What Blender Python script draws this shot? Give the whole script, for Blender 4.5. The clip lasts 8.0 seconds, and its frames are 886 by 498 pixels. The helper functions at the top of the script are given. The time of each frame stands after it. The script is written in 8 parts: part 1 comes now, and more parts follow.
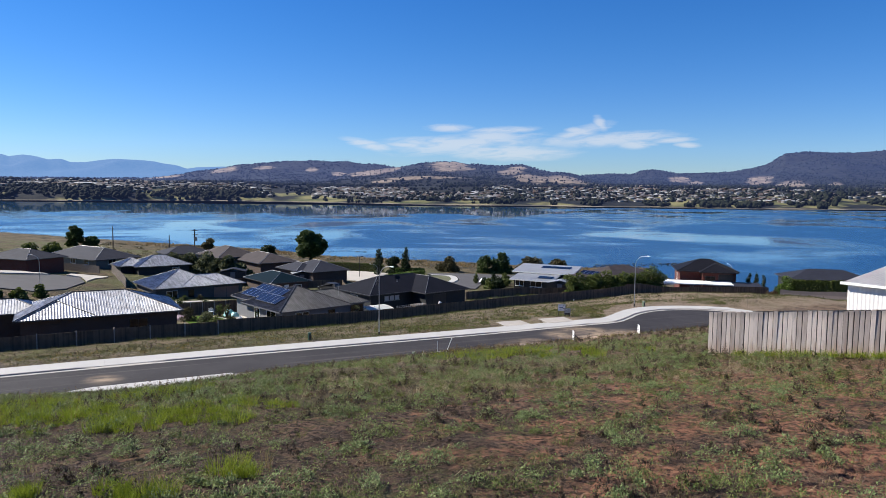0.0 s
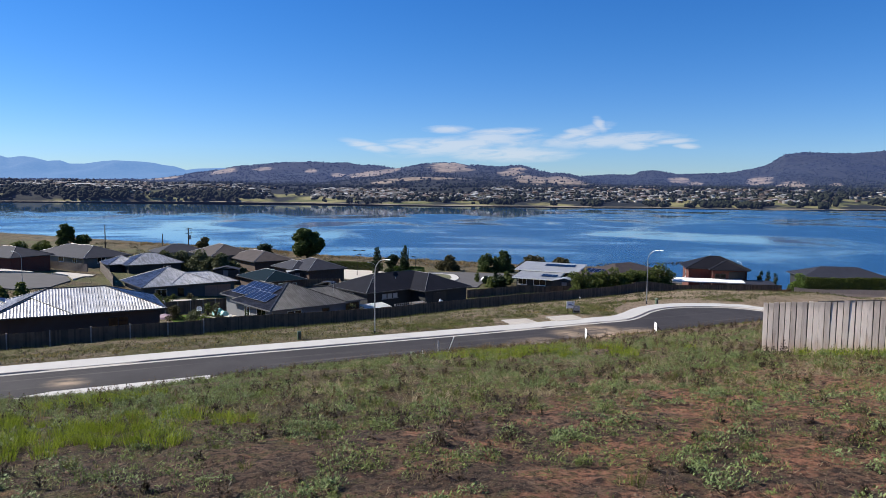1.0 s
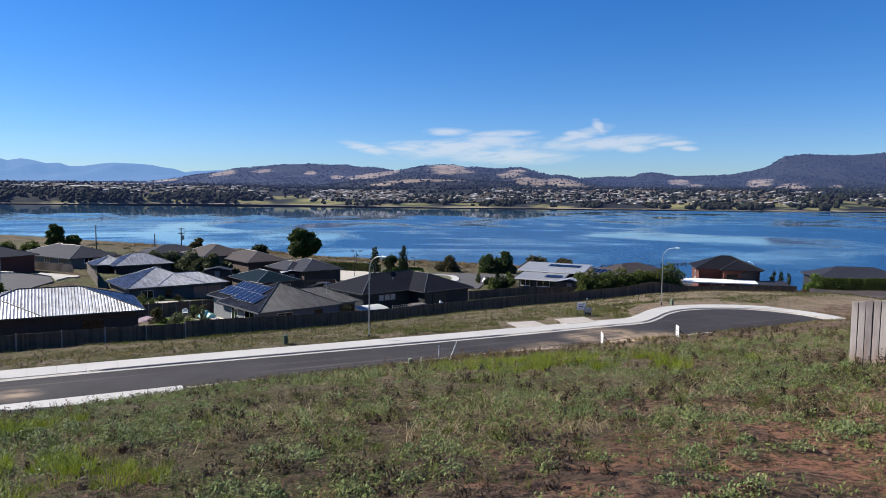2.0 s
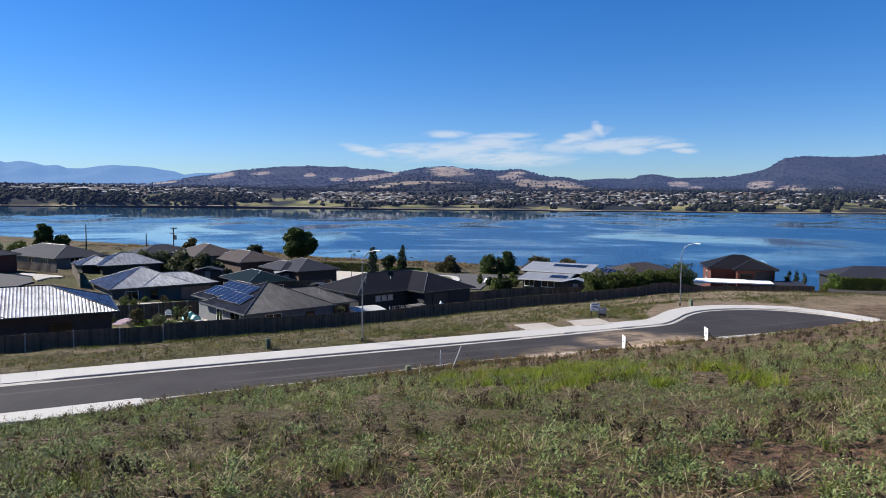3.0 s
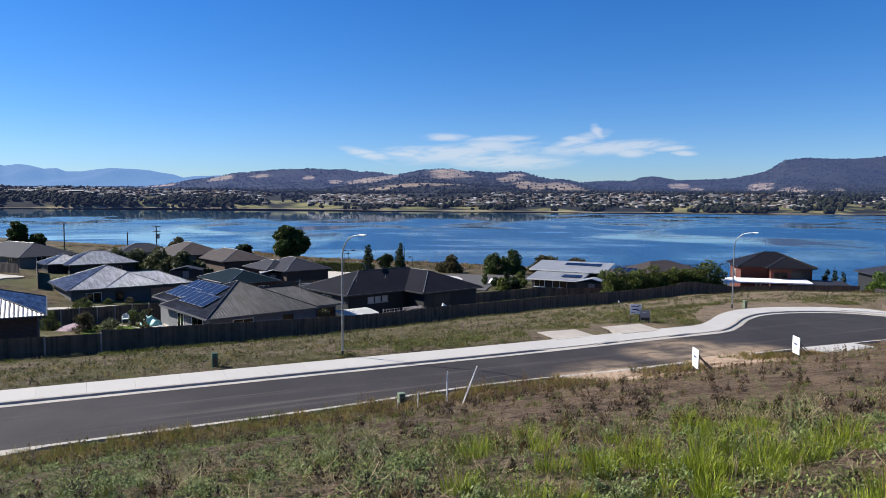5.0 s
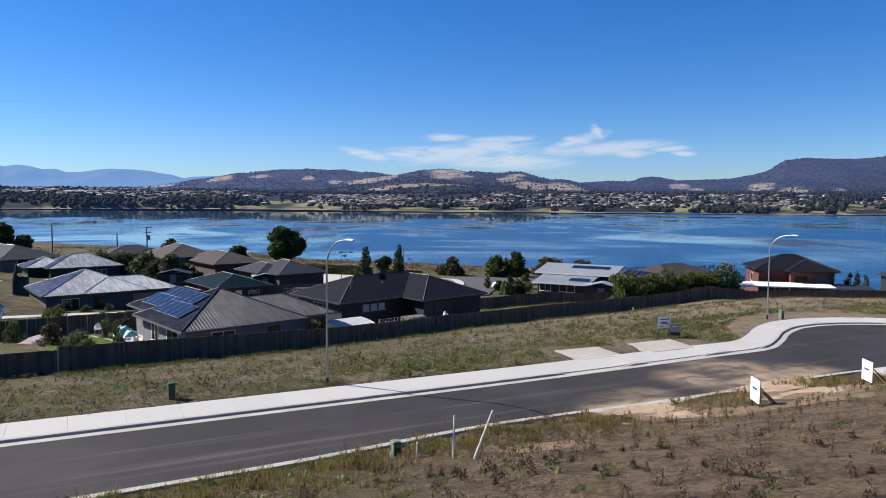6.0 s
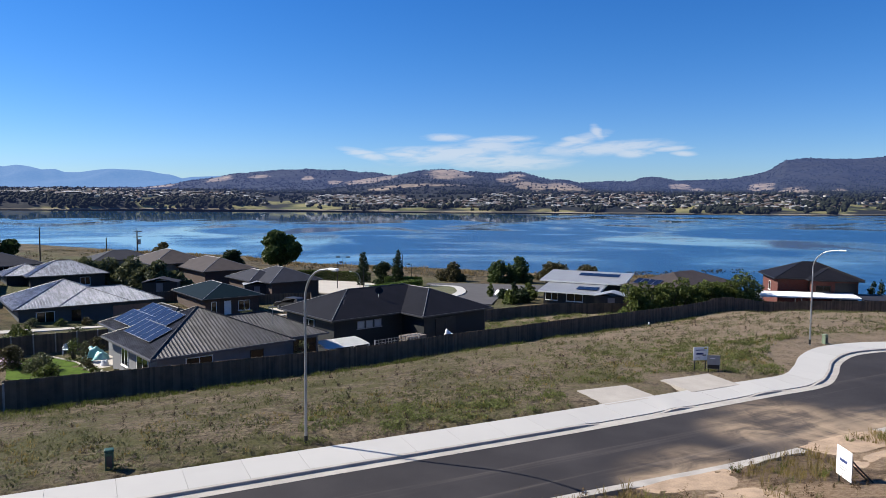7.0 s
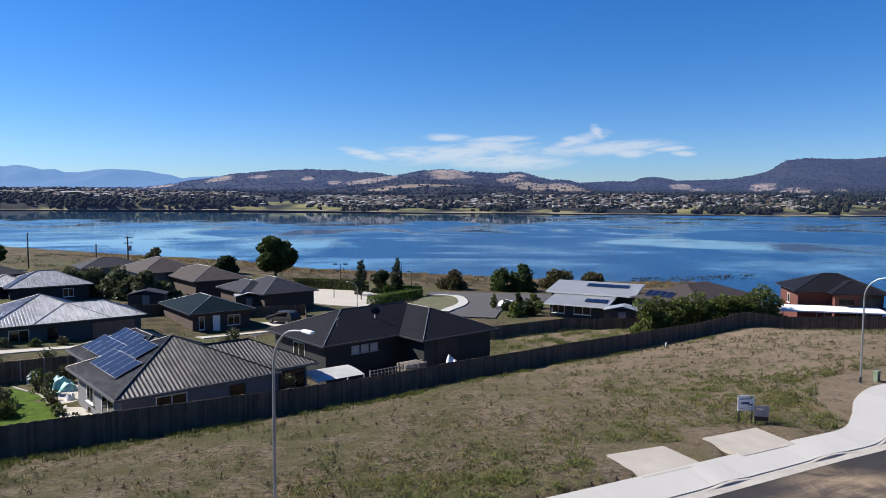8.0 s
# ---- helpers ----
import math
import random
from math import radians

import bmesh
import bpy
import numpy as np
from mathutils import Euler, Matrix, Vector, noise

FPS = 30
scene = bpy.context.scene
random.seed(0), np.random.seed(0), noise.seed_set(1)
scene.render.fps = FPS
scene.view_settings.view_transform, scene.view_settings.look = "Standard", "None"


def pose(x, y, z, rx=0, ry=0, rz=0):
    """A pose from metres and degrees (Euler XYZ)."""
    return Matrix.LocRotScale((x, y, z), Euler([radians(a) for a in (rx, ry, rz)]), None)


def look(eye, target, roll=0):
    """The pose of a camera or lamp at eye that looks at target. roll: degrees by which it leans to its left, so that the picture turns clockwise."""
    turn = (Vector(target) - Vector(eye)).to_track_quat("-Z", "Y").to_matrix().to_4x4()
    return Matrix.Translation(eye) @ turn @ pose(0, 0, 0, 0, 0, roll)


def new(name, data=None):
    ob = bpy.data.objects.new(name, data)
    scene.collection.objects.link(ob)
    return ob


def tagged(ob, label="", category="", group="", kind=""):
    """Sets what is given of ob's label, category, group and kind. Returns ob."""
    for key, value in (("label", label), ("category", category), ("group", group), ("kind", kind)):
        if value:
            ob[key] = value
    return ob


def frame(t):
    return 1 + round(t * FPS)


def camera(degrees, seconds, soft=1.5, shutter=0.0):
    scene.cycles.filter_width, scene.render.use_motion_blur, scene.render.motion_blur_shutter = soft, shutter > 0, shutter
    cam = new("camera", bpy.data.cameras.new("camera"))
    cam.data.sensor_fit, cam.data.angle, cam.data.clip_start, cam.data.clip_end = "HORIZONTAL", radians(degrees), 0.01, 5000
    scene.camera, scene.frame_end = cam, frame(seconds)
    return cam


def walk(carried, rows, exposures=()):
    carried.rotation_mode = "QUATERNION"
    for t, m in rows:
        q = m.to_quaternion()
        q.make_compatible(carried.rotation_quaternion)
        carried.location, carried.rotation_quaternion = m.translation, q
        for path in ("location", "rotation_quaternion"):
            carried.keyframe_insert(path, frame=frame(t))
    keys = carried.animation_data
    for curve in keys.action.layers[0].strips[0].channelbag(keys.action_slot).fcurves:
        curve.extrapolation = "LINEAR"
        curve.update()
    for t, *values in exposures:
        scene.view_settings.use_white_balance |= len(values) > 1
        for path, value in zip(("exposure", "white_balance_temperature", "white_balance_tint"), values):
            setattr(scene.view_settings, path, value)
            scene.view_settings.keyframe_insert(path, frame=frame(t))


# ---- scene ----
cam = camera(65.0, 8.0, soft=0.6)
ROWS = [
    (0.0, 0.002, -0.002, 23.002, -0.028, -4.754, -0.632),
    (0.5, -0.033, 2.193, 22.346, -0.037, -4.718, -0.593),
    (1.0, -0.078, 4.490, 21.856, -0.059, -4.646, -0.571),
    (1.5, -0.129, 6.881, 21.424, -0.086, -4.554, -0.557),
    (2.0, -0.183, 9.357, 20.985, -0.113, -4.452, -0.546),
    (2.5, -0.240, 11.909, 20.511, -0.136, -4.351, -0.533),
    (3.0, -0.299, 14.528, 20.003, -0.154, -4.257, -0.516),
    (3.5, -0.359, 17.203, 19.483, -0.167, -4.175, -0.496),
    (4.0, -0.422, 19.922, 18.989, -0.177, -4.107, -0.474),
    (4.5, -0.487, 22.673, 18.568, -0.184, -4.055, -0.450),
    (5.0, -0.554, 25.443, 18.265, -0.192, -4.019, -0.428),
    (5.5, -0.625, 28.215, 18.122, -0.201, -3.997, -0.409),
    (6.0, -0.697, 30.972, 18.164, -0.211, -3.986, -0.394),
    (6.5, -0.770, 33.694, 18.398, -0.222, -3.983, -0.386),
    (7.0, -0.842, 36.357, 18.804, -0.230, -3.985, -0.383),
    (7.5, -0.910, 38.938, 19.326, -0.231, -3.988, -0.384),
    (8.0, -0.968, 41.408, 19.867, -0.217, -3.987, -0.384),
]
walk(cam, [(t, pose(x, y, z, 90 + pitch, roll, yaw)) for t, x, y, z, yaw, pitch, roll in ROWS])

# ---------------------------------------------------------------- light
SUN_TO = Vector((-7.67, 2.14, 6.35)).normalized()
SUN_EL = math.asin(SUN_TO.z)
SUN_AZ = math.atan2(SUN_TO.x, SUN_TO.y)
scene.view_settings.exposure = 0.95

world = bpy.data.worlds.new("world")
scene.world = world
world.use_nodes = True
wt = world.node_tree
wt.nodes.clear()


def wmath(op, a, b=None, c=None, clamp=False):
    n = wt.nodes.new("ShaderNodeMath")
    n.operation = op
    n.use_clamp = clamp
    for i, v in enumerate((a, b, c)):
        if v is None:
            continue
        if isinstance(v, (int, float)):
            n.inputs[i].default_value = v
        else:
            wt.links.new(v, n.inputs[i])
    return n.outputs[0]


sky = wt.nodes.new("ShaderNodeTexSky")
sky.sky_type = "NISHITA"
sky.sun_disc = False
sky.sun_elevation = SUN_EL
sky.sun_rotation = SUN_AZ
sky.altitude = 20
sky.air_density = 1.0
sky.dust_density = 0.0
sky.ozone_density = 3.0
sat = wt.nodes.new("ShaderNodeHueSaturation")
sat.inputs["Saturation"].default_value = 1.34
sat.inputs["Value"].default_value = 1.0
wt.links.new(sky.outputs[0], sat.inputs["Color"])
# thin wisps of cloud low over the far hills
tc = wt.nodes.new("ShaderNodeTexCoord")
sep = wt.nodes.new("ShaderNodeSeparateXYZ")
wt.links.new(tc.outputs["Generated"], sep.inputs[0])
ahead = wmath("MAXIMUM", sep.outputs["Y"], 0.01)
side = wmath("DIVIDE", sep.outputs["X"], ahead)
up = wmath("DIVIDE", sep.outputs["Z"], ahead)


def blob(cx, cz, wx, wz, lean=0.0):
    dx = wmath("DIVIDE", wmath("SUBTRACT", side, cx), wx)
    dz = wmath("DIVIDE", wmath("SUBTRACT", wmath("SUBTRACT", up, cz), wmath("MULTIPLY", wmath("SUBTRACT", side, cx), lean)), wz)
    r = wmath("ADD", wmath("MULTIPLY", dx, dx), wmath("MULTIPLY", dz, dz))
    return wmath("SUBTRACT", 1.0, r, clamp=True)


wisps = None
for args in ((-0.108, 0.0651, 0.046, 0.0086, -0.20), (0.008, 0.0895, 0.041, 0.0073, 0.00), (0.085, 0.0872, 0.065, 0.0073, 0.05), (0.067, 0.0774, 0.059, 0.0134, 0.06), (0.025, 0.0698, 0.135, 0.0097, 0.00),
             (0.093, 0.0562, 0.117, 0.0146, 0.00), (0.242, 0.0762, 0.112, 0.0121, 0.09), (0.189, 0.0884, 0.020, 0.0062, 0.00), (0.223, 0.0983, 0.013, 0.0134, -0.60), (0.274, 0.0694, 0.035, 0.0086, 0.00),
             (0.327, 0.0763, 0.041, 0.0048, 0.06), (0.349, 0.0694, 0.023, 0.0048, 0.00), (-0.048, 0.0642, 0.041, 0.0062, -0.09), (0.030, 0.0680, 0.130, 0.0160, 0.10), (0.190, 0.0830, 0.060, 0.0120, 0.30)):
    b = blob(*args)
    wisps = b if wisps is None else wmath("MAXIMUM", wisps, b)
comb = wt.nodes.new("ShaderNodeCombineXYZ")
wt.links.new(wmath("MULTIPLY", side, 22.0), comb.inputs[0])
wt.links.new(wmath("MULTIPLY", wmath("SUBTRACT", up, wmath("MULTIPLY", side, 0.05)), 120.0), comb.inputs[1])
cn = wt.nodes.new("ShaderNodeTexNoise")
cn.inputs["Scale"].default_value = 1.0
cn.inputs["Detail"].default_value = 7.0
cn.inputs["Roughness"].default_value = 0.6
cn.inputs["Distortion"].default_value = 0.6
wt.links.new(comb.outputs[0], cn.inputs["Vector"])
veil = wmath("MULTIPLY", wmath("POWER", wisps, 0.75), wmath("MULTIPLY", wmath("SUBTRACT", wmath("ADD", cn.outputs[0], wmath("MULTIPLY", wisps, 0.30)), 0.46, clamp=True), 3.2, clamp=True))
cmix = wt.nodes.new("ShaderNodeMix")
cmix.data_type = "RGBA"
wt.links.new(wmath("MULTIPLY", veil, 0.58), cmix.inputs["Factor"])
tint = wt.nodes.new("ShaderNodeMix")
tint.data_type = "RGBA"
tint.blend_type = "MULTIPLY"
tint.inputs["Factor"].default_value = 1.0
wt.links.new(sat.outputs[0], tint.inputs[6])
# paler and less green towards the horizon
low = wt.nodes.new("ShaderNodeMix")
low.data_type = "RGBA"
wt.links.new(wmath("MULTIPLY", sep.outputs["Z"], 5.0, clamp=True), low.inputs["Factor"])
low.inputs[6].default_value = (0.68, 0.875, 1.38, 1)
low.inputs[7].default_value = (0.645, 0.91, 1.32, 1)
wt.links.new(low.outputs[2], tint.inputs[7])
wt.links.new(tint.outputs[2], cmix.inputs[6])
cmix.inputs[7].default_value = (8.2, 8.4, 8.8, 1)
bg = wt.nodes.new("ShaderNodeBackground")
bg.inputs["Strength"].default_value = 0.05
wt.links.new(cmix.outputs[2], bg.inputs["Color"])
wo = wt.nodes.new("ShaderNodeOutputWorld")
wt.links.new(bg.outputs[0], wo.inputs[0])

sun = new("sun", bpy.data.lights.new("sun", "SUN"))
sun.data.energy = 5.0
sun.data.angle = radians(0.53)
sun.data.color = (1.0, 0.945, 0.85)
sun.matrix_world = look((0, 0, 200), Vector((0, 0, 200)) - SUN_TO * 10)

# ---------------------------------------------------------------- materials
MATS = {}


class Nodes:
    """Short hand for building one node material."""

    def __init__(self, name):
        self.m = bpy.data.materials.new(name)
        self.m.use_nodes = True
        self.t = self.m.node_tree
        self.t.nodes.clear()
        self.bsdf = self.add("ShaderNodeBsdfPrincipled")
        self.out = self.add("ShaderNodeOutputMaterial")
        self.t.links.new(self.bsdf.outputs[0], self.out.inputs[0])
        self.geo = None

    def add(self, kind):
        return self.t.nodes.new(kind)

    def put(self, v, socket):
        if isinstance(v, (int, float)):
            socket.default_value = v
        elif isinstance(v, tuple):
            socket.default_value = (*v, 1) if len(v) == 3 and len(socket.default_value) == 4 else v
        else:
            self.t.links.new(v, socket)

    def where(self):
        if self.geo is None:
            self.geo = self.add("ShaderNodeNewGeometry")
        return self.geo.outputs["Position"]

    def island(self):
        self.where()
        return self.geo.outputs["Random Per Island"]

    def objrand(self):
        return self.add("ShaderNodeObjectInfo").outputs["Random"]

    def mapped(self, scale, vec=None):
        n = self.add("ShaderNodeMapping")
        self.put(vec if vec is not None else self.where(), n.inputs["Vector"])
        n.inputs["Scale"].default_value = scale if isinstance(scale, tuple) else (scale,) * 3
        return n

    def noise(self, scale, detail=4.0, rough=0.55, vec=None, distort=0.0):
        n = self.add("ShaderNodeTexNoise")
        self.put(vec if vec is not None else self.where(), n.inputs["Vector"])
        n.inputs["Scale"].default_value = scale
        n.inputs["Detail"].default_value = detail
        n.inputs["Roughness"].default_value = rough
        n.inputs["Distortion"].default_value = distort
        return n.outputs[0]

    def math(self, op, a, b=None, clamp=False):
        n = self.add("ShaderNodeMath")
        n.operation = op
        n.use_clamp = clamp
        self.put(a, n.inputs[0])
        if b is not None:
            self.put(b, n.inputs[1])
        return n.outputs[0]

    def ramp(self, v, lo, hi, a=0.0, b=1.0):
        n = self.add("ShaderNodeMapRange")
        n.interpolation_type = "SMOOTHSTEP"
        self.put(v, n.inputs["Value"])
        for k, x in (("From Min", lo), ("From Max", hi), ("To Min", a), ("To Max", b)):
            n.inputs[k].default_value = x
        return n.outputs[0]

    def mix(self, f, a, b):
        n = self.add("ShaderNodeMix")
        n.data_type = "RGBA"
        self.put(f, n.inputs["Factor"])
        self.put(a, n.inputs[6])
        self.put(b, n.inputs[7])
        return n.outputs[2]

    def bump(self, height, strength, dist):
        n = self.add("ShaderNodeBump")
        n.inputs["Strength"].default_value = strength
        n.inputs["Distance"].default_value = dist
        self.put(height, n.inputs["Height"])
        self.put(n.outputs[0], self.bsdf.inputs["Normal"])

    def done(self, color, rough=0.8, metal=0.0, spec=0.5):
        self.put(color, self.bsdf.inputs["Base Color"])
        self.put(rough, self.bsdf.inputs["Roughness"])
        self.put(metal, self.bsdf.inputs["Metallic"])
        self.put(spec, self.bsdf.inputs["Specular IOR Level"])
        MATS[self.m.name] = self.m
        return self.m


def plain(name, color, rough=0.7, metal=0.0, vary=0.25, scale=3.0, fine=40.0, bump=0.15, dist=0.01, spec=0.5, who=""):
    """A surface with stains at one scale and grain at another."""
    n = Nodes(name)
    dark = tuple(c * (1 - vary) for c in color)
    lite = tuple(min(1, c * (1 + vary)) for c in color)
    f = n.math("ADD", n.math("MULTIPLY", n.noise(scale), 0.65), n.math("MULTIPLY", n.noise(fine, 3), 0.35))
    f = n.ramp(f, 0.32, 0.68)
    if who == "island":
        f = n.math("ADD", n.math("MULTIPLY", f, 0.4), n.math("MULTIPLY", n.island(), 0.6))
    elif who == "object":
        f = n.math("ADD", n.math("MULTIPLY", f, 0.4), n.math("MULTIPLY", n.objrand(), 0.6))
    c = n.mix(f, dark, lite)
    if bump:
        n.bump(n.noise(fine, 4), bump, dist)
    return n.done(c, rough, metal, spec)


def leafy(name, a, b, rough=0.6, thin=0.25):
    n = Nodes(name)
    f = n.math("ADD", n.math("MULTIPLY", n.island(), 0.7), n.math("MULTIPLY", n.noise(0.7, 3), 0.4), clamp=True)
    c = n.mix(f, a, b)
    glow = n.add("ShaderNodeBsdfTranslucent")
    n.put(c, glow.inputs["Color"])
    both = n.add("ShaderNodeMixShader")
    both.inputs[0].default_value = thin
    n.t.links.new(n.bsdf.outputs[0], both.inputs[1])
    n.t.links.new(glow.outputs[0], both.inputs[2])
    n.t.links.new(both.outputs[0], n.out.inputs[0])
    return n.done(c, rough, 0.0, 0.16)


# ground of the whole near side: soil, litter and weeds, drier past the road
def ground_material():
    n = Nodes("field_ground")
    sep_ = n.add("ShaderNodeSeparateXYZ")
    n.put(n.where(), sep_.inputs[0])
    v = n.math("ADD", n.math("MULTIPLY", sep_.outputs["X"], -0.515), n.math("MULTIPLY", sep_.outputs["Y"], 0.857))
    big = n.noise(0.16, 4, 0.6)
    mid = n.noise(0.9, 5, 0.65)
    fine = n.noise(7.0, 5, 0.7)
    clump = n.noise(3.2, 4, 0.7)
    grit = n.noise(34.0, 4, 0.75)
    # red where the topsoil is scraped thin, dark brown elsewhere
    red = n.ramp(n.math("ADD", n.math("MULTIPLY", mid, 0.8), n.math("MULTIPLY", n.ramp(sep_.outputs["X"], -6.0, 9.0), 0.16)), 0.44, 0.60)
    red = n.math("MULTIPLY", red, n.ramp(sep_.outputs["Y"], 30.0, 16.0, 0.15, 0.8))
    soil = n.mix(n.ramp(fine, 0.38, 0.60), (0.022, 0.0135, 0.0095), (0.20, 0.122, 0.080))
    soil = n.mix(n.ramp(n.math("ADD", n.math("MULTIPLY", n.noise(0.55, 4, 0.6), 0.7), n.math("MULTIPLY", clump, 0.3)), 0.47, 0.62), n.mix(n.ramp(sep_.outputs["Y"], 26.0, 15.0, 0.0, 0.6), soil, (0.020, 0.013, 0.010)), soil)
    # bleached litter higher up the slope towards the street
    litter = n.math("MULTIPLY", n.ramp(sep_.outputs["Y"], 21.0, 28.0), n.ramp(n.math("ADD", n.math("MULTIPLY", mid, 0.5), n.math("MULTIPLY", fine, 0.5)), 0.42, 0.60))
    soil = n.mix(n.math("MULTIPLY", litter, 0.62), soil, (0.27, 0.215, 0.155))
    soil = n.mix(red, soil, n.mix(n.ramp(fine, 0.36, 0.60), (0.05, 0.022, 0.014), (0.40, 0.180, 0.106)))
    soil = n.mix(n.math("MULTIPLY", n.ramp(grit, 0.57, 0.70), 0.7), soil, (0.2788, 0.2214, 0.1558))
    green = n.mix(n.ramp(grit, 0.42, 0.60), (0.012, 0.014, 0.005), (0.155, 0.150, 0.045))
    wet = n.math("ADD", n.math("MULTIPLY", big, 0.35), n.math("ADD", n.math("MULTIPLY", mid, 0.3), n.math("MULTIPLY", clump, 0.5)))
    wet = n.math("SUBTRACT", wet, n.math("MULTIPLY", n.ramp(sep_.outputs["X"], -8.0, 10.0), 0.05))
    wet = n.math("ADD", wet, n.ramp(sep_.outputs["Y"], 13.0, 24.0, 0.0, 0.075))
    field = n.mix(n.math("MULTIPLY", n.ramp(wet, 0.555, 0.64), 0.62), soil, green)
    field = n.mix(n.math("MULTIPLY", n.ramp(n.noise(21.0, 5, 0.8, distort=0.6), 0.54, 0.68), 0.6), field, (0.34, 0.275, 0.185))
    bare = n.mix(n.ramp(n.math("ADD", n.math("MULTIPLY", fine, 0.5), n.math("MULTIPLY", mid, 0.5)), 0.36, 0.64), (0.066, 0.043, 0.028), (0.235, 0.165, 0.108))
    field = n.mix(n.math("MULTIPLY", n.ramp(n.math("ADD", sep_.outputs["Y"], n.math("MULTIPLY", big, 8.0)), 40.0, 45.0), n.ramp(sep_.outputs["X"], -4.0, 3.0)), field, bare)
    # sandy tracks worn in from the street
    sand = None
    for cx, cy, r in ((7.6, 55.9, 1.9), (9.4, 54.9, 1.7), (11.4, 54.3, 1.6), (13.2, 54.9, 1.9), (14.2, 58.0, 2.4), (15.6, 59.6, 2.2), (2.2, 50.6, 1.5), (18.0, 59.0, 1.8)):
        s = n.add("ShaderNodeVectorMath")
        s.operation = "DISTANCE"
        n.put(n.where(), s.inputs[0])
        s.inputs[1].default_value = (cx, cy, 10.8)
        d = n.ramp(s.outputs["Value"], r * 1.35, r * 0.2)
        sand = d if sand is None else n.math("MAXIMUM", sand, d)
    sand = n.ramp(n.math("ADD", n.math("MULTIPLY", sand, 0.62), n.math("MULTIPLY", n.math("ADD", mid, fine), 0.28)), 0.46, 0.66)
    field = n.mix(sand, field, n.mix(n.ramp(fine, 0.3, 0.7), (0.2132, 0.1394, 0.0861), (0.3854, 0.2829, 0.1886)))
    dry = n.mix(n.ramp(n.math("ADD", n.math("MULTIPLY", fine, 0.4), n.math("MULTIPLY", clump, 0.6)), 0.36, 0.62), (0.05, 0.038, 0.024), (0.25, 0.193, 0.125))
    dryg = n.mix(n.ramp(n.math("ADD", n.math("MULTIPLY", n.noise(0.22, 5, 0.7), 0.5), n.math("MULTIPLY", n.math("ADD", mid, clump), 0.25)), 0.46, 0.57), dry, n.mix(fine, (0.0369, 0.0394, 0.0148), (0.1558, 0.1435, 0.0533)))
    # scraped paler past the turning head
    pale = n.math("MULTIPLY", n.ramp(n.math("ADD", sep_.outputs["X"], n.math("MULTIPLY", big, 14.0)), 4.0, 30.0), n.ramp(n.math("ADD", mid, n.math("MULTIPLY", fine, 0.5)), 0.5, 0.85))
    dryg = n.mix(n.math("MULTIPLY", pale, 0.75), dryg, (0.30, 0.225, 0.165))
    c = n.mix(n.ramp(n.math("ADD", v, n.math("MULTIPLY", mid, 3.0)), 49.0, 52.0), field, dryg)
    lawn = n.mix(fine, (0.041, 0.0492, 0.0164), (0.123, 0.1148, 0.0492))
    c = n.mix(n.ramp(v, 92.0, 112.0), c, n.mix(n.ramp(n.noise(0.08, 6, 0.7), 0.42, 0.6), lawn, n.mix(n.ramp(n.noise(0.4, 5, 0.7), 0.4, 0.6), (0.041, 0.0312, 0.018), (0.1312, 0.0943, 0.0533))))
    shore = n.mix(n.ramp(n.noise(0.25, 5, 0.7), 0.35, 0.65), (0.0287, 0.0246, 0.0115), (0.1394, 0.1025, 0.0574))
    c = n.mix(n.ramp(sep_.outputs["Z"], 2.8, 1.6), c, shore)
    n.bump(n.math("ADD", n.math("MULTIPLY", fine, 0.8), grit), 1.0, 0.17)
    return n.done(c, 0.95, 0, 0.2)


def asphalt_material():
    n = Nodes("asphalt")
    big = n.noise(0.35, 4, 0.6)
    # scuffs that run along the street
    rot = n.add("ShaderNodeMapping")
    rot.vector_type = "POINT"
    n.put(n.where(), rot.inputs["Vector"])
    rot.inputs["Rotation"].default_value = (0, 0, radians(-28))
    streak = n.noise(1.0, 5, 0.6, vec=n.mapped((0.041, 1.804, 0.82), rot.outputs[0]).outputs[0])
    c = n.mix(n.ramp(big, 0.3, 0.7), (0.018, 0.0155, 0.0165), (0.030, 0.0265, 0.0275))
    c = n.mix(n.math("MULTIPLY", n.ramp(streak, 0.56, 0.74), 0.28), c, (0.164, 0.1394, 0.123))
    # sand carried out of two drives
    dust = None
    for cx, cy, r in ((7.4, 57.4, 1.7), (8.0, 59.0, 1.1), (6.0, 57.2, 1.0), (14.4, 61.6, 2.6), (13.4, 64.2, 1.9), (11.0, 62.4, 1.3), (17.2, 63.4, 1.6), (-22.0, 44.5, 0.9)):
        s = n.add("ShaderNodeVectorMath")
        s.operation = "DISTANCE"
        n.put(n.where(), s.inputs[0])
        s.inputs[1].default_value = (cx, cy, 10.1)
        d = n.ramp(s.outputs["Value"], r * 1.9, r * 0.1)
        dust = d if dust is None else n.math("MAXIMUM", dust, d)
    swirl = n.noise(0.55, 4, 0.6, distort=1.4)
    trail = n.noise(1.0, 4, 0.6, vec=n.mapped((0.16, 1.3, 1.0), rot.outputs[0]).outputs[0])
    dn = n.math("ADD", n.math("MULTIPLY", swirl, 0.5), n.math("MULTIPLY", trail, 0.5))
    dust = n.math("MULTIPLY", n.math("POWER", dust, 1.2), n.ramp(dn, 0.34, 0.62, 0.10, 0.95))
    c = n.mix(dust, c, n.mix(n.noise(2.5), (0.2788, 0.1968, 0.1271), (0.41, 0.3116, 0.2132)))
    n.bump(n.noise(60.0, 3), 0.3, 0.008)
    return n.done(c, 0.85, 0, 0.3)


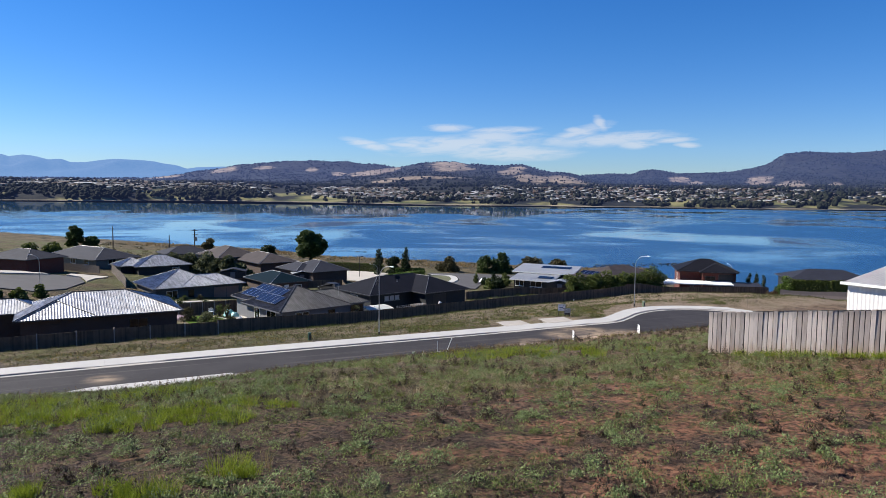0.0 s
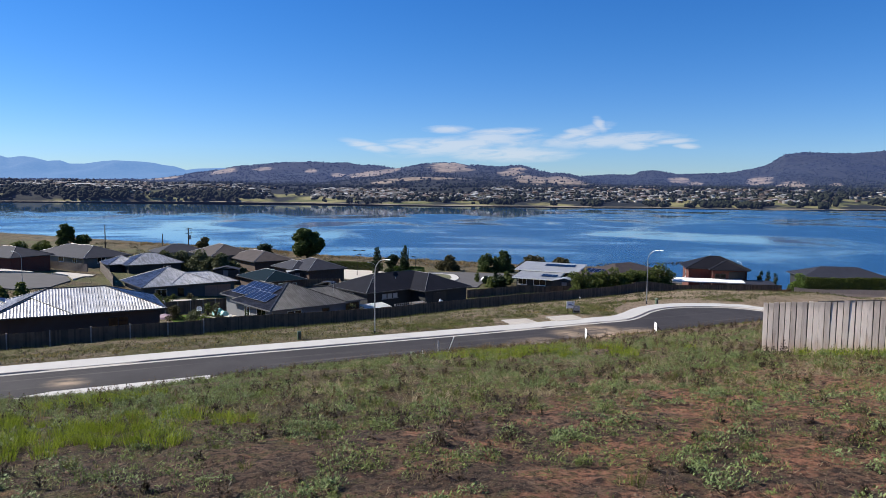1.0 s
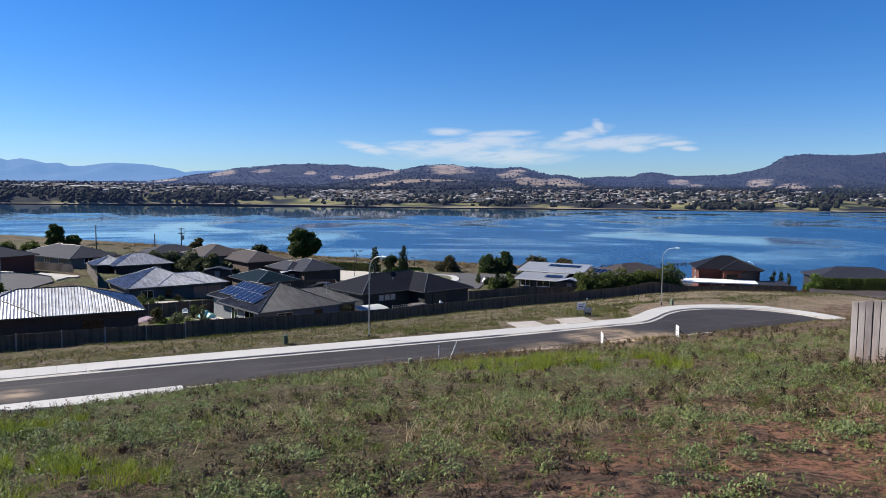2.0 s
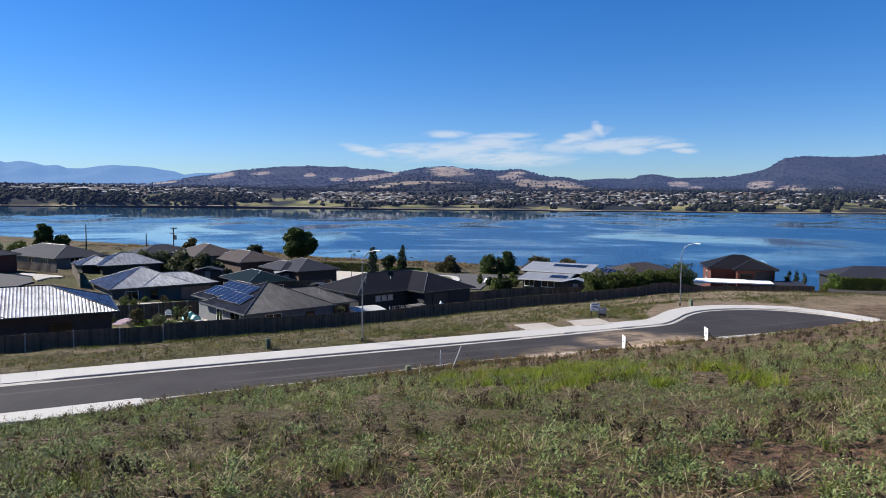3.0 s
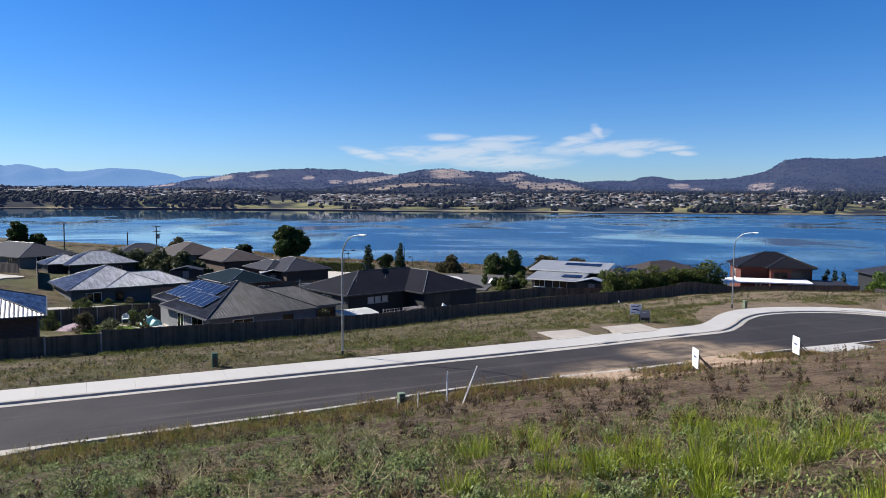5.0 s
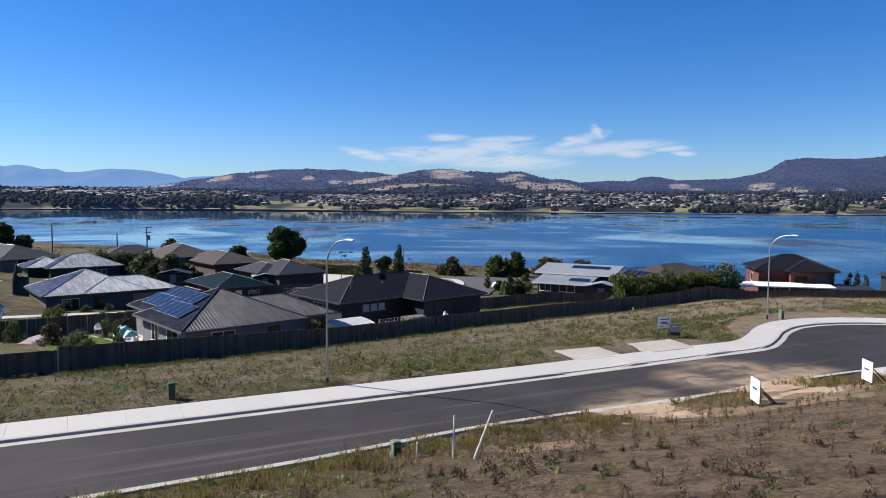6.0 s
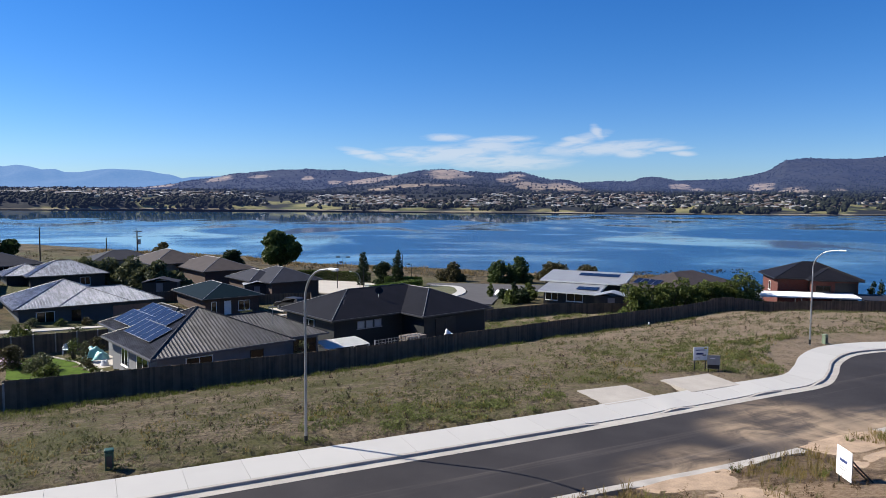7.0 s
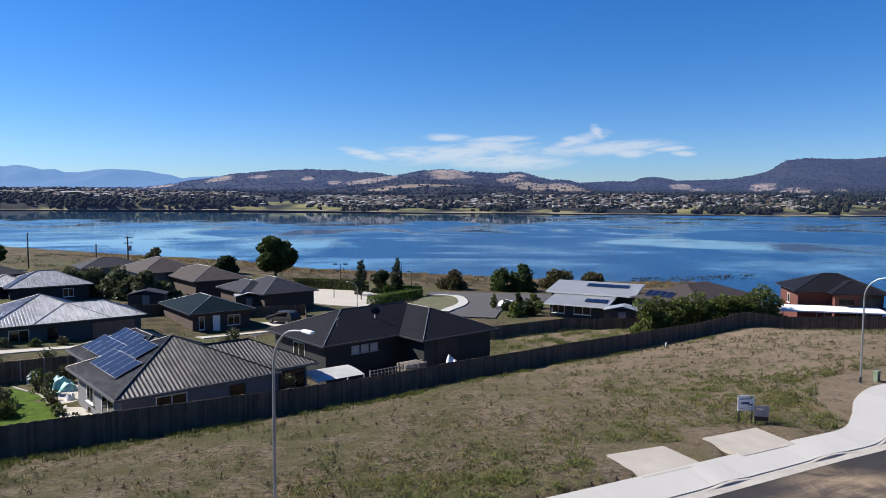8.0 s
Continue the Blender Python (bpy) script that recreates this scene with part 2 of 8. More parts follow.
def water_material():
    n = Nodes("river_water")
    sep_ = n.add("ShaderNodeSeparateXYZ")
    n.put(n.where(), sep_.inputs[0])
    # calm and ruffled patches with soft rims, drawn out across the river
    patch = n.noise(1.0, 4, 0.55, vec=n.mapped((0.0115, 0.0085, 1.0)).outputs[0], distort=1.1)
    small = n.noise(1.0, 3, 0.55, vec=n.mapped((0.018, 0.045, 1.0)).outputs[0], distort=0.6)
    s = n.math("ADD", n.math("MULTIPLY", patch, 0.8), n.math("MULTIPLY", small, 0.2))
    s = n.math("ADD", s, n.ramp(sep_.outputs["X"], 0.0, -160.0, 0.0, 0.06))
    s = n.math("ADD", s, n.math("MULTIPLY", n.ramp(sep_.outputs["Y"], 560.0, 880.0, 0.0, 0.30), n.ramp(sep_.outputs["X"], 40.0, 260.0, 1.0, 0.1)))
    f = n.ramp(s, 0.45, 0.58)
    rough = n.ramp(s, 0.45, 0.62, 0.27, 0.02)
    wave = n.math("ADD", n.noise(0.9, 4, 0.6, vec=n.mapped((0.7, 1.3, 1.0)).outputs[0]), n.math("MULTIPLY", n.noise(0.3, 3), 0.5))
    b = n.add("ShaderNodeBump")
    n.put(n.ramp(s, 0.45, 0.62, 0.30, 0.008), b.inputs["Strength"])
    b.inputs["Distance"].default_value = 0.5
    n.put(wave, b.inputs["Height"])
    n.put(b.outputs[0], n.bsdf.inputs["Normal"])
    n.bsdf.inputs["IOR"].default_value = 1.33
    # calm patches are painted paler in the base colour, like reflected low sky
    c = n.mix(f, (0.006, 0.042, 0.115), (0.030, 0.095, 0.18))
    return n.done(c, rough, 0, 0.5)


# grazed clearings in the far woods: x, y, half-width and half-depth
CLEARINGS = ((24, 2276, 77, 146), (-242, 2445, 85, 306), (-374, 2525, 29, 67), (-57, 1837, 118, 44), (-152, 1807, 37, 34), (208, 2157, 41, 124),
             (244, 2306, 34, 44), (248, 1930, 49, 156), (353, 1992, 71, 237), (408, 1786, 44, 65), (488, 1698, 44, 153), (883, 2610, 42, 172),
             (857, 2371, 27, 140), (1090, 2405, 43, 308), (992, 1981, 49, 234), (928, 1850, 29, 130), (1139, 2021, 23, 118), (1042, 1654, 50, 128),
             (-704, 2760, 41, 68), (-500, 2675, 26, 67), (-870, 2785, 50, 113), (-1123, 2842, 70, 92))


def far_land_material():
    n = Nodes("far_land")
    sep_ = n.add("ShaderNodeSeparateXYZ")
    n.put(n.where(), sep_.inputs[0])
    X, Y, Z = sep_.outputs["X"], sep_.outputs["Y"], sep_.outputs["Z"]
    mid = n.noise(0.012, 5, 0.65)
    fine = n.noise(0.06, 4, 0.7)
    wood = n.mix(n.ramp(fine, 0.35, 0.65), (0.006, 0.008, 0.0075), (0.022, 0.022, 0.017))
    straw = n.mix(n.ramp(n.math("ADD", n.math("MULTIPLY", mid, 0.5), n.math("MULTIPLY", fine, 0.5)), 0.38, 0.62), (0.085, 0.067, 0.050), (0.25, 0.195, 0.140))
    open_ = None
    for cx, cy, rx, ry in CLEARINGS:
        u = n.math("DIVIDE", n.math("SUBTRACT", X, n.math("MULTIPLY", Y, cx / cy)), rx)
        v = n.math("DIVIDE", n.math("SUBTRACT", Y, cy), ry)
        r = n.math("SUBTRACT", 1.0, n.math("MULTIPLY", n.math("ADD", n.math("MULTIPLY", u, u), n.math("MULTIPLY", v, v)), 0.5), clamp=True)
        open_ = r if open_ is None else n.math("MAXIMUM", open_, r)
    s = n.math("ADD", n.math("MULTIPLY", open_, 0.5), n.math("ADD", n.math("MULTIPLY", n.noise(0.011, 6, 0.75, distort=0.8), 0.9), n.math("MULTIPLY", fine, 0.2)))
    c = n.mix(n.ramp(s, 0.74, 0.92), wood, straw)
    meadow = n.mix(n.ramp(mid, 0.38, 0.6), (0.045, 0.055, 0.018), (0.165, 0.15, 0.062))
    c = n.mix(n.ramp(Z, 26.0, 12.0), c, n.mix(n.ramp(n.noise(0.006, 4), 0.46, 0.54), wood, meadow))
    c = n.mix(n.ramp(Z, 2.0, 1.0), c, n.mix(n.ramp(mid, 0.45, 0.6), (0.075, 0.065, 0.045), (0.22, 0.185, 0.125)))
    # haze painted as blue emission that grows with distance, in place of air between
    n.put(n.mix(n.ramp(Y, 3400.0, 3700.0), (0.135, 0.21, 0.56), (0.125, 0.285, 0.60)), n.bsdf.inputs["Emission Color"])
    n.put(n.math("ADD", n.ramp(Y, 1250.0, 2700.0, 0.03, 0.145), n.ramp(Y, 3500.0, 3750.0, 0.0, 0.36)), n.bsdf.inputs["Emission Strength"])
    return n.done(c, 0.95, 0, 0.1)


def paling_material():
    """Weathered hardwood: grain that runs up the board, grey streaks, and a foot stained by the red soil."""
    n = Nodes("grey_paling")
    at = n.add("ShaderNodeTexCoord").outputs["Object"]
    sep_ = n.add("ShaderNodeSeparateXYZ")
    n.put(at, sep_.inputs[0])
    here = n.where()
    grain = n.noise(1.0, 5, 0.7, vec=n.mapped((75.0, 75.0, 2.2), here).outputs[0])
    blot = n.noise(1.0, 4, 0.6, vec=n.mapped((9.0, 9.0, 1.3), here).outputs[0])
    f = n.math("ADD", n.math("MULTIPLY", n.objrand(), 0.45), n.math("ADD", n.math("MULTIPLY", blot, 0.4), n.math("MULTIPLY", grain, 0.35)))
    c = n.mix(n.ramp(f, 0.25, 0.85), (0.30, 0.246, 0.212), (0.70, 0.596, 0.515))
    c = n.mix(n.math("MULTIPLY", n.ramp(grain, 0.56, 0.72), 0.6), c, (0.11, 0.09, 0.08))
    foot = n.ramp(n.math("ADD", sep_.outputs["Z"], n.math("MULTIPLY", n.math("SUBTRACT", blot, 0.5), 0.8)), 0.42, 0.05)
    c = n.mix(n.math("MULTIPLY", foot, 0.55), c, (0.42, 0.27, 0.19))
    top = n.ramp(n.math("ADD", sep_.outputs["Z"], n.math("MULTIPLY", n.math("SUBTRACT", blot, 0.5), 0.5)), 0.80, 1.0)
    c = n.mix(n.math("MULTIPLY", top, 0.5), c, (0.17, 0.145, 0.13))
    n.bump(grain, 0.5, 0.01)
    return n.done(c, 0.9, 0, 0.3)


def ribbed_steel(name, dull, bright, rough, metal):
    """Ribbed roof steel with dull streaks; the ribs spread its gloss sideways across the slope."""
    n = Nodes(name)
    at = n.add("ShaderNodeTexCoord").outputs["Object"]
    streak = n.noise(1.0, 5, 0.7, vec=n.mapped((3.4, 0.7, 0.7), at).outputs[0])
    f = n.math("ADD", n.math("MULTIPLY", streak, 0.6), n.math("MULTIPLY", n.noise(0.7, 4, 0.6), 0.4))
    c = n.mix(n.ramp(f, 0.38, 0.62), dull, bright)
    n.bump(n.noise(9.0, 3), 0.06, 0.02)
    n.where()
    across = n.add("ShaderNodeVectorMath")
    across.operation = "CROSS_PRODUCT"
    across.inputs[0].default_value = (0, 0, 1)
    n.put(n.geo.outputs["True Normal"], across.inputs[1])
    n.put(across.outputs[0], n.bsdf.inputs["Tangent"])
    n.put(0.9, n.bsdf.inputs["Anisotropic"])
    return n.done(c, n.ramp(f, 0.35, 0.65, rough + 0.06, rough - 0.03), metal, 0.5)


M_GROUND = ground_material()
M_ASPHALT = asphalt_material()
M_WATER = water_material()
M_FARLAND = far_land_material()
M_CONC = plain("pale_concrete", (0.376, 0.364, 0.345), 0.85, 0, 0.05, 0.8, 30, 0.2, 0.006, who="object")
M_STUB = plain("drive_concrete", (0.328, 0.2993, 0.2624), 0.88, 0, 0.12, 0.9, 30, 0.2, 0.006)
M_KERB = plain("kerb_concrete", (0.328, 0.3034, 0.2706), 0.85, 0, 0.15, 1.5, 30, 0.2, 0.006)
M_SAND = plain("spilled_sand", (0.30, 0.215, 0.145), 0.95, 0, 0.25, 1.5, 20, 0.6, 0.03)
M_PALING = paling_material()
M_RAIL = plain("fence_rail", (0.1656, 0.1361, 0.1123), 0.9, 0, 0.2, 4, 50)
M_DARKPALING = plain("dark_paling", (0.104, 0.074, 0.050), 0.9, 0, 0.5, 2.0, 40, 0.3, 0.01, who="island")
M_PALEPOST = plain("pale_post", (0.26, 0.24, 0.22), 0.85, 0, 0.2, 2, 40)
M_DARKPOST = plain("dark_post", (0.0533, 0.0476, 0.0443), 0.9, 0, 0.2, 2, 40)
M_SHED = plain("white_steel", (0.66, 0.632, 0.624), 0.5, 0, 0.05, 1, 20, 0.05)
M_GALV = plain("galvanised_steel", (0.3067, 0.3132, 0.319), 0.45, 0.7, 0.12, 2, 30, 0.05)
M_WHITE = plain("white_paint", (0.704, 0.704, 0.686), 0.5, 0, 0.05, 2, 30, 0.05)
M_GLASS = plain("dark_glass", (0.0066, 0.0082, 0.0098), 0.08, 0, 0.1, 1, 10, 0, spec=0.4)
M_BLACK = plain("black_plastic", (0.0115, 0.0115, 0.0131), 0.5, 0, 0.2, 3, 20)
M_DARKROOF = plain("charcoal_roof", (0.0105, 0.0105, 0.0135), 0.6, 0.0, 0.18, 0.8, 14, 0.1, 0.01, 0.07)
M_RIBROOF = ribbed_steel("charcoal_ribbed_steel", (0.024, 0.0235, 0.025), (0.075, 0.073, 0.076), 0.46, 0.75)
M_GREYROOF = plain("grey_tile_roof", (0.021, 0.0225, 0.032), 0.75, 0.0, 0.2, 0.8, 9, 0.3, 0.03, 0.16)
M_BROWNROOF = plain("brown_tile_roof", (0.046, 0.037, 0.036), 0.8, 0.0, 0.2, 0.8, 9, 0.3, 0.03, 0.2)
M_TEALROOF = plain("teal_steel_roof", (0.003, 0.0105, 0.015), 0.6, 0.0, 0.15, 0.8, 14, 0.1, 0.01, 0.05)
M_SILVERROOF = ribbed_steel("silver_steel_roof", (0.22, 0.22, 0.225), (0.54, 0.54, 0.545), 0.46, 0.95)
M_BLUESTEEL = ribbed_steel("blue_grey_steel_roof", (0.12, 0.125, 0.14), (0.31, 0.318, 0.345), 0.38, 0.95)
M_PALEROOF = plain("pale_steel_roof", (0.2952, 0.3034, 0.3157), 0.45, 0.3, 0.08, 0.7, 10, 0.05)
M_CAP = plain("pale_ridge_cap", (0.2583, 0.2583, 0.2649), 0.5, 0.3, 0.1, 2, 20, 0.05)
M_GREYCAP = plain("grey_hip_cap", (0.10, 0.10, 0.105), 0.5, 0.2, 0.1, 2, 20, 0.05)
M_DARKCAP = plain("dark_ridge_cap", (0.0295, 0.0295, 0.0328), 0.5, 0.0, 0.1, 2, 20, 0.05)
M_GREYWALL = plain("grey_render", (0.1419, 0.1443, 0.1533), 0.85, 0, 0.1, 1, 20)
M_DARKWALL = plain("dark_blue_cladding", (0.0098, 0.0115, 0.0131), 0.7, 0, 0.15, 1, 20)
M_SLATEWALL = plain("slate_grey_cladding", (0.055, 0.059, 0.062), 0.8, 0, 0.12, 1, 20)
M_CREAMWALL = plain("cream_render", (0.1533, 0.1386, 0.1181), 0.85, 0, 0.1, 1, 20)
M_PANEL = plain("solar_cell", (0.006, 0.009, 0.024), 0.26, 0.0, 0.3, 2, 8, 0, spec=0.28)
M_PANELRIM = plain("panel_rim", (0.3247, 0.3305, 0.3542), 0.35, 0.8, 0.1, 2, 20, 0)
M_BARK = plain("bark", (0.059, 0.0443, 0.0328), 0.95, 0, 0.3, 3, 20, 0.6, 0.03)
M_GREENBOX = plain("green_plastic", (0.0115, 0.0533, 0.0344), 0.5, 0, 0.15, 2, 20)
M_ROCK = plain("dark_rock", (0.016, 0.016, 0.016), 0.9, 0, 0.4, 0.6, 5, 0.5, 0.1, who="island")
M_LEAF = leafy("tree_leaf", (0.0156, 0.0295, 0.0082), (0.0697, 0.0976, 0.0254))
M_REED = leafy("dry_reed", (0.10, 0.072, 0.032), (0.30, 0.205, 0.095), thin=0.3)
M_LEAFD = leafy("dark_leaf", (0.0066, 0.0148, 0.0066), (0.0295, 0.0459, 0.0156))
M_HEDGE = leafy("hedge_leaf", (0.018, 0.032, 0.007), (0.12, 0.145, 0.034))
M_GREYGREEN = leafy("grey_green_leaf", (0.0394, 0.0492, 0.023), (0.1312, 0.1378, 0.0656))
M_OLIVE = leafy("olive_scrub", (0.0328, 0.0312, 0.0148), (0.0918, 0.0787, 0.0328))
M_GRASS = leafy("tussock_blade", (0.024, 0.055, 0.003), (0.34, 0.40, 0.040), thin=0.26)
M_WEED = leafy("low_weed_leaf", (0.016, 0.025, 0.006), (0.235, 0.280, 0.082), thin=0.15)
M_DOCK = leafy("brown_seed_stalk", (0.0312, 0.0205, 0.0098), (0.1476, 0.0943, 0.041))
M_STRAW = leafy("dry_straw", (0.1558, 0.1164, 0.0582), (0.3895, 0.3272, 0.2025))


def brick_material(name, a, b, mortar):
    n = Nodes(name)
    tex = n.add("ShaderNodeTexBrick")
    uv = n.add("ShaderNodeUVMap")
    n.put(uv.outputs[0], tex.inputs["Vector"])
    for k, val in (("Scale", 1.0), ("Mortar Size", 0.012), ("Brick Width", 0.24), ("Row Height", 0.086)):
        tex.inputs[k].default_value = val
    tex.inputs["Color1"].default_value = (*a, 1)
    tex.inputs["Color2"].default_value = (*b, 1)
    tex.inputs["Mortar"].default_value = (*mortar, 1)
    c = n.mix(n.ramp(n.noise(0.8), 0.3, 0.8, 0.0, 0.4), tex.outputs[0], tuple(x * 0.6 for x in a))
    return n.done(c, 0.9)


M_REDBRICK = brick_material("red_brick", (0.120, 0.021, 0.012), (0.085, 0.016, 0.011), (0.0943, 0.059, 0.0476))
M_BROWNBRICK = brick_material("brown_brick", (0.0705, 0.0394, 0.0271), (0.0533, 0.0295, 0.0213), (0.0705, 0.059, 0.0533))

# ---------------------------------------------------------------- mesh helpers


def link(name, bm, material, parent=None, label="", smooth=False):
    me = bpy.data.meshes.new(name)
    bm.to_mesh(me)
    bm.free()
    me.materials.append(material)
    if smooth:
        for p in me.polygons:
            p.use_smooth = True
    ob = new(name, me)
    if parent is not None:
        ob.parent = parent
    if label:
        tagged(ob, label)
    return ob


part = link


def raw(name, verts, faces, material, parent=None, smooth=False):
    """A mesh object from arrays."""
    me = bpy.data.meshes.new(name)
    me.from_pydata([tuple(v) for v in verts] if not isinstance(verts, list) else verts, [], faces)
    me.materials.append(material)
    if smooth:
        me.polygons.foreach_set("use_smooth", [True] * len(me.polygons))
    ob = new(name, me)
    if parent is not None:
        ob.parent = parent
    return ob


def block(bm, x0, x1, y0, y1, z0, z1, m=None, bevel=0.0):
    """Adds a box, with rounded edges if asked."""
    r = bmesh.ops.create_cube(bm, size=1.0)
    bmesh.ops.scale(bm, vec=(x1 - x0, y1 - y0, z1 - z0), verts=r["verts"])
    bmesh.ops.translate(bm, vec=((x0 + x1) / 2, (y0 + y1) / 2, (z0 + z1) / 2), verts=r["verts"])
    verts = r["verts"]
    if bevel:
        edges = list({e for v in verts for e in v.link_edges})
        out = bmesh.ops.bevel(bm, geom=edges, offset=bevel, segments=2, affect="EDGES", profile=0.5)
        verts = list({v for f in out["faces"] for v in f.verts} | {v for v in verts if v.is_valid})
    if m is not None:
        bmesh.ops.transform(bm, matrix=m, verts=verts)
    return verts


def tube(bm, pts, radii, sides=10, caps=True):
    """A tapered tube along points."""
    pts = [Vector(p) for p in pts]
    if isinstance(radii, (int, float)):
        radii = [radii] * len(pts)
    rings = []
    side_axis = None
    for i, p in enumerate(pts):
        d = (pts[min(i + 1, len(pts) - 1)] - pts[max(i - 1, 0)]).normalized()
        if side_axis is None:
            side_axis = d.orthogonal().normalized()
        side_axis = (side_axis - d * side_axis.dot(d)).normalized()
        o = d.cross(side_axis)
        rings.append([bm.verts.new(p + radii[i] * (math.cos(2 * math.pi * k / sides) * side_axis + math.sin(2 * math.pi * k / sides) * o)) for k in range(sides)])
    for a, b in zip(rings, rings[1:]):
        for k in range(sides):
            bm.faces.new((a[k], a[(k + 1) % sides], b[(k + 1) % sides], b[k]))
    if caps:
        bm.faces.new(rings[0][::-1])
        bm.faces.new(rings[-1])


def empty(name, m, label, category, group="", kind=""):
    ob = new(name)
    ob.matrix_world = m
    return tagged(ob, label, category, group, kind)


# ---------------------------------------------------------------- lie of the land
_pv = [-200, -40, 0, 12.6, 19.5, 25, 29, 35.7, 40.0, 42.3, 44.0, 46.0, 50.0, 53.2, 55.0, 60, 74, 80, 85.4, 100, 115, 135, 170, 400]
_pz = [24, 20.2, 19.0, 17.75, 16.9, 15.75, 14.85, 13.3, 11.75, 10.95, 10.5, 10.32, 10.32, 10.48, 10.42, 9.8, 7.6, 6.15, 5.15, 4.6, 4.0, 3.4, 3.2, 3.2]
_qy = [-150, -40, 0, 10, 16.8, 19.5, 25, 28, 30.5, 35, 37, 44, 50, 80]
_qz = [26, 21.4, 19.0, 18.3, 17.55, 17.1, 16.3, 15.85, 15.45, 14.55, 14.05, 12.5, 11.05, 4.2]
_kx = [-75, -27, -15, -5, 1, 9, 16, 22]
_kv = [48.2, 47.3, 47.2, 46.7, 46.8, 45.9, 45.4, 44.7]
_fx = [-75, -30, -8, 4, 14]
_fv = [55.5, 54.9, 53.7, 52.8, 52.3]
_sx = [-800, -220, -111, -66, -41, 0, 38, 60, 120, 800]
_sy = [560, 346, 284, 264, 241, 226, 211, 215, 225, 260]


_lx = [-60, -29, -23.3, -10, 10, 31.7, 39]
_ly = [50.5, 68.4, 71.7, 82.5, 99.6, 118.7, 122.5]
# rise of the bank against that fence
_bx = [-60, -29, -22, -18, -14, -10, -5, 0, 5, 10, 26, 32]
_bz = [0.42, 0.30, 0.08, -0.03, -0.13, -0.2, -0.2, 0.02, 0.1, 0.2, 0.2, 0.42]


def road_z(x):
    return 10.3 - 0.012 * (x + 5)


def land(x, y):
    """The ground's height, for arrays or numbers."""
    x, y = np.asarray(x, float), np.asarray(y, float)
    v = -0.515 * x + 0.857 * y
    v = v + (46.3 - np.interp(x, _kx, _kv)) * np.clip((51 - v) / 2, 0, 1) + (53.2 - np.interp(x, _fx, _fv)) * np.clip((v - 51) / 1.5, 0, 1) * np.clip((66 - v) / 8, 0, 1)
    z = (np.interp(v - 0.8, _pv, _pz) + np.interp(v, _pv, _pz) + np.interp(v + 0.8, _pv, _pz)) / 3
    # the upper lot, whose contours swing round towards the street
    upper = np.interp(y, _qy, _qz) + np.interp(y, [-40, 19, 28, 36, 46], [0.02, 0.045, 0.06, 0.09, 0.115]) * np.clip(x, -30, 45)
    k = np.clip((v - 33) / 10, 0, 1)
    k = k * k * (3 - 2 * k)
    z = z * k + upper * (1 - k)
    z = z - 0.62 * np.exp(-((x + 15) / 6.5) ** 2 - ((y - 31) / 8) ** 2) * np.clip((45 - v) / 5, 0, 1)
    past = np.clip((v - 56) / 15, 0, 1)
    z = z - 0.012 * (x + 5) * np.clip(1 - np.abs(v - 50) / 15, 0, 1)
    z = z - past * 0.11 * np.clip(x - 36, 0, 40)
    z = z + np.clip((v - 100) / 20, 0, 1) * 0.105 * np.clip(-x - 28, 0, 60)
    z = z + np.clip((-8 - x) / 8, 0, 1) * np.interp(v, [76, 86, 96, 108, 120], [0, 1.5, 1.5, 0.9, 0])
    # falls away past the turning head, and levels out into a bank against the long fence
    z = z - 0.7 * np.exp(-((x - 56) / 9) ** 2 - ((y - 92) / 8) ** 2) - 0.19 * np.clip(x - 59, 0, 15) * np.clip((y - 92) / 10, 0, 1)
    z = z - 1.85 * np.exp(-((x - 58.5) / 8) ** 2 - ((y - 103) / 11) ** 2) - 0.3 * np.exp(-((x - 40) / 6) ** 2 - ((y - 92) / 5) ** 2)
    gap = (np.interp(x, _lx, _ly) - y) * 0.77
    z = z + np.interp(x, _bx, _bz) * np.where(gap > 0, np.clip((6.5 - gap) / 4.5, 0, 1), np.clip(1 + gap / 0.8, 0, 1)) * np.clip((40 - x) / 6, 0, 1) * np.clip((x + 75) / 10, 0, 1)
    # the turning head at the street's end is level
    d = np.hypot(x - 28.5, y - 71.3)
    k = np.clip((14.5 - d) / 3.0, 0, 1)
    z = z * (1 - k) + (10.37 - 0.012 * (x + 5)) * k
    # bank and beach
    s = np.interp(x, _sx, _sy)
    bank = 0.05 * (s - y) + 0.15 + 0.4 * np.clip(125 - y, 0, None)
    z = np.where(bank < z + 1, np.minimum(z, 0.5 * (z + bank - np.sqrt((z - bank) ** 2 + 0.6))), z)
    return np.maximum(z, -4.0)


def lz(x, y):
    return float(land(x, y))


def axis(parts):
    out = [parts[0][0]]
    for lo, hi, step in parts:
        n_ = max(1, round((hi - lo) / step))
        out += [lo + (hi - lo) * (i + 1) / n_ for i in range(n_)]
    return np.array(out)


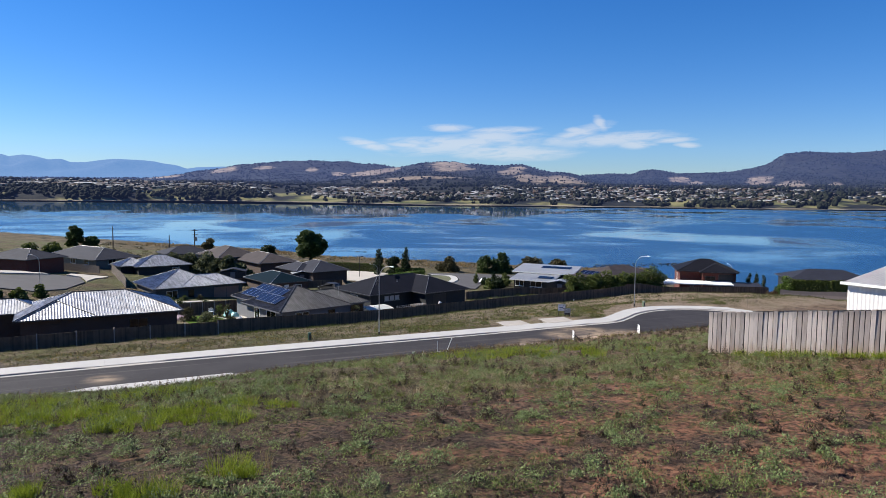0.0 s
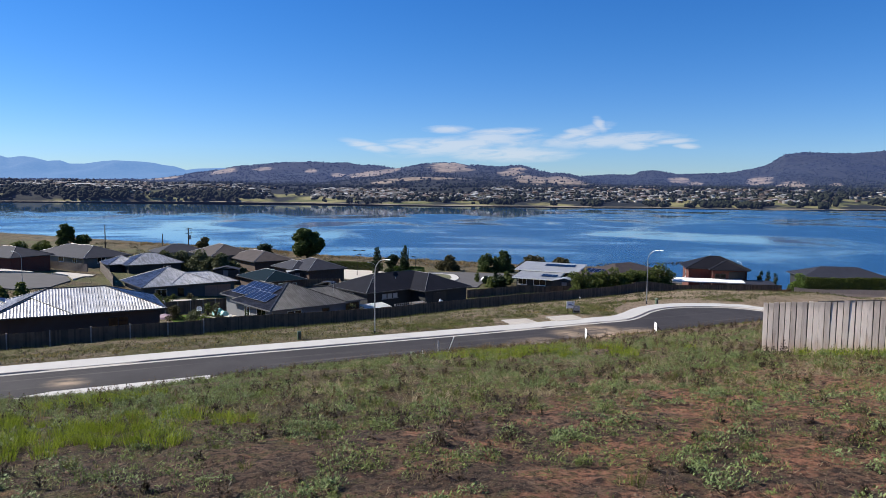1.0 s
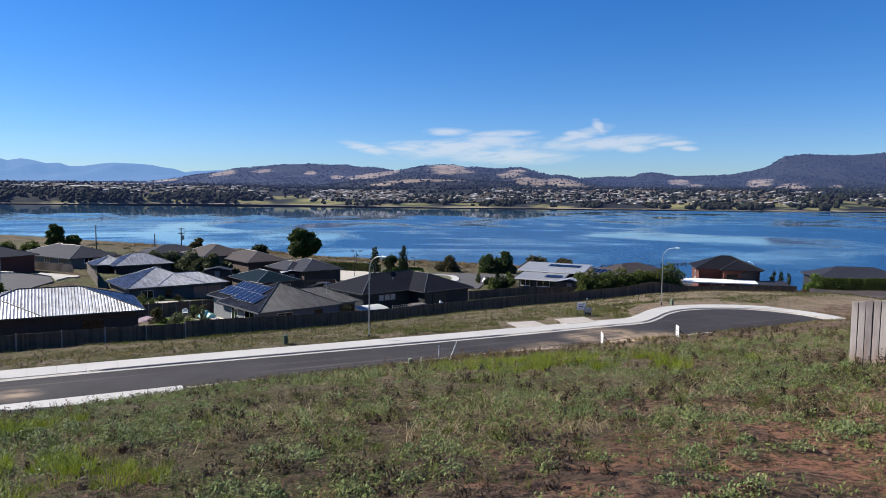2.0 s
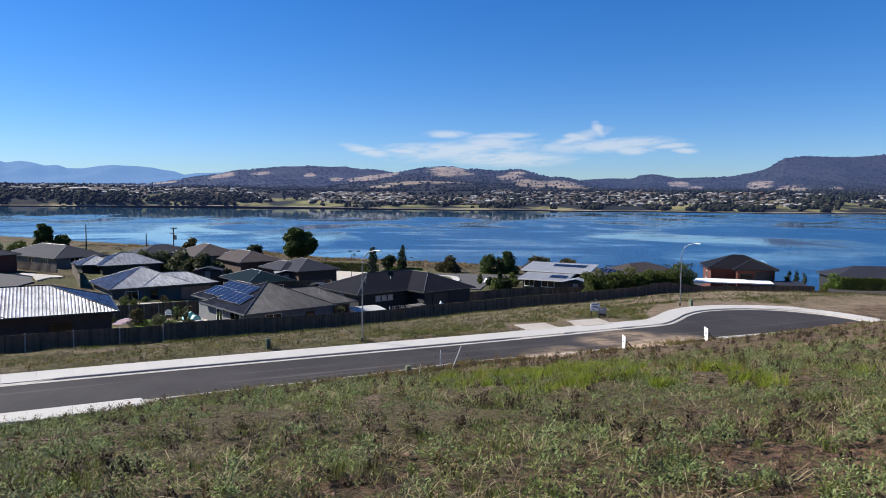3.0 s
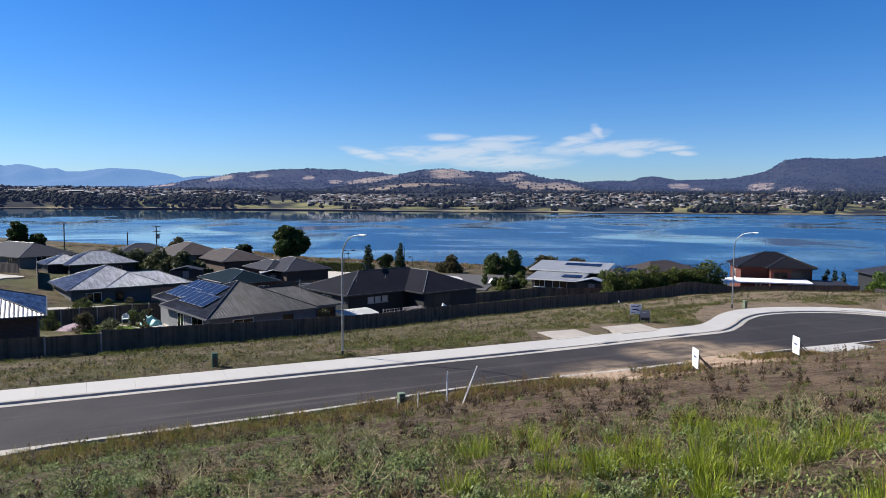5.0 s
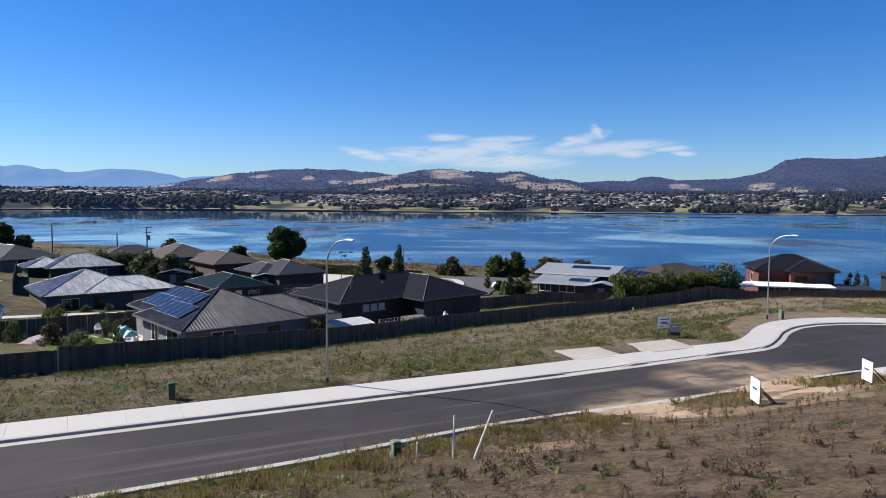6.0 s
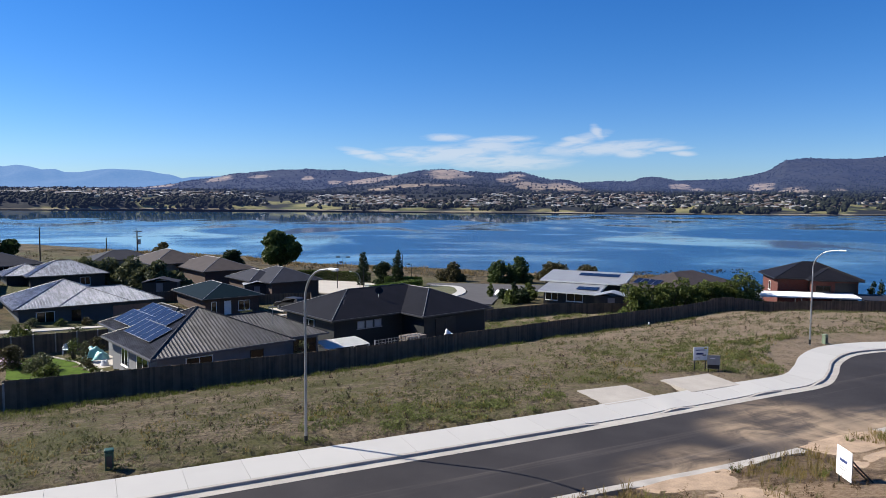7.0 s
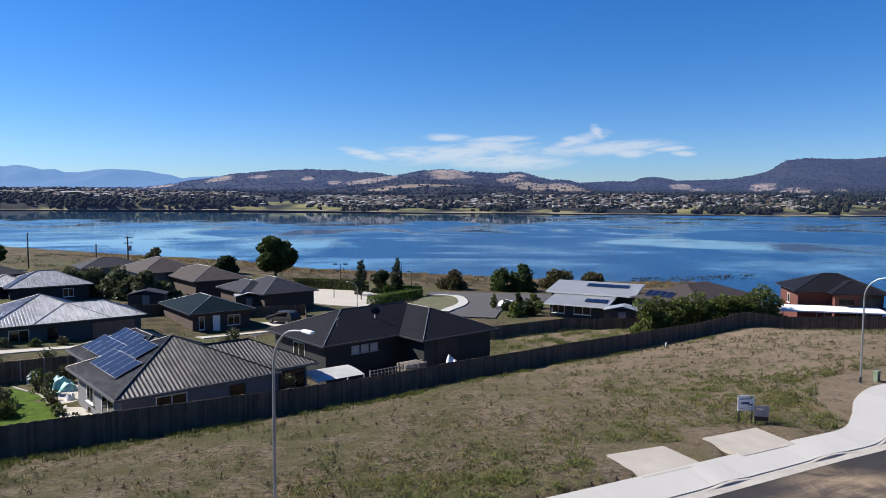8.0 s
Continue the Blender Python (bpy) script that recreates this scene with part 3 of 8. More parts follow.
def build_ground():
    xs = axis([(-900, -300, 40), (-300, -100, 8), (-100, -40, 2), (-40, -24, 1), (-24, -13, 0.4), (-13, 13, 0.2), (13, 26, 0.4), (26, 60, 1), (60, 120, 4), (120, 900, 40)])
    ys = axis([(-120, -20, 10), (-20, 6, 1), (6, 9, 0.4), (9, 42, 0.2), (42, 50, 0.3), (50, 66, 0.5), (66, 125, 1.2), (125, 176, 1.6), (176, 300, 4), (300, 620, 20)])
    X, Y = np.meshgrid(xs, ys)
    Z = land(X, Y)
    v = -0.515 * X + 0.857 * Y
    rng = np.random.default_rng(4)
    # lumps and hollows, none under the street
    lump = np.zeros_like(X)
    for k in range(40):
        w = math.exp(rng.uniform(-0.7, 2.6))
        a = rng.uniform(0, 2 * math.pi)
        lump += rng.uniform(0.2, 1) * np.sin(w * (X * math.cos(a) + Y * math.sin(a)) + rng.uniform(0, 7)) / w
    lump = lump * np.where(Y > 38, 0.02, 0.03) + rng.normal(0, 1, X.shape) * np.where(Y > 38, 0.006, 0.018)
    vn, vf = v - np.interp(X, _kx, _kv), v - np.interp(X, _fx, _fv)
    head = np.hypot(X - 28.5, Y - 71.3)
    keep = np.maximum(np.clip(-(vn + 0.5) / 1.5, 0, 1), np.clip((vf - 0.05) / 1.5, 0, 1)) * np.clip((head - 11.4) / 2, 0, 1)
    sunk = np.where((vn > -0.42) & (vf < -0.05), 1.0, 0.0)
    sunk = np.maximum(sunk, np.where((head < 8.9) & (vn > -0.42), 1.0, 0.0))
    bed = np.zeros_like(X)
    for cx, cy, half, deep in ((7.0, 66.5, 1.45, 1.35), (11.5, 68.75, 1.65, 1.35), (16.6, 70.5, 1.9, 1.1), (-17.8, 43.6, 4.6, 1.3)):
        a, b = (X - cx) * 0.87 + (Y - cy) * 0.49, (Y - cy) * 0.87 - (X - cx) * 0.49
        keep = keep * np.clip(np.maximum(np.abs(a) - half, np.abs(b) - deep) / 0.8, 0, 1)
        bed = np.maximum(bed, np.clip((half - np.abs(a)) / 0.3, 0, 1) * np.clip((deep - np.abs(b)) / 0.3, 0, 1))
    Z = Z + lump * keep - 0.12 * bed
    lip = 10.3 - 0.012 * (X + 5) + 0.085 + 0.55 * np.clip(-vn - 0.75, 0, None)
    Z = np.where((vn > -2.2) & (vn <= -0.42) & (head > 10.5), np.minimum(Z, lip), Z)
    Z = np.where(sunk > 0, np.minimum(Z, 10.3 - 0.012 * (X + 5) - 0.12), Z)
    nx, ny = len(xs), len(ys)
    verts = np.stack([X.ravel(), Y.ravel(), Z.ravel()], 1)
    i = np.arange(nx * ny).reshape(ny, nx)
    faces = np.stack([i[:-1, :-1].ravel(), i[:-1, 1:].ravel(), i[1:, 1:].ravel(), i[1:, :-1].ravel()], 1)
    ob = raw("ground", verts.tolist(), faces.tolist(), M_GROUND, smooth=True)
    return tagged(ob, "weedy reddish soil slope falling to the river bank", "ground", kind="structure")


build_ground()


def build_water():
    bm = bmesh.new()
    vs = [bm.verts.new(p) for p in ((-4200, 150, 0), (4200, 150, 0), (4200, 2000, 0), (-4200, 2000, 0))]
    bm.faces.new(vs)
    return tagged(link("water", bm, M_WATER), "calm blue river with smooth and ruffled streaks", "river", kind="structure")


build_water()

# far side of the river: shore, town slope and hills, in polar steps about the start
SHORE_T = [-2.2, -0.635, -0.51, -0.39, -0.23, -0.19, -0.067, 0.014, 0.135, 0.217, 0.30, 0.38, 0.46, 0.54, 0.637, 2.2]
SHORE_D = [1500, 1165, 1195, 1320, 1296, 1267, 1196, 1156, 1180, 1145, 1165, 1110, 1110, 1116, 1170, 1500]
# crest lines: bearing, and rise over the eye in thousandths
RANGE_T = [-2.2, -0.9, -0.632, -0.62, -0.6, -0.584, -0.564, -0.545, -0.532, -0.511, -0.487, -0.467, -0.439, -0.411, -0.399, -0.382, -0.366, -0.35, -0.314, -0.29, -0.2, 2.2]
RANGE_E = [30, 52, 46.6, 43.5, 46.1, 43.9, 39.3, 40.3, 35.7, 35.9, 39.4, 41.2, 39.9, 37.8, 35.5, 33.3, 27.9, 30.5, 31.7, 29.0, 8, 4]
WOOD_T = [-2.2, -0.42, -0.363, -0.326, -0.294, -0.253, -0.229, -0.205, -0.181, -0.157, -0.136, -0.116, -0.092, -0.076, -0.052, -0.019, 0.1, 2.2]
WOOD_E = [6, 14, 22.3, 27.5, 33.5, 37.1, 39.8, 40.9, 41.9, 39.8, 40.8, 37.0, 37.3, 35.1, 30.5, 22.9, 8, 4]
DOME_T = [-2.2, -0.24, -0.181, -0.157, -0.132, -0.1, -0.068, -0.052, -0.019, 0.005, 0.018, 0.037, 0.053, 0.074, 0.086, 0.098, 0.114, 0.126, 0.138, 0.155, 0.175, 0.191, 0.215, 0.256, 2.2]
DOME_E = [3, 4, 8, 16.5, 24.0, 29.2, 32.8, 35.4, 40.5, 41.6, 41.7, 38.7, 38.1, 37.5, 36.9, 38.6, 39.6, 35.7, 31.8, 28.8, 27.4, 24.4, 17.4, 9.8, 4]
MESA_T = [-2.2, 0.1, 0.159, 0.183, 0.21, 0.248, 0.272, 0.284, 0.3, 0.316, 0.328, 0.349, 0.377, 0.397, 0.417, 0.441, 0.457, 0.473, 0.489, 0.497, 0.521, 0.585, 0.632, 0.8, 1.2, 2.2]
MESA_E = [4, 6, 12.8, 23.5, 25.4, 27.4, 26.9, 31.8, 33.6, 32.2, 29.9, 28.5, 29.6, 30.7, 33.3, 36.8, 41.0, 48.4, 59.0, 59.8, 61.7, 60.8, 65.3, 66, 45, 20]


def far_height(t, d):
    """t: tangent of the bearing, d: how far ahead."""
    shore = np.interp(t, SHORE_T, SHORE_D)
    up_ = d - shore
    z = np.interp(up_, [-60, 0, 14, 90, 150, 400, 900, 1500, 4000], [-5, 0.0, 1.6, 6.5, 12, 33, 42, 44, 44])
    left = np.clip((-0.235 - t) / 0.05, 0, 1)
    z = z + left * np.interp(up_, [0, 20, 90, 250, 600, 4000], [0, 6, 15, 10, 0, 0])
    xx = t * d
    n1 = 0.5 + 0.5 * np.sin(xx / 90 + 1.3 * np.sin(d / 170)) * np.sin(d / 130 + 0.7 * np.sin(xx / 210))
    n2 = np.sin(xx / 41 + 2 * np.sin(d / 77)) * np.sin(d / 53 + xx / 300)
    n3 = np.abs(np.sin(xx / 150 + 0.8 * np.sin(d / 260)))

    def hump(kt, ke, at, w):
        top = 23 + at * np.interp(t, kt, ke) / 1000
        k = np.exp(-np.abs((d - at) / w) ** 1.8)
        off = np.clip(np.abs(d - at) / w * 2.2, 0, 1)
        return (top - 40) * k * (1 - (0.14 * n1 + 0.06 * n2 + 0.16 * n3) * off) + 40
    hills = np.maximum(np.maximum(hump(DOME_T, DOME_E, 2450, 520), hump(WOOD_T, WOOD_E, 2950, 480)), np.maximum(hump(RANGE_T, RANGE_E, 4200, 420), hump(MESA_T, MESA_E, 3050, 640)))
    z = np.maximum(z, hills * np.clip((up_ - 150) / 500, 0, 1))
    return z + np.clip(up_ / 300, 0, 1) * 1.2 * n2


def build_far_land():
    ts = np.concatenate([np.linspace(-2.2, -0.75, 40), np.linspace(-0.74, 0.74, 420), np.linspace(0.75, 2.2, 40)])
    ds = np.concatenate([np.linspace(1060, 1500, 90), np.linspace(1510, 3300, 130), np.linspace(3330, 4640, 40)])
    T, D = np.meshgrid(ts, ds)
    Z = far_height(T, D)
    nx, ny = len(ts), len(ds)
    verts = np.stack([(T * D).ravel(), D.ravel(), Z.ravel()], 1)
    i = np.arange(nx * ny).reshape(ny, nx)
    faces = np.stack([i[:-1, :-1].ravel(), i[:-1, 1:].ravel(), i[1:, 1:].ravel(), i[1:, :-1].ravel()], 1)
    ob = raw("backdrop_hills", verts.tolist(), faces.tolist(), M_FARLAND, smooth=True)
    return tagged(ob, "wooded hills with painted haze and straw-coloured clearings across the river", "hills", kind="structure")


build_far_land()

# ---------------------------------------------------------------- street


def along(points, step=0.5):
    """Even points on a smooth line through the given ones, with their left-hand normals."""
    pts = [Vector((*p, 0)) for p in points]
    fine = []
    for i in range(len(pts) - 1):
        p0, p1, p2, p3 = pts[max(i - 1, 0)], pts[i], pts[i + 1], pts[min(i + 2, len(pts) - 1)]
        n_ = max(2, int((p2 - p1).length / 0.1))
        for k in range(n_):
            t = k / n_
            fine.append(0.5 * ((2 * p1) + (p2 - p0) * t + (2 * p0 - 5 * p1 + 4 * p2 - p3) * t * t + (3 * p1 - p0 - 3 * p2 + p3) * t ** 3))
    fine.append(pts[-1])
    out, left = [fine[0]], 0.0
    for a, b in zip(fine, fine[1:]):
        left += (b - a).length
        if left >= step:
            out.append(b)
            left = 0.0
    norm = []
    for i in range(len(out)):
        d = (out[min(i + 1, len(out) - 1)] - out[max(i - 1, 0)]).normalized()
        norm.append(Vector((-d.y, d.x, 0)))
    return out, norm


def sweep(name, line, profile, material, label, category, parent=None, lift=None, kind="structure"):
    """A profile of (offset to the left, height) carried along a line."""
    pts, norm = line
    bm = bmesh.new()
    rings = []
    run = 0.0
    for i, (p, n_) in enumerate(zip(pts, norm)):
        if i:
            run += (p - pts[i - 1]).length
        ring = []
        for off, h in profile:
            q = p + n_ * off
            k = lift(run, p) if lift else 1.0
            ring.append(bm.verts.new((q.x, q.y, road_z(q.x) + h * (k if h > 0.06 else 1.0))))
        rings.append(ring)
    for a, b in zip(rings, rings[1:]):
        for k in range(len(profile) - 1):
            bm.faces.new((a[k], b[k], b[k + 1], a[k + 1]))
    bmesh.ops.recalc_face_normals(bm, faces=bm.faces)
    return tagged(link(name, bm, material, parent), label, category, kind=kind)


FAR_KERB = [(-75, 18), (-52, 31), (-30, 43.6), (-19, 49.7), (-8, 55.4), (3.85, 61.5), (13.8, 66.9), (17.6, 69.0), (19.6, 71.4), (21.3, 74.0), (23.6, 76.3), (26.8, 77.6), (30.4, 77.7), (33.4, 76.0), (35.2, 73.2), (35.3, 69.8)]
NEAR_KERB = [(-75, 11.5), (-52, 24.6), (-27, 39.0), (-15.2, 45.9), (-5.35, 51.3), (1.18, 55.3), (9.1, 59.0), (16.1, 62.7), (22.2, 65.5), (27.0, 67.6), (31.0, 68.6), (35.3, 69.6)]
far_line = along(FAR_KERB)
near_line = along(NEAR_KERB)


def build_road():
    bm = bmesh.new()
    outline = [p for p in far_line[0]] + [p for p in near_line[0]][::-1]
    vs = [bm.verts.new((p.x, p.y, road_z(p.x) + 0.012)) for p in outline]
    f = bm.faces.new(vs)
    bmesh.ops.triangulate(bm, faces=[f])
    bmesh.ops.recalc_face_normals(bm, faces=bm.faces)
    if sum(x.normal.z for x in bm.faces) < 0:
        bmesh.ops.reverse_faces(bm, faces=bm.faces)
    return tagged(link("road", bm, M_ASPHALT), "new dark asphalt street with drifts of pale sand", "road", kind="structure")


build_road()


def far_lift(run, p):
    """The kerb dips to a lip where the drives cross it."""
    k = 1.0
    for x0, x1 in ((5.6, 8.4), (10.2, 13.2), (15.4, 17.2), (-24.0, -20.5)):
        k = min(k, max(abs(p.x - (x0 + x1) / 2) - (x1 - x0) / 2, 0) / 0.8)
    return 0.18 + 0.82 * min(1, k)


def near_lift(run, p):
    k = 1.0
    for x0, x1 in ((5.4, 9.0), (11.9, 15.8), (-22.5, -13.8)):
        k = min(k, max(abs(p.x - (x0 + x1) / 2) - (x1 - x0) / 2, 0) / 0.8)
    return 0.15 + 0.85 * min(1, k)


sweep("kerb_far", far_line, [(-0.02, -0.05), (-0.02, 0.018), (0.34, 0.02), (0.37, 0.098), (0.39, 0.11), (0.50, 0.11), (0.50, -0.1)], M_KERB, "pale concrete kerb and channel along the street", "kerb", lift=far_lift)
sweep("kerb_near", near_line, [(0.02, -0.05), (0.02, 0.018), (-0.26, 0.02), (-0.30, 0.10), (-0.32, 0.11), (-0.46, 0.11), (-0.46, -0.1)], M_KERB, "pale concrete kerb edging the weedy lot", "kerb", lift=near_lift)


def build_footpath():
    """A concrete path of separate bays behind the far kerb."""
    base = empty("footpath", Matrix.Identity(4), "pale concrete footpath of joined bays", "footpath", kind="structure")
    pts, norm = along(FAR_KERB, 0.25)
    total = len(pts)
    per = 6
    for i in range(0, total - per, per):
        wide = 1.55
        bm = bmesh.new()
        top, low = [], []
        for j in (0, 2, 4, 6):
            k = i + j
            g = 0.004 if j == 0 else (-0.004 if j == per else 0)
            p = pts[k] + (pts[min(k + 1, total - 1)] - pts[k]).normalized() * g
            a, b = p + norm[k] * 0.503, p + norm[k] * (0.503 + wide)
            za, zb = road_z(a.x) + 0.112, road_z(b.x) + 0.165
            for x0, x1 in ((5.6, 8.4), (10.2, 13.2), (15.4, 17.2), (-24.0, -20.5)):
                d = max(abs(pts[k].x - (x0 + x1) / 2) - (x1 - x0) / 2, 0)
                za -= 0.06 * max(0, 1 - d / 0.8)
            top.append((bm.verts.new((a.x, a.y, za)), bm.verts.new((b.x, b.y, zb))))
            low.append((bm.verts.new((a.x, a.y, za - 0.2)), bm.verts.new((b.x, b.y, zb - 0.2))))
        for (a0, b0), (a1, b1) in zip(top, top[1:]):
            bm.faces.new((a0, a1, b1, b0))
        for (a0, b0), (a1, b1), (c0, d0), (c1, d1) in zip(top, top[1:], low, low[1:]):
            bm.faces.new((a0, c0, c1, a1))
            bm.faces.new((b0, b1, d1, d0))
        bm.faces.new((top[0][0], top[0][1], low[0][1], low[0][0]))
        bm.faces.new((top[-1][0], low[-1][0], low[-1][1], top[-1][1]))
        bmesh.ops.recalc_face_normals(bm, faces=bm.faces)
        part("slab", bm, M_CONC, base)


build_footpath()


def on_land(x, y):
    return (x, y, lz(x, y) + 0.06)


def slab(name, pts, label, category="drive", thick=0.18, material=None):
    """A flat concrete apron with a lower edge all round."""
    bm = bmesh.new()
    zz = [p[2] if len(p) > 2 else road_z(p[0]) + 0.158 for p in pts]
    top = [bm.verts.new((p[0], p[1], z)) for p, z in zip(pts, zz)]
    low = [bm.verts.new((p[0], p[1], z - thick)) for p, z in zip(pts, zz)]
    bm.faces.new(top)
    for i in range(len(pts)):
        j = (i + 1) % len(pts)
        bm.faces.new((top[i], low[i], low[j], top[j]))
    bmesh.ops.recalc_face_normals(bm, faces=bm.faces)
    return tagged(link(name, bm, material or M_CONC), label, category, kind="structure")


slab("drive_stub", [on_land(5.35, 66.95), on_land(7.8, 67.95), (8.75, 66.25), (6.1, 64.85)], "pale concrete drive stub beside the footpath", material=M_STUB)
slab("drive_stub", [on_land(9.7, 68.9), on_land(12.5, 70.3), (13.35, 68.6), (10.6, 67.15)], "pale concrete drive stub by the sale sign", material=M_STUB)
slab("drive_apron", [(-22.6, 41.2), (-21.6, 42.25), (-14.2, 46.35), (-13.4, 45.3), (-16.5, 43.4), (-17.0, 43.0), (-20.5, 41.6)], "pale concrete apron at the weedy lot's edge")
slab("drive_stub", [(29.6, 80.1), (33.0, 79.5), (34.4, 77.2), (30.2, 78.6)], "pale concrete crossing past the turning head")
slab("drive_apron", [(19.8, 64.0), (23.5, 65.6), on_land(24.8, 64.3), on_land(21.0, 62.6)], "pale concrete apron by the turning head")



def sand_drift(cx, cy, yaw, long_, wide, high, label, seed):
    """A thin tongue of sand washed over the street's edge, feathering out under the surface at its rim."""
    rng = np.random.default_rng(seed)
    nx, ny = 56, 40
    u, v = np.meshgrid(np.linspace(-1, 1, nx), np.linspace(-1, 1, ny))
    c_, s_ = math.cos(radians(yaw)), math.sin(radians(yaw))
    x, y = cx + u * long_ * c_ - v * wide * s_, cy + u * long_ * s_ + v * wide * c_
    bumps = np.zeros_like(u)
    for k in range(16):
        a, f = rng.uniform(0, 6.28), rng.uniform(2, 13)
        bumps += np.sin(f * (u * math.cos(a) * 1.3 + v * math.sin(a)) + rng.uniform(0, 7)) / f
    rise = high * (1 - (u * u + v * v) ** 0.8) + 0.014 * bumps - 0.004
    on_street = (-0.515 * x + 0.857 * y) > np.interp(x, _kx, _kv)
    z = np.where(on_street, road_z(x) + 0.014, np.maximum(land(x, y), road_z(x) + 0.05)) + np.clip(rise, -0.06, None)
    i = np.arange(nx * ny).reshape(ny, nx)
    faces = np.stack([i[:-1, :-1].ravel(), i[:-1, 1:].ravel(), i[1:, 1:].ravel(), i[1:, :-1].ravel()], 1)
    ob = raw("sand_drift", np.stack([x.ravel(), y.ravel(), z.ravel()], 1).tolist(), faces.tolist(), M_SAND, smooth=True)
    tagged(ob, label, "sand", "sand drifts")


sand_drift(6.9, 56.7, 27, 2.1, 0.75, 0.045, "pale sand washed over the kerb into the street", 3)
sand_drift(7.8, 55.5, 10, 3.0, 0.8, 0.04, "pale trodden sand beside the lot sign", 4)
sand_drift(14.2, 60.9, 28, 2.2, 0.9, 0.045, "pale sand spilled across the street edge", 5)
sand_drift(14.0, 58.6, 24, 3.4, 0.8, 0.04, "sandy track worn in past the lot sign", 6)

# ---------------------------------------------------------------- fences


def paling_fence_near():
    """Weathered palings nailed to rails on the near side."""
    x0, y0, x1, y1 = 10.85, 27.8, 24.0, 19.9
    d = Vector((x1 - x0, y1 - y0, 0))
    length = d.length
    d.normalize()
    yaw = math.degrees(math.atan2(d.y, d.x))
    base = empty("paling_fence", pose(x0, y0, lz(x0, y0), 0, 0, yaw), "weathered grey hardwood paling fence on bare soil", "fence")

    def foot(s):
        return lz(x0 + d.x * s, y0 + d.y * s) - base.location.z
    rng = random.Random(5)
    shapes = []
    for k in range(5):
        bm = bmesh.new()
        w = 0.138 + 0.004 * k
        block(bm, -w / 2, w / 2, -0.011, 0.011, 0, 1.0, bevel=0.004)
        for v in bm.verts:
            if v.co.z > 0.9:
                v.co.z += rng.uniform(-0.006, 0.006)
                v.co.x += (k - 2) * 0.003
        me = bpy.data.meshes.new("paling")
        bm.to_mesh(me)
        bm.free()
        me.materials.append(M_PALING)
        shapes.append(me)
    # dark laths added behind the gaps so the slots read as shade
    bm = bmesh.new()
    block(bm, -0.03, 0.03, -0.006, 0.006, 0, 1.72)
    slim = bpy.data.meshes.new("backing_lath")
    bm.to_mesh(slim)
    bm.free()
    slim.materials.append(M_DARKPOST)
    s = 0.07
    while s < length:
        ob = new("paling", rng.choice(shapes))
        ob.parent = base
        ob.location = (s, -0.022, foot(s) - 0.05)
        ob.rotation_euler = (rng.uniform(-0.008, 0.008), rng.uniform(-0.008, 0.008), rng.uniform(-0.02, 0.02))
        ob.scale = (1, 1, 1.76 + rng.uniform(-0.015, 0.015))
        lath = new("backing_lath", slim)
        lath.parent = base
        lath.location = (s + 0.083, 0.004, foot(s) - 0.04)
        s += 0.166 + rng.uniform(-0.006, 0.008)
    for h in (0.35, 0.95, 1.5):
        bm = bmesh.new()
        tube(bm, [(a, 0.03, foot(a) + h) for a in np.linspace(0.02, length, 9)], 0.04, 4)
        part("rail", bm, M_RAIL, base)
    for a in np.arange(0.1, length, 2.4):
        bm = bmesh.new()
        block(bm, a - 0.05, a + 0.05, 0.07, 0.17, foot(a) - 0.4, foot(a) + 1.64, bevel=0.008)
        part("post", bm, M_RAIL, base)
    bm = bmesh.new()
    tube(bm, [(a, -0.02, foot(a) + 1.715) for a in np.linspace(1.6, 6.3, 6)], 0.018, 5)
    part("capping", bm, M_DARKPOST, base)


paling_fence_near()


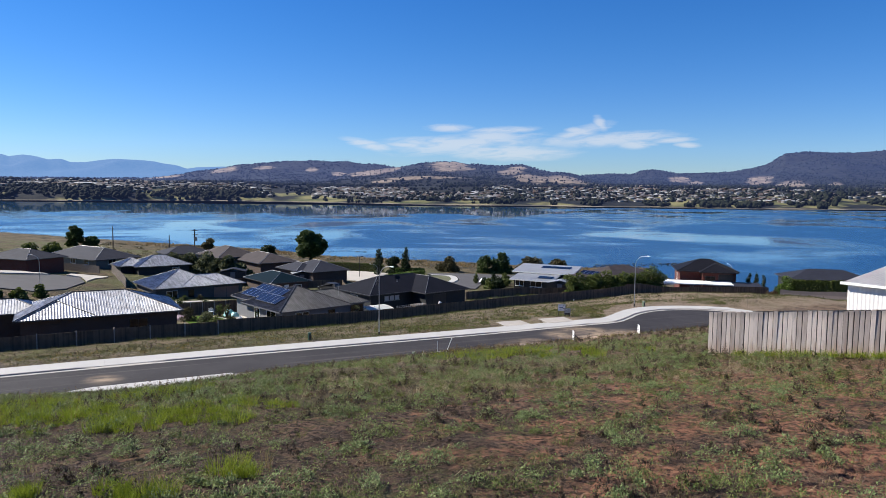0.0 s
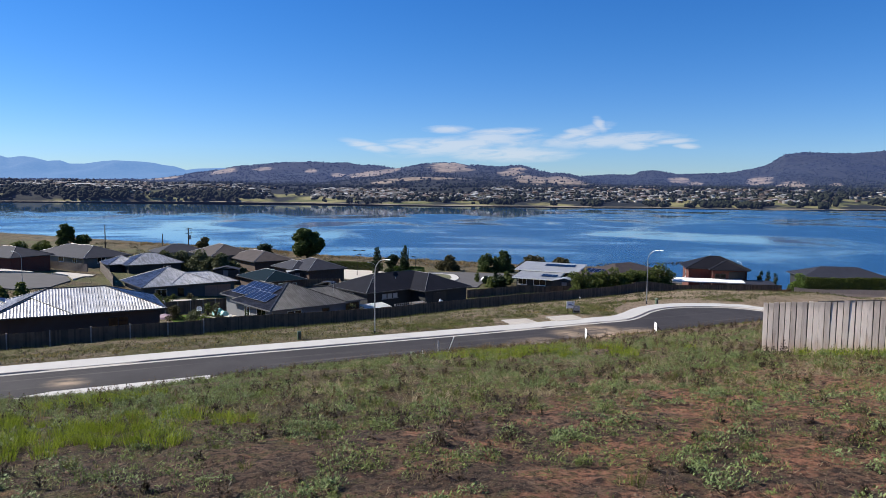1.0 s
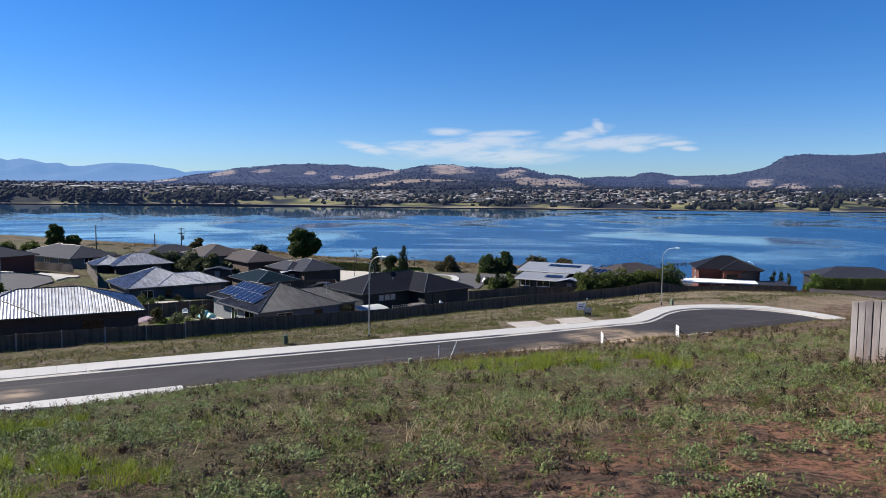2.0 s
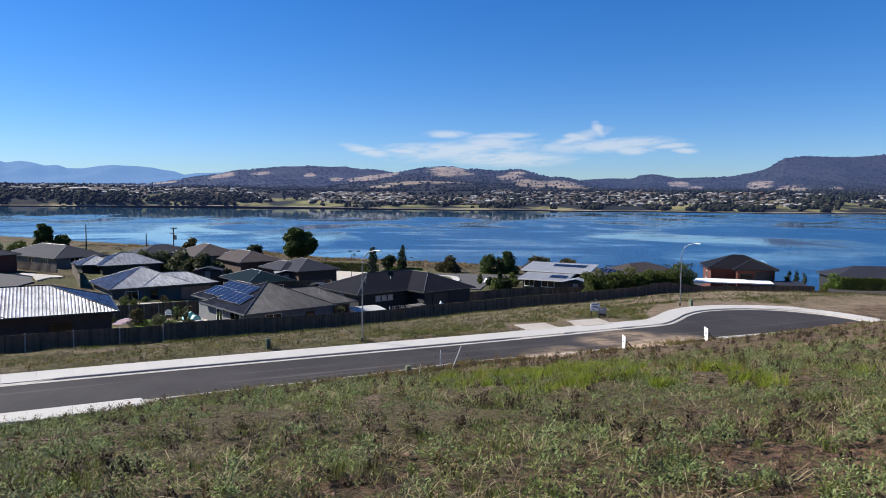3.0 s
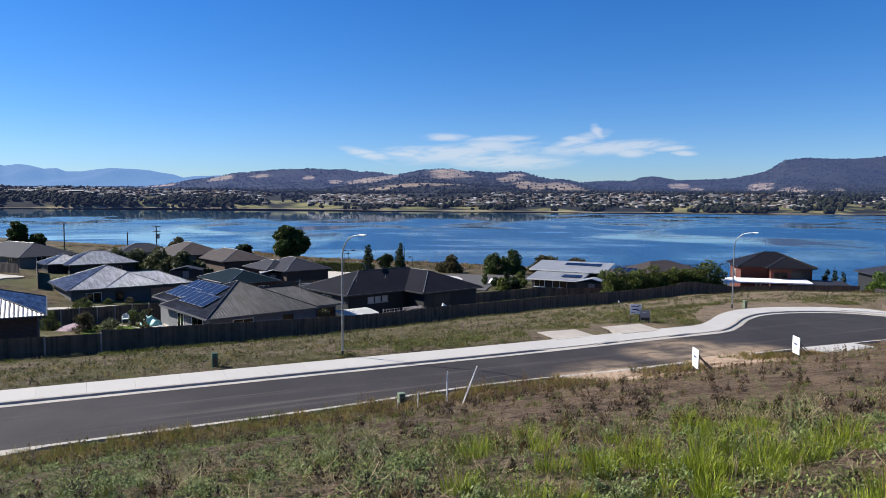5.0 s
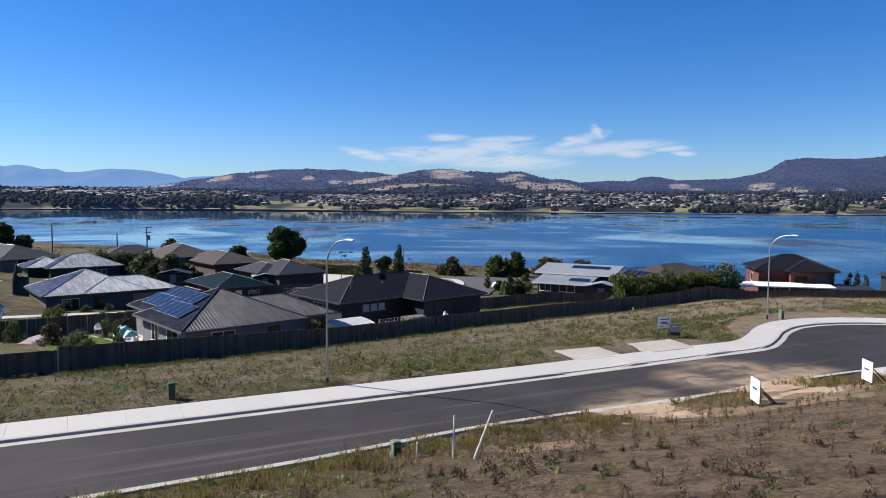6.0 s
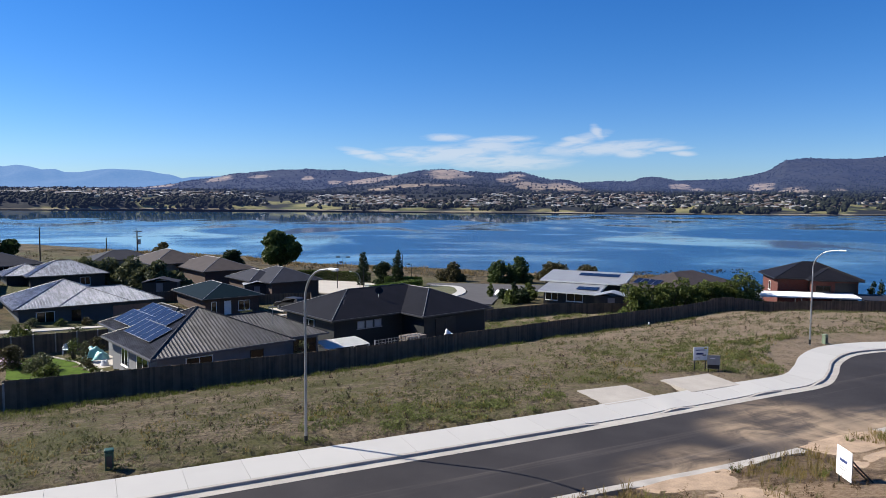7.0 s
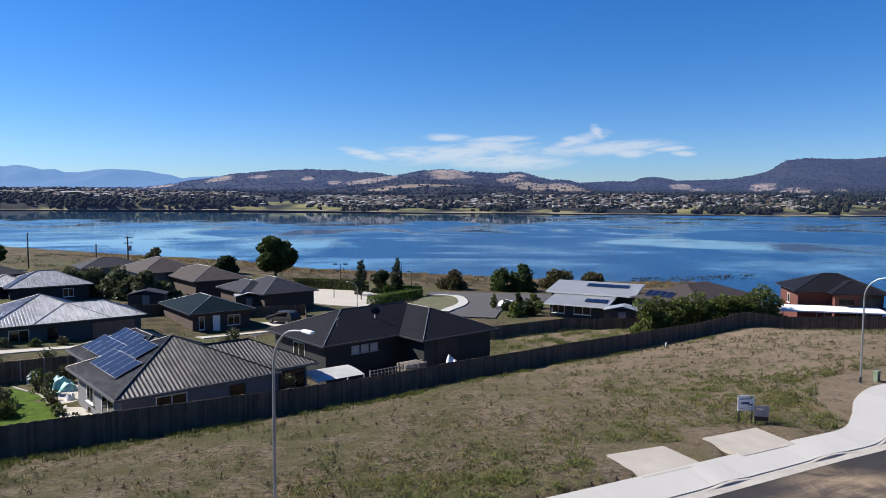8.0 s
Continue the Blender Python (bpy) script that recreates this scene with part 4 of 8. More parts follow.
def long_fence(name, line, high, label, group, material=None, posts_every=2.7, lap=0.145, post_show=0.0):
    """A paling fence along a line: posts and rails as parts, its many thin palings in one."""
    pts = [Vector((*p, 0)) for p in line]
    base = empty(name, Matrix.Translation((pts[0].x, pts[0].y, lz(pts[0].x, pts[0].y))), label, "fence", group)
    o = Vector(base.location)
    rng = random.Random(len(line) + int(pts[0].x))
    verts, faces = [], []
    for a, b in zip(pts, pts[1:]):
        d = b - a
        length = d.length
        d.normalize()
        n_ = Vector((d.y, -d.x, 0))
        k = 0
        while k * lap < length:
            s = k * lap
            c = a + d * (s + lap / 2)
            z = lz(c.x, c.y)
            h = high + rng.uniform(-0.025, 0.025)
            off = 0.0 if k % 2 else 0.018
            w = lap * 0.53
            i = len(verts)
            for dz in (-0.1, h):
                for sx, sy in ((-w, off), (w, off), (w, off + 0.018), (-w, off + 0.018)):
                    p = c + d * sx + n_ * sy - o
                    verts.append((p.x, p.y, z + dz - o.z))
            faces += [(i, i + 1, i + 5, i + 4), (i + 1, i + 2, i + 6, i + 5), (i + 2, i + 3, i + 7, i + 6), (i + 3, i, i + 4, i + 7), (i + 4, i + 5, i + 6, i + 7)]
            k += 1
        count = max(1, round(length / posts_every))
        for q in range(count + 1):
            c = a + d * (length * q / count)
            bm = bmesh.new()
            block(bm, -0.05, 0.05, -0.05, 0.05, -0.3, high + post_show, bevel=0.01)
            ob = part("post", bm, M_DARKPOST if post_show < 0.06 else M_PALEPOST, base)
            cc = c + n_ * (0.09 if post_show >= 0.06 else -0.09)
            ob.location = (cc.x - o.x, cc.y - o.y, lz(cc.x, cc.y) - o.z)
            ob.rotation_euler = (0, 0, math.atan2(d.y, d.x))
        for h in (0.35, high - 0.25):
            bm = bmesh.new()
            tube(bm, [(c.x - o.x, c.y - o.y, lz(c.x, c.y) + h - o.z) for c in (a + d * (length * q / 6) - n_ * 0.03 for q in range(7))], 0.035, 4)
            part("rail", bm, M_DARKPOST, base)
    ob = raw("paling_run", verts, faces, material or M_DARKPALING, base)
    tagged(ob, kind="stuff")
    return base


long_fence("boundary_fence", [(-60, 50.5), (-29.0, 68.4), (-23.3, 71.7)], 1.38, "dark-stained paling fence with pale posts along the lots", "boundary fences", post_show=0.07, posts_every=3.2)
long_fence("boundary_fence", [(-23.3, 71.7), (-10, 82.5), (10, 99.6), (31.7, 118.7)], 1.58, "long dark paling fence between lot and houses", "boundary fences")
long_fence("boundary_fence", [(31.7, 118.7), (39.2, 122.6), (56.5, 119.3)], 1.75, "dark paling fence below the red brick house", "boundary fences")
long_fence("boundary_fence", [(58.5, 119.0), (70.5, 114.0), (84, 108)], 1.5, "light grey paling fence beside a clipped hedge", "boundary fences", material=M_PALING)
long_fence("garden_fence", [(-38.5, 88.2), (-33.4, 91.6), (-28.2, 95.0)], 1.55, "dark slatted fence with pale posts behind the lawn", "garden fences", lap=0.16, post_show=0.07, posts_every=1.5)
long_fence("garden_fence", [(4.2, 117), (14, 123), (26, 124)], 1.4, "low dark fence at the edge of a yard", "garden fences", lap=0.3)
long_fence("garden_fence", [(-78.5, 138.4), (-65.5, 132.2)], 1.5, "brown paling fence before a long grey house", "garden fences", material=M_RAIL)
long_fence("garden_fence", [(-65, 136.2), (-53, 115.8)], 1.8, "brown paling fence beside the side street", "garden fences", material=M_RAIL)
long_fence("garden_fence", [(-46, 124), (-37.5, 134), (-20, 139), (-14.5, 112)], 1.5, "dark paling fence between back yards", "garden fences")

# ---------------------------------------------------------------- houses


def slope_mesh(bm, p0, p1, up_dir, half, eave_z, pitch, amp, period, full):
    """One roof plane with ribs running up it. full: an end plane, which narrows to a point."""
    length = (p1 - p0).length
    d = (p1 - p0).normalized()
    step = period / 4 if amp else length / 12
    n_ = max(6, int(length / step))
    tan = math.tan(pitch)
    normal = Vector((-up_dir.x * math.sin(pitch), -up_dir.y * math.sin(pitch), math.cos(pitch)))
    prev = None
    ss = sorted(set([length * i / n_ for i in range(n_ + 1)] + [half, length - half]))
    for s in ss:
        r = max(0.0, min(s, length - s, half))
        ph = (s / period) % 1.0 if amp else 0
        lift_ = amp * (0.5 + 0.5 * math.cos(2 * math.pi * ph)) ** 1.5 if amp else 0
        a = p0 + d * s
        b = a + up_dir * r
        va = bm.verts.new(Vector((a.x, a.y, eave_z)) + normal * lift_)
        vb = bm.verts.new(Vector((b.x, b.y, eave_z + r * tan)) + normal * lift_)
        if prev:
            if (prev[0].co - prev[1].co).length < 1e-6:
                bm.faces.new((prev[0], va, vb)) if (va.co - vb.co).length > 1e-6 else None
            elif (va.co - vb.co).length < 1e-6:
                bm.faces.new((prev[0], va, prev[1]))
            else:
                bm.faces.new((prev[0], va, vb, prev[1]))
        prev = (va, vb)


def uv_box(ob):
    me = ob.data
    uv = me.uv_layers.new(name="UVMap")
    for p in me.polygons:
        for li in p.loop_indices:
            c = me.vertices[me.loops[li].vertex_index].co
            uv.data[li].uv = (c.y, c.z) if abs(p.normal.x) > 0.5 else (c.x, c.z)


def opening(base, name, x, y, z, w, h, face, frame_mat, pane_mat=None):
    """A framed window or door on a wall that faces -b ('S') or -a ('W')."""
    turn = {"S": 0, "W": -90, "E": 90}[face]
    bm = bmesh.new()
    t = 0.06
    block(bm, -w / 2, w / 2, -0.05, 0.02, 0, t)
    block(bm, -w / 2, w / 2, -0.05, 0.02, h - t, h)
    block(bm, -w / 2, -w / 2 + t, -0.05, 0.02, t, h - t)
    block(bm, w / 2 - t, w / 2, -0.05, 0.02, t, h - t)
    if w > 1.3:
        block(bm, -0.025, 0.025, -0.045, 0.02, t, h - t)
    fr = part(name, bm, frame_mat, base)
    fr.location = (x, y, z)
    fr.rotation_euler = (0, 0, radians(turn))
    bm = bmesh.new()
    block(bm, -w / 2 + t + 0.002, w / 2 - t - 0.002, -0.03, 0.015, t + 0.002, h - t - 0.002)
    part("pane", bm, pane_mat or M_GLASS, fr)
    if name == "window":
        bm = bmesh.new()
        block(bm, -w / 2 - 0.05, w / 2 + 0.05, -0.12, 0.02, -0.06, -0.002)
        part("sill", bm, frame_mat, fr)


def house(label, corner, theta, wings, eave, roof, wall, pitch=22.0, ground=None, amp=0.0, period=0.25, cap=None, over=0.5, openings=(), panels=(), gutter=None, brick=False):
    """A low house under hipped roofs. wings: (a0, a1, b0, b1, drop) of each roof's outline from its near corner."""
    g = ground if ground is not None else lz(corner[0], corner[1])
    base = empty("house", pose(corner[0], corner[1], g, 0, 0, theta), label, "house", "houses by the river")
    p = radians(pitch)
    for w in wings:
        a0, a1, b0, b1 = w[:4]
        e = eave - g - (w[4] if len(w) > 4 else 0.0)
        half = min(a1 - a0, b1 - b0) / 2
        c = [Vector((a0, b0)), Vector((a1, b0)), Vector((a1, b1)), Vector((a0, b1))]
        ups = [Vector((0, 1)), Vector((-1, 0)), Vector((0, -1)), Vector((1, 0))]
        bm = bmesh.new()
        block(bm, a0 + 0.02, a1 - 0.02, b0 + 0.02, b1 - 0.02, e - 0.16, e - 0.005)
        deck = part("roof", bm, roof, base, "")
        for i in range(4):
            bm = bmesh.new()
            slope_mesh(bm, c[i], c[(i + 1) % 4], ups[i], half, e, p, amp, period, False)
            part("roof_sheet", bm, roof, deck)
        # gutter round the eaves
        bm = bmesh.new()
        for (x0, x1, y0, y1) in ((a0 - 0.1, a1 + 0.1, b0 - 0.1, b0 + 0.012), (a0 - 0.1, a1 + 0.1, b1 - 0.012, b1 + 0.1), (a0 - 0.1, a0 + 0.012, b0 + 0.012, b1 - 0.012), (a1 - 0.012, a1 + 0.1, b0 + 0.012, b1 - 0.012)):
            block(bm, x0, x1, y0, y1, e - 0.14, e - 0.01)
        part("gutter", bm, gutter or M_DARKCAP, base)
        if cap is not None:
            rz = e + half * math.tan(p)
            if a1 - a0 >= b1 - b0:
                r0, r1 = Vector((a0 + half, (b0 + b1) / 2, rz)), Vector((a1 - half, (b0 + b1) / 2, rz))
                pairs = [(c[0], r0), (c[3], r0), (c[1], r1), (c[2], r1)]
            else:
                r0, r1 = Vector(((a0 + a1) / 2, b0 + half, rz)), Vector(((a0 + a1) / 2, b1 - half, rz))
                pairs = [(c[0], r0), (c[1], r0), (c[3], r1), (c[2], r1)]
            bm = bmesh.new()
            for q, r in pairs:
                tube(bm, [(q.x, q.y, e + 0.01 + amp), (r.x, r.y, r.z + 0.01 + amp)], 0.045, 6)
            if (r1 - r0).length > 0.3:
                tube(bm, [r0 + Vector((0, 0, 0.01 + amp)), r1 + Vector((0, 0, 0.01 + amp))], 0.045, 6)
            part("ridge_cap", bm, cap, base)
        bm = bmesh.new()
        block(bm, a0 + over, a1 - over, b0 + over, b1 - over, -1.2, e - 0.165)
        ob = part("wall", bm, wall, base)
        if brick:
            uv_box(ob)
    for o in openings:
        opening(base, *o)
    for wi, side_, s0, u0, cols, rows, pw, ph in panels:
        w = wings[wi]
        a0, a1, b0, b1 = w[:4]
        e = eave - g - (w[4] if len(w) > 4 else 0.0)
        for r in range(rows):
            for cc in range(cols):
                bm = bmesh.new()
                block(bm, 0.02, pw - 0.02, 0.02, ph - 0.02, 0.0, 0.035)
                tr = Matrix.Translation((a0, b1, e)) @ Matrix.Rotation(radians(-90), 4, "Z") if side_ == "W" else Matrix.Translation((a0, b0, e))
                m = tr @ Matrix.Rotation(p, 4, "X") @ Matrix.Translation((s0 + cc * (pw + 0.02), u0 + r * (ph + 0.05), 0.08 + amp))
                pan = part("solar_panel", bm, M_PANEL, base, "dark blue solar panel in a pale rim")
                pan.matrix_basis = m
                bm = bmesh.new()
                for x0, x1, y0, y1 in ((0, pw, 0, 0.02), (0, pw, ph - 0.02, ph), (0, 0.02, 0.02, ph - 0.02), (pw - 0.02, pw, 0.02, ph - 0.02)):
                    block(bm, x0, x1, y0, y1, -0.005, 0.04)
                part("rim", bm, M_PANELRIM, pan)
    return base


# the house with panels, nearest the boundary fence
M_CURTAIN = plain("pale_curtain", (0.36, 0.37, 0.38), 0.6, 0, 0.1, 1, 20, 0.1)
M_ROLLER = plain("brown_roller_door", (0.24, 0.125, 0.085), 0.6, 0, 0.12, 1, 20, 0.1)
H1 = house("low house with ribbed charcoal roof and solar panels", (-18.35, 78.1), 41.5, [(0, 9.8, 0, 9.8), (3.0, 13.0, 0.8, 7.4), (1.4, 8.6, 5.0, 15.6)], 9.05, M_RIBROOF, M_GREYWALL, 24, 6.5,
           amp=0.013, period=0.25, cap=M_DARKCAP, gutter=M_GREYCAP,
           openings=[("window", 3.2, 0.5, 1.0, 1.8, 1.2, "S", M_WHITE), ("window", 7.2, 0.5, 1.2, 1.0, 0.9, "S", M_BLACK), ("door", 11.4, 1.3, 0.1, 1.9, 2.1, "S", M_BLACK), ("window", 0.5, 3.0, 0.4, 2.2, 1.9, "W", M_WHITE), ("window", 0.5, 6.5, 0.9, 1.4, 1.3, "W", M_WHITE)],
           panels=[(0, "W", 1.9, 1.0, 5, 1, 1.0, 1.65), (0, "W", 2.6, 2.7, 3, 1, 1.0, 1.5), (2, "W", 1.6, 0.7, 6, 1, 1.0, 1.65), (2, "W", 2.6, 2.3, 4, 1, 1.0, 1.3)])
H2 = house("wide dark-roofed house with pale hip caps and a dish", (-9.7, 93.2), 41.2, [(0, 15.6, 0, 9.0), (7.2, 15.6, -3.1, 8.8)], 8.85, M_DARKROOF, M_DARKWALL, 22, 6.2,
           cap=M_GREYCAP, openings=[("window", 3.2, 0.5, 1.55, 0.75, 0.65, "S", M_CAP, M_CURTAIN), ("window", 4.1, 0.5, 1.55, 0.75, 0.65, "S", M_CAP, M_CURTAIN), ("window", 5.0, 0.5, 1.55, 0.75, 0.65, "S", M_CAP, M_CURTAIN), ("window", 0.5, 4.5, 0.9, 1.8, 1.3, "W", M_WHITE),
                                # this door is added, all black, so the shaded front wall stays dark
                                ("door", 10.2, -2.6, 0.1, 2.4, 2.1, "S", M_BLACK, M_BLACK)])
H3 = house("house under a bright silver ribbed steel roof", (-45.2, 108.3), 39.0, [(0, 11.6, 0, 11.6), (4.2, 15.2, 0.03, 7.4)], 7.1, M_BLUESTEEL, M_SLATEWALL, 22, 4.4, amp=0.014, period=0.3, cap=M_CAP,
           openings=[("window", 3.0, 0.5, 1.0, 1.8, 1.2, "S", M_WHITE), ("door", 6.0, 0.5, 0.1, 1.0, 2.1, "S", M_BLACK), ("garage_door", 11.9, 0.5, 0.05, 4.4, 2.25, "S", M_DARKCAP, M_ROLLER)])
H0 = house("house under a weathered silver ribbed steel roof", (-41.0, 63.6), 29.4, [(1.2, 16.2, 0, 10.0), (1.5, 8.2, -0.05, 6.6), (-8.0, 4.0, 4.9, 10.9)], 10.4, M_SILVERROOF, M_BROWNBRICK, 20, 7.6, amp=0.014, period=0.26, cap=M_DARKCAP, brick=True,
           openings=[("window", 4.0, 0.5, 1.0, 1.8, 1.2, "S", M_BLACK), ("window", 12.0, 0.5, 1.0, 1.8, 1.2, "S", M_BLACK)])
HT = house("small house with a dark teal steel roof", (-30.6, 123.2), 38.5, [(0, 8.2, 0, 12.0)], 6.2, M_TEALROOF, M_BROWNBRICK, 19, 3.5, cap=M_CAP, brick=True,
           openings=[("window", 1.6, 0.5, 0.6, 0.7, 1.6, "S", M_WHITE), ("door", 3.4, 0.5, 0.1, 0.9, 2.1, "S", M_WHITE, M_WHITE), ("window", 5.6, 0.5, 0.8, 1.6, 1.3, "S", M_WHITE)])
house("long house with a grey tiled roof and pale ridge", (-70.6, 140.8), 57.0, [(0, 10.4, 0, 19.6)], 8.2, M_GREYROOF, M_CREAMWALL, 21, 6.0, cap=M_CAP,
      openings=[("window", 0.5, 4.0, 1.0, 1.6, 1.2, "W", M_WHITE), ("window", 0.5, 9.0, 1.0, 2.0, 1.2, "W", M_WHITE), ("window", 4.0, 0.5, 1.0, 1.8, 1.2, "S", M_WHITE)])
house("small house under a pale ribbed steel roof", (-59.3, 134.5), 39.0, [(0, 10.8, 0, 8.6), (-2.5, 4.0, 3.0, 9.5)], 7.6, M_BLUESTEEL, M_DARKWALL, 23, 5.0, amp=0.014, period=0.3, cap=M_CAP,
      openings=[("window", 7.6, 0.5, 0.9, 1.4, 1.2, "S", M_WHITE)])
house("brown-tiled house with pale hip caps", (-39.3, 149.1), 40.0, [(0, 9.5, 0, 15.5)], 7.0, M_BROWNROOF, M_BROWNBRICK, 20, 4.2, cap=M_CAP, brick=True)
house("brown-tiled house on the higher bank", (-50.3, 155.5), 40.0, [(0, 10.5, 0, 13.5)], 7.5, M_BROWNROOF, M_CREAMWALL, 22, 4.6, cap=M_CAP)
house("dark-roofed house near the power poles", (-68.5, 172.0), 38.0, [(0, 12.0, 0, 9.0)], 6.6, M_GREYROOF, M_GREYWALL, 20, 4.2, cap=M_DARKCAP)
house("grey-tiled house with gablets by the round tree", (-26.2, 140.0), 40.0, [(0, 9.0, 0, 11.5), (-1.5, 5.0, 4.0, 13.0)], 6.3, M_GREYROOF, M_BROWNBRICK, 22, 3.5, cap=M_CAP, brick=True)
house("dark-roofed house at the side street's end", (-75.2, 125.2), 68.0, [(0, 8.6, 0, 12.0)], 9.75, M_GREYROOF, M_REDBRICK, 20, 7.3, cap=M_DARKCAP, brick=True)
house("red brick house with a black hipped roof", (43.7, 128.1), -12.0, [(0, 10.8, 0, 9.0), (3.8, 10.2, -1.6, 5.0)], 8.85, M_DARKROOF, M_REDBRICK, 23, 5.6, cap=M_BLACK, gutter=M_BLACK, brick=True,
      # the wide black panel stands in for the shade inside a porch opening
      openings=[("window", 5.6, -1.1, 1.6, 1.8, 0.9, "S", M_BLACK), ("garage_door", 8.3, -1.1, 0.3, 2.6, 2.6, "S", M_BLACK, M_BLACK), ("window", 0.5, 4.5, 1.2, 1.0, 1.2, "W", M_WHITE)])
house("brown-tiled house behind the tall hedge", (32.0, 128.0), 40.0, [(0, 15.5, 0, 10.5)], 6.9, M_BROWNROOF, M_CREAMWALL, 20, 4.2, cap=None, panels=[(0, "W", 1.5, 0.8, 4, 1, 1.0, 1.65)])
house("long dark-roofed house above a clipped hedge", (64.0, 127.0), -10.0, [(0, 15.0, 0, 9.0)], 7.6, M_GREYROOF, M_DARKWALL, 19, 5.0, cap=None)


def skillion_house():
    """Two overlapping mono-pitch roofs of pale steel over dark walls."""
    base = empty("house", pose(13.4, 136.6, lz(16, 136), 0, 0, -27), "modern house with two pale mono-pitch steel roofs", "house", "houses by the river")
    z0 = base.location.z
    for (a0, a1, b0, b1, za, zb, tag_) in ((0.0, 8.8, 0, 5.8, 5.9 - z0, 6.7 - z0, ""), (-1.4, 11.4, 5.0, 11.6, 6.9 - z0, 7.9 - z0, "")):
        bm = bmesh.new()
        n_ = 34
        rows = []
        for i in range(n_ * 4 + 1):
            s = a0 + (a1 - a0) * i / (n_ * 4)
            h = 0.03 * (i % 4 == 0)
            rows.append((bm.verts.new((s, b0, za + h)), bm.verts.new((s, b1, zb + h))))
        for (p0, q0), (p1, q1) in zip(rows, rows[1:]):
            bm.faces.new((p0, p1, q1, q0))
        part("roof", bm, M_PALEROOF, base)
        bm = bmesh.new()
        v = [bm.verts.new(p) for p in ((a0, b0, za - 0.2), (a1, b0, za - 0.2), (a1, b1, zb - 0.2), (a0, b1, zb - 0.2), (a0, b0, za - 0.006), (a1, b0, za - 0.006), (a1, b1, zb - 0.006), (a0, b1, zb - 0.006))]
        for f in ((3, 2, 1, 0), (0, 1, 5, 4), (1, 2, 6, 5), (2, 3, 7, 6), (3, 0, 4, 7)):
            bm.faces.new([v[k] for k in f])
        part("fascia", bm, M_WHITE, base)
        bm = bmesh.new()
        v = [bm.verts.new(p) for p in ((a0 + 0.6, b0 + 0.9, -1), (a1 - 0.6, b0 + 0.9, -1), (a1 - 0.6, b1 - 0.4, -1), (a0 + 0.6, b1 - 0.4, -1),
                                       (a0 + 0.6, b0 + 0.9, za - 0.08), (a1 - 0.6, b0 + 0.9, za - 0.08), (a1 - 0.6, b1 - 0.4, zb - 0.28), (a0 + 0.6, b1 - 0.4, zb - 0.28))]
        for f in ((0, 1, 5, 4), (1, 2, 6, 5), (2, 3, 7, 6), (3, 0, 4, 7), (4, 5, 6, 7)):
            bm.faces.new([v[k] for k in f])
        part("wall", bm, M_DARKWALL, base)
    for x, w in ((1.8, 1.8), (5.2, 2.4)):
        opening(base, "window", x, 0.9, 0.6, w, 1.3, "S", M_WHITE)
    for k in range(3):
        bm = bmesh.new()
        block(bm, 0.02, 0.98, 0.02, 1.6, 0, 0.04)
        pan = part("solar_panel", bm, M_PANEL, base, "dark solar panel on pale roof")
        pan.matrix_basis = Matrix.Translation((5.2 + k * 1.02, 1.6, 6.22 - z0)) @ Matrix.Rotation(math.atan2(0.8, 5.8), 4, "X")
    for k in range(6):
        bm = bmesh.new()
        block(bm, 0.02, 0.98, 0.02, 1.6, 0, 0.04)
        pan = part("solar_panel", bm, M_PANEL, base, "dark solar panel on pale roof")
        pan.matrix_basis = Matrix.Translation((3.6 + k * 1.02, 8.6, 7.5 - z0)) @ Matrix.Rotation(math.atan2(1.0, 6.6), 4, "X")


skillion_house()


def garden_shed(corner, theta, w, d, h, label, roof_mat, wall_mat):
    base = empty("shed", pose(corner[0], corner[1], lz(*corner), 0, 0, theta), label, "shed", "sheds")
    bm = bmesh.new()
    block(bm, 0.15, w - 0.15, 0.15, d - 0.15, -0.4, h - 0.02)
    part("wall", bm, wall_mat, base)
    bm = bmesh.new()
    rise = w * 0.12
    prof = [(0, h), (w / 2, h + rise), (w, h), (w, h - 0.06), (w / 2, h + rise - 0.06), (0, h - 0.06)]
    a = [bm.verts.new((x, 0, z)) for x, z in prof]
    b = [bm.verts.new((x, d, z)) for x, z in prof]
    for i in range(6):
        bm.faces.new((a[i], a[(i + 1) % 6], b[(i + 1) % 6], b[i]))
    bm.faces.new(a[::-1])
    bm.faces.new(b)
    bmesh.ops.recalc_face_normals(bm, faces=bm.faces)
    part("roof", bm, roof_mat, base)
    bm = bmesh.new()
    block(bm, w / 2 - 0.45, w / 2 + 0.45, 0.1, 0.16, 0, 1.9)
    part("door", bm, M_GREYWALL, base)
    return base


garden_shed((19.5, 127.6), -20, 4.6, 3.0, 2.1, "low garden shed with a pale tin roof", M_PALEROOF, M_DARKWALL)
garden_shed((-43.5, 135.2), 10, 5.0, 3.0, 2.0, "small back-yard shed with grey tin roof", M_GREYROOF, M_DARKWALL)
garden_shed((-30.5, 141.0), 20, 4.0, 3.0, 2.2, "back-yard shed with a bright tin roof", M_PALEROOF, M_DARKWALL)


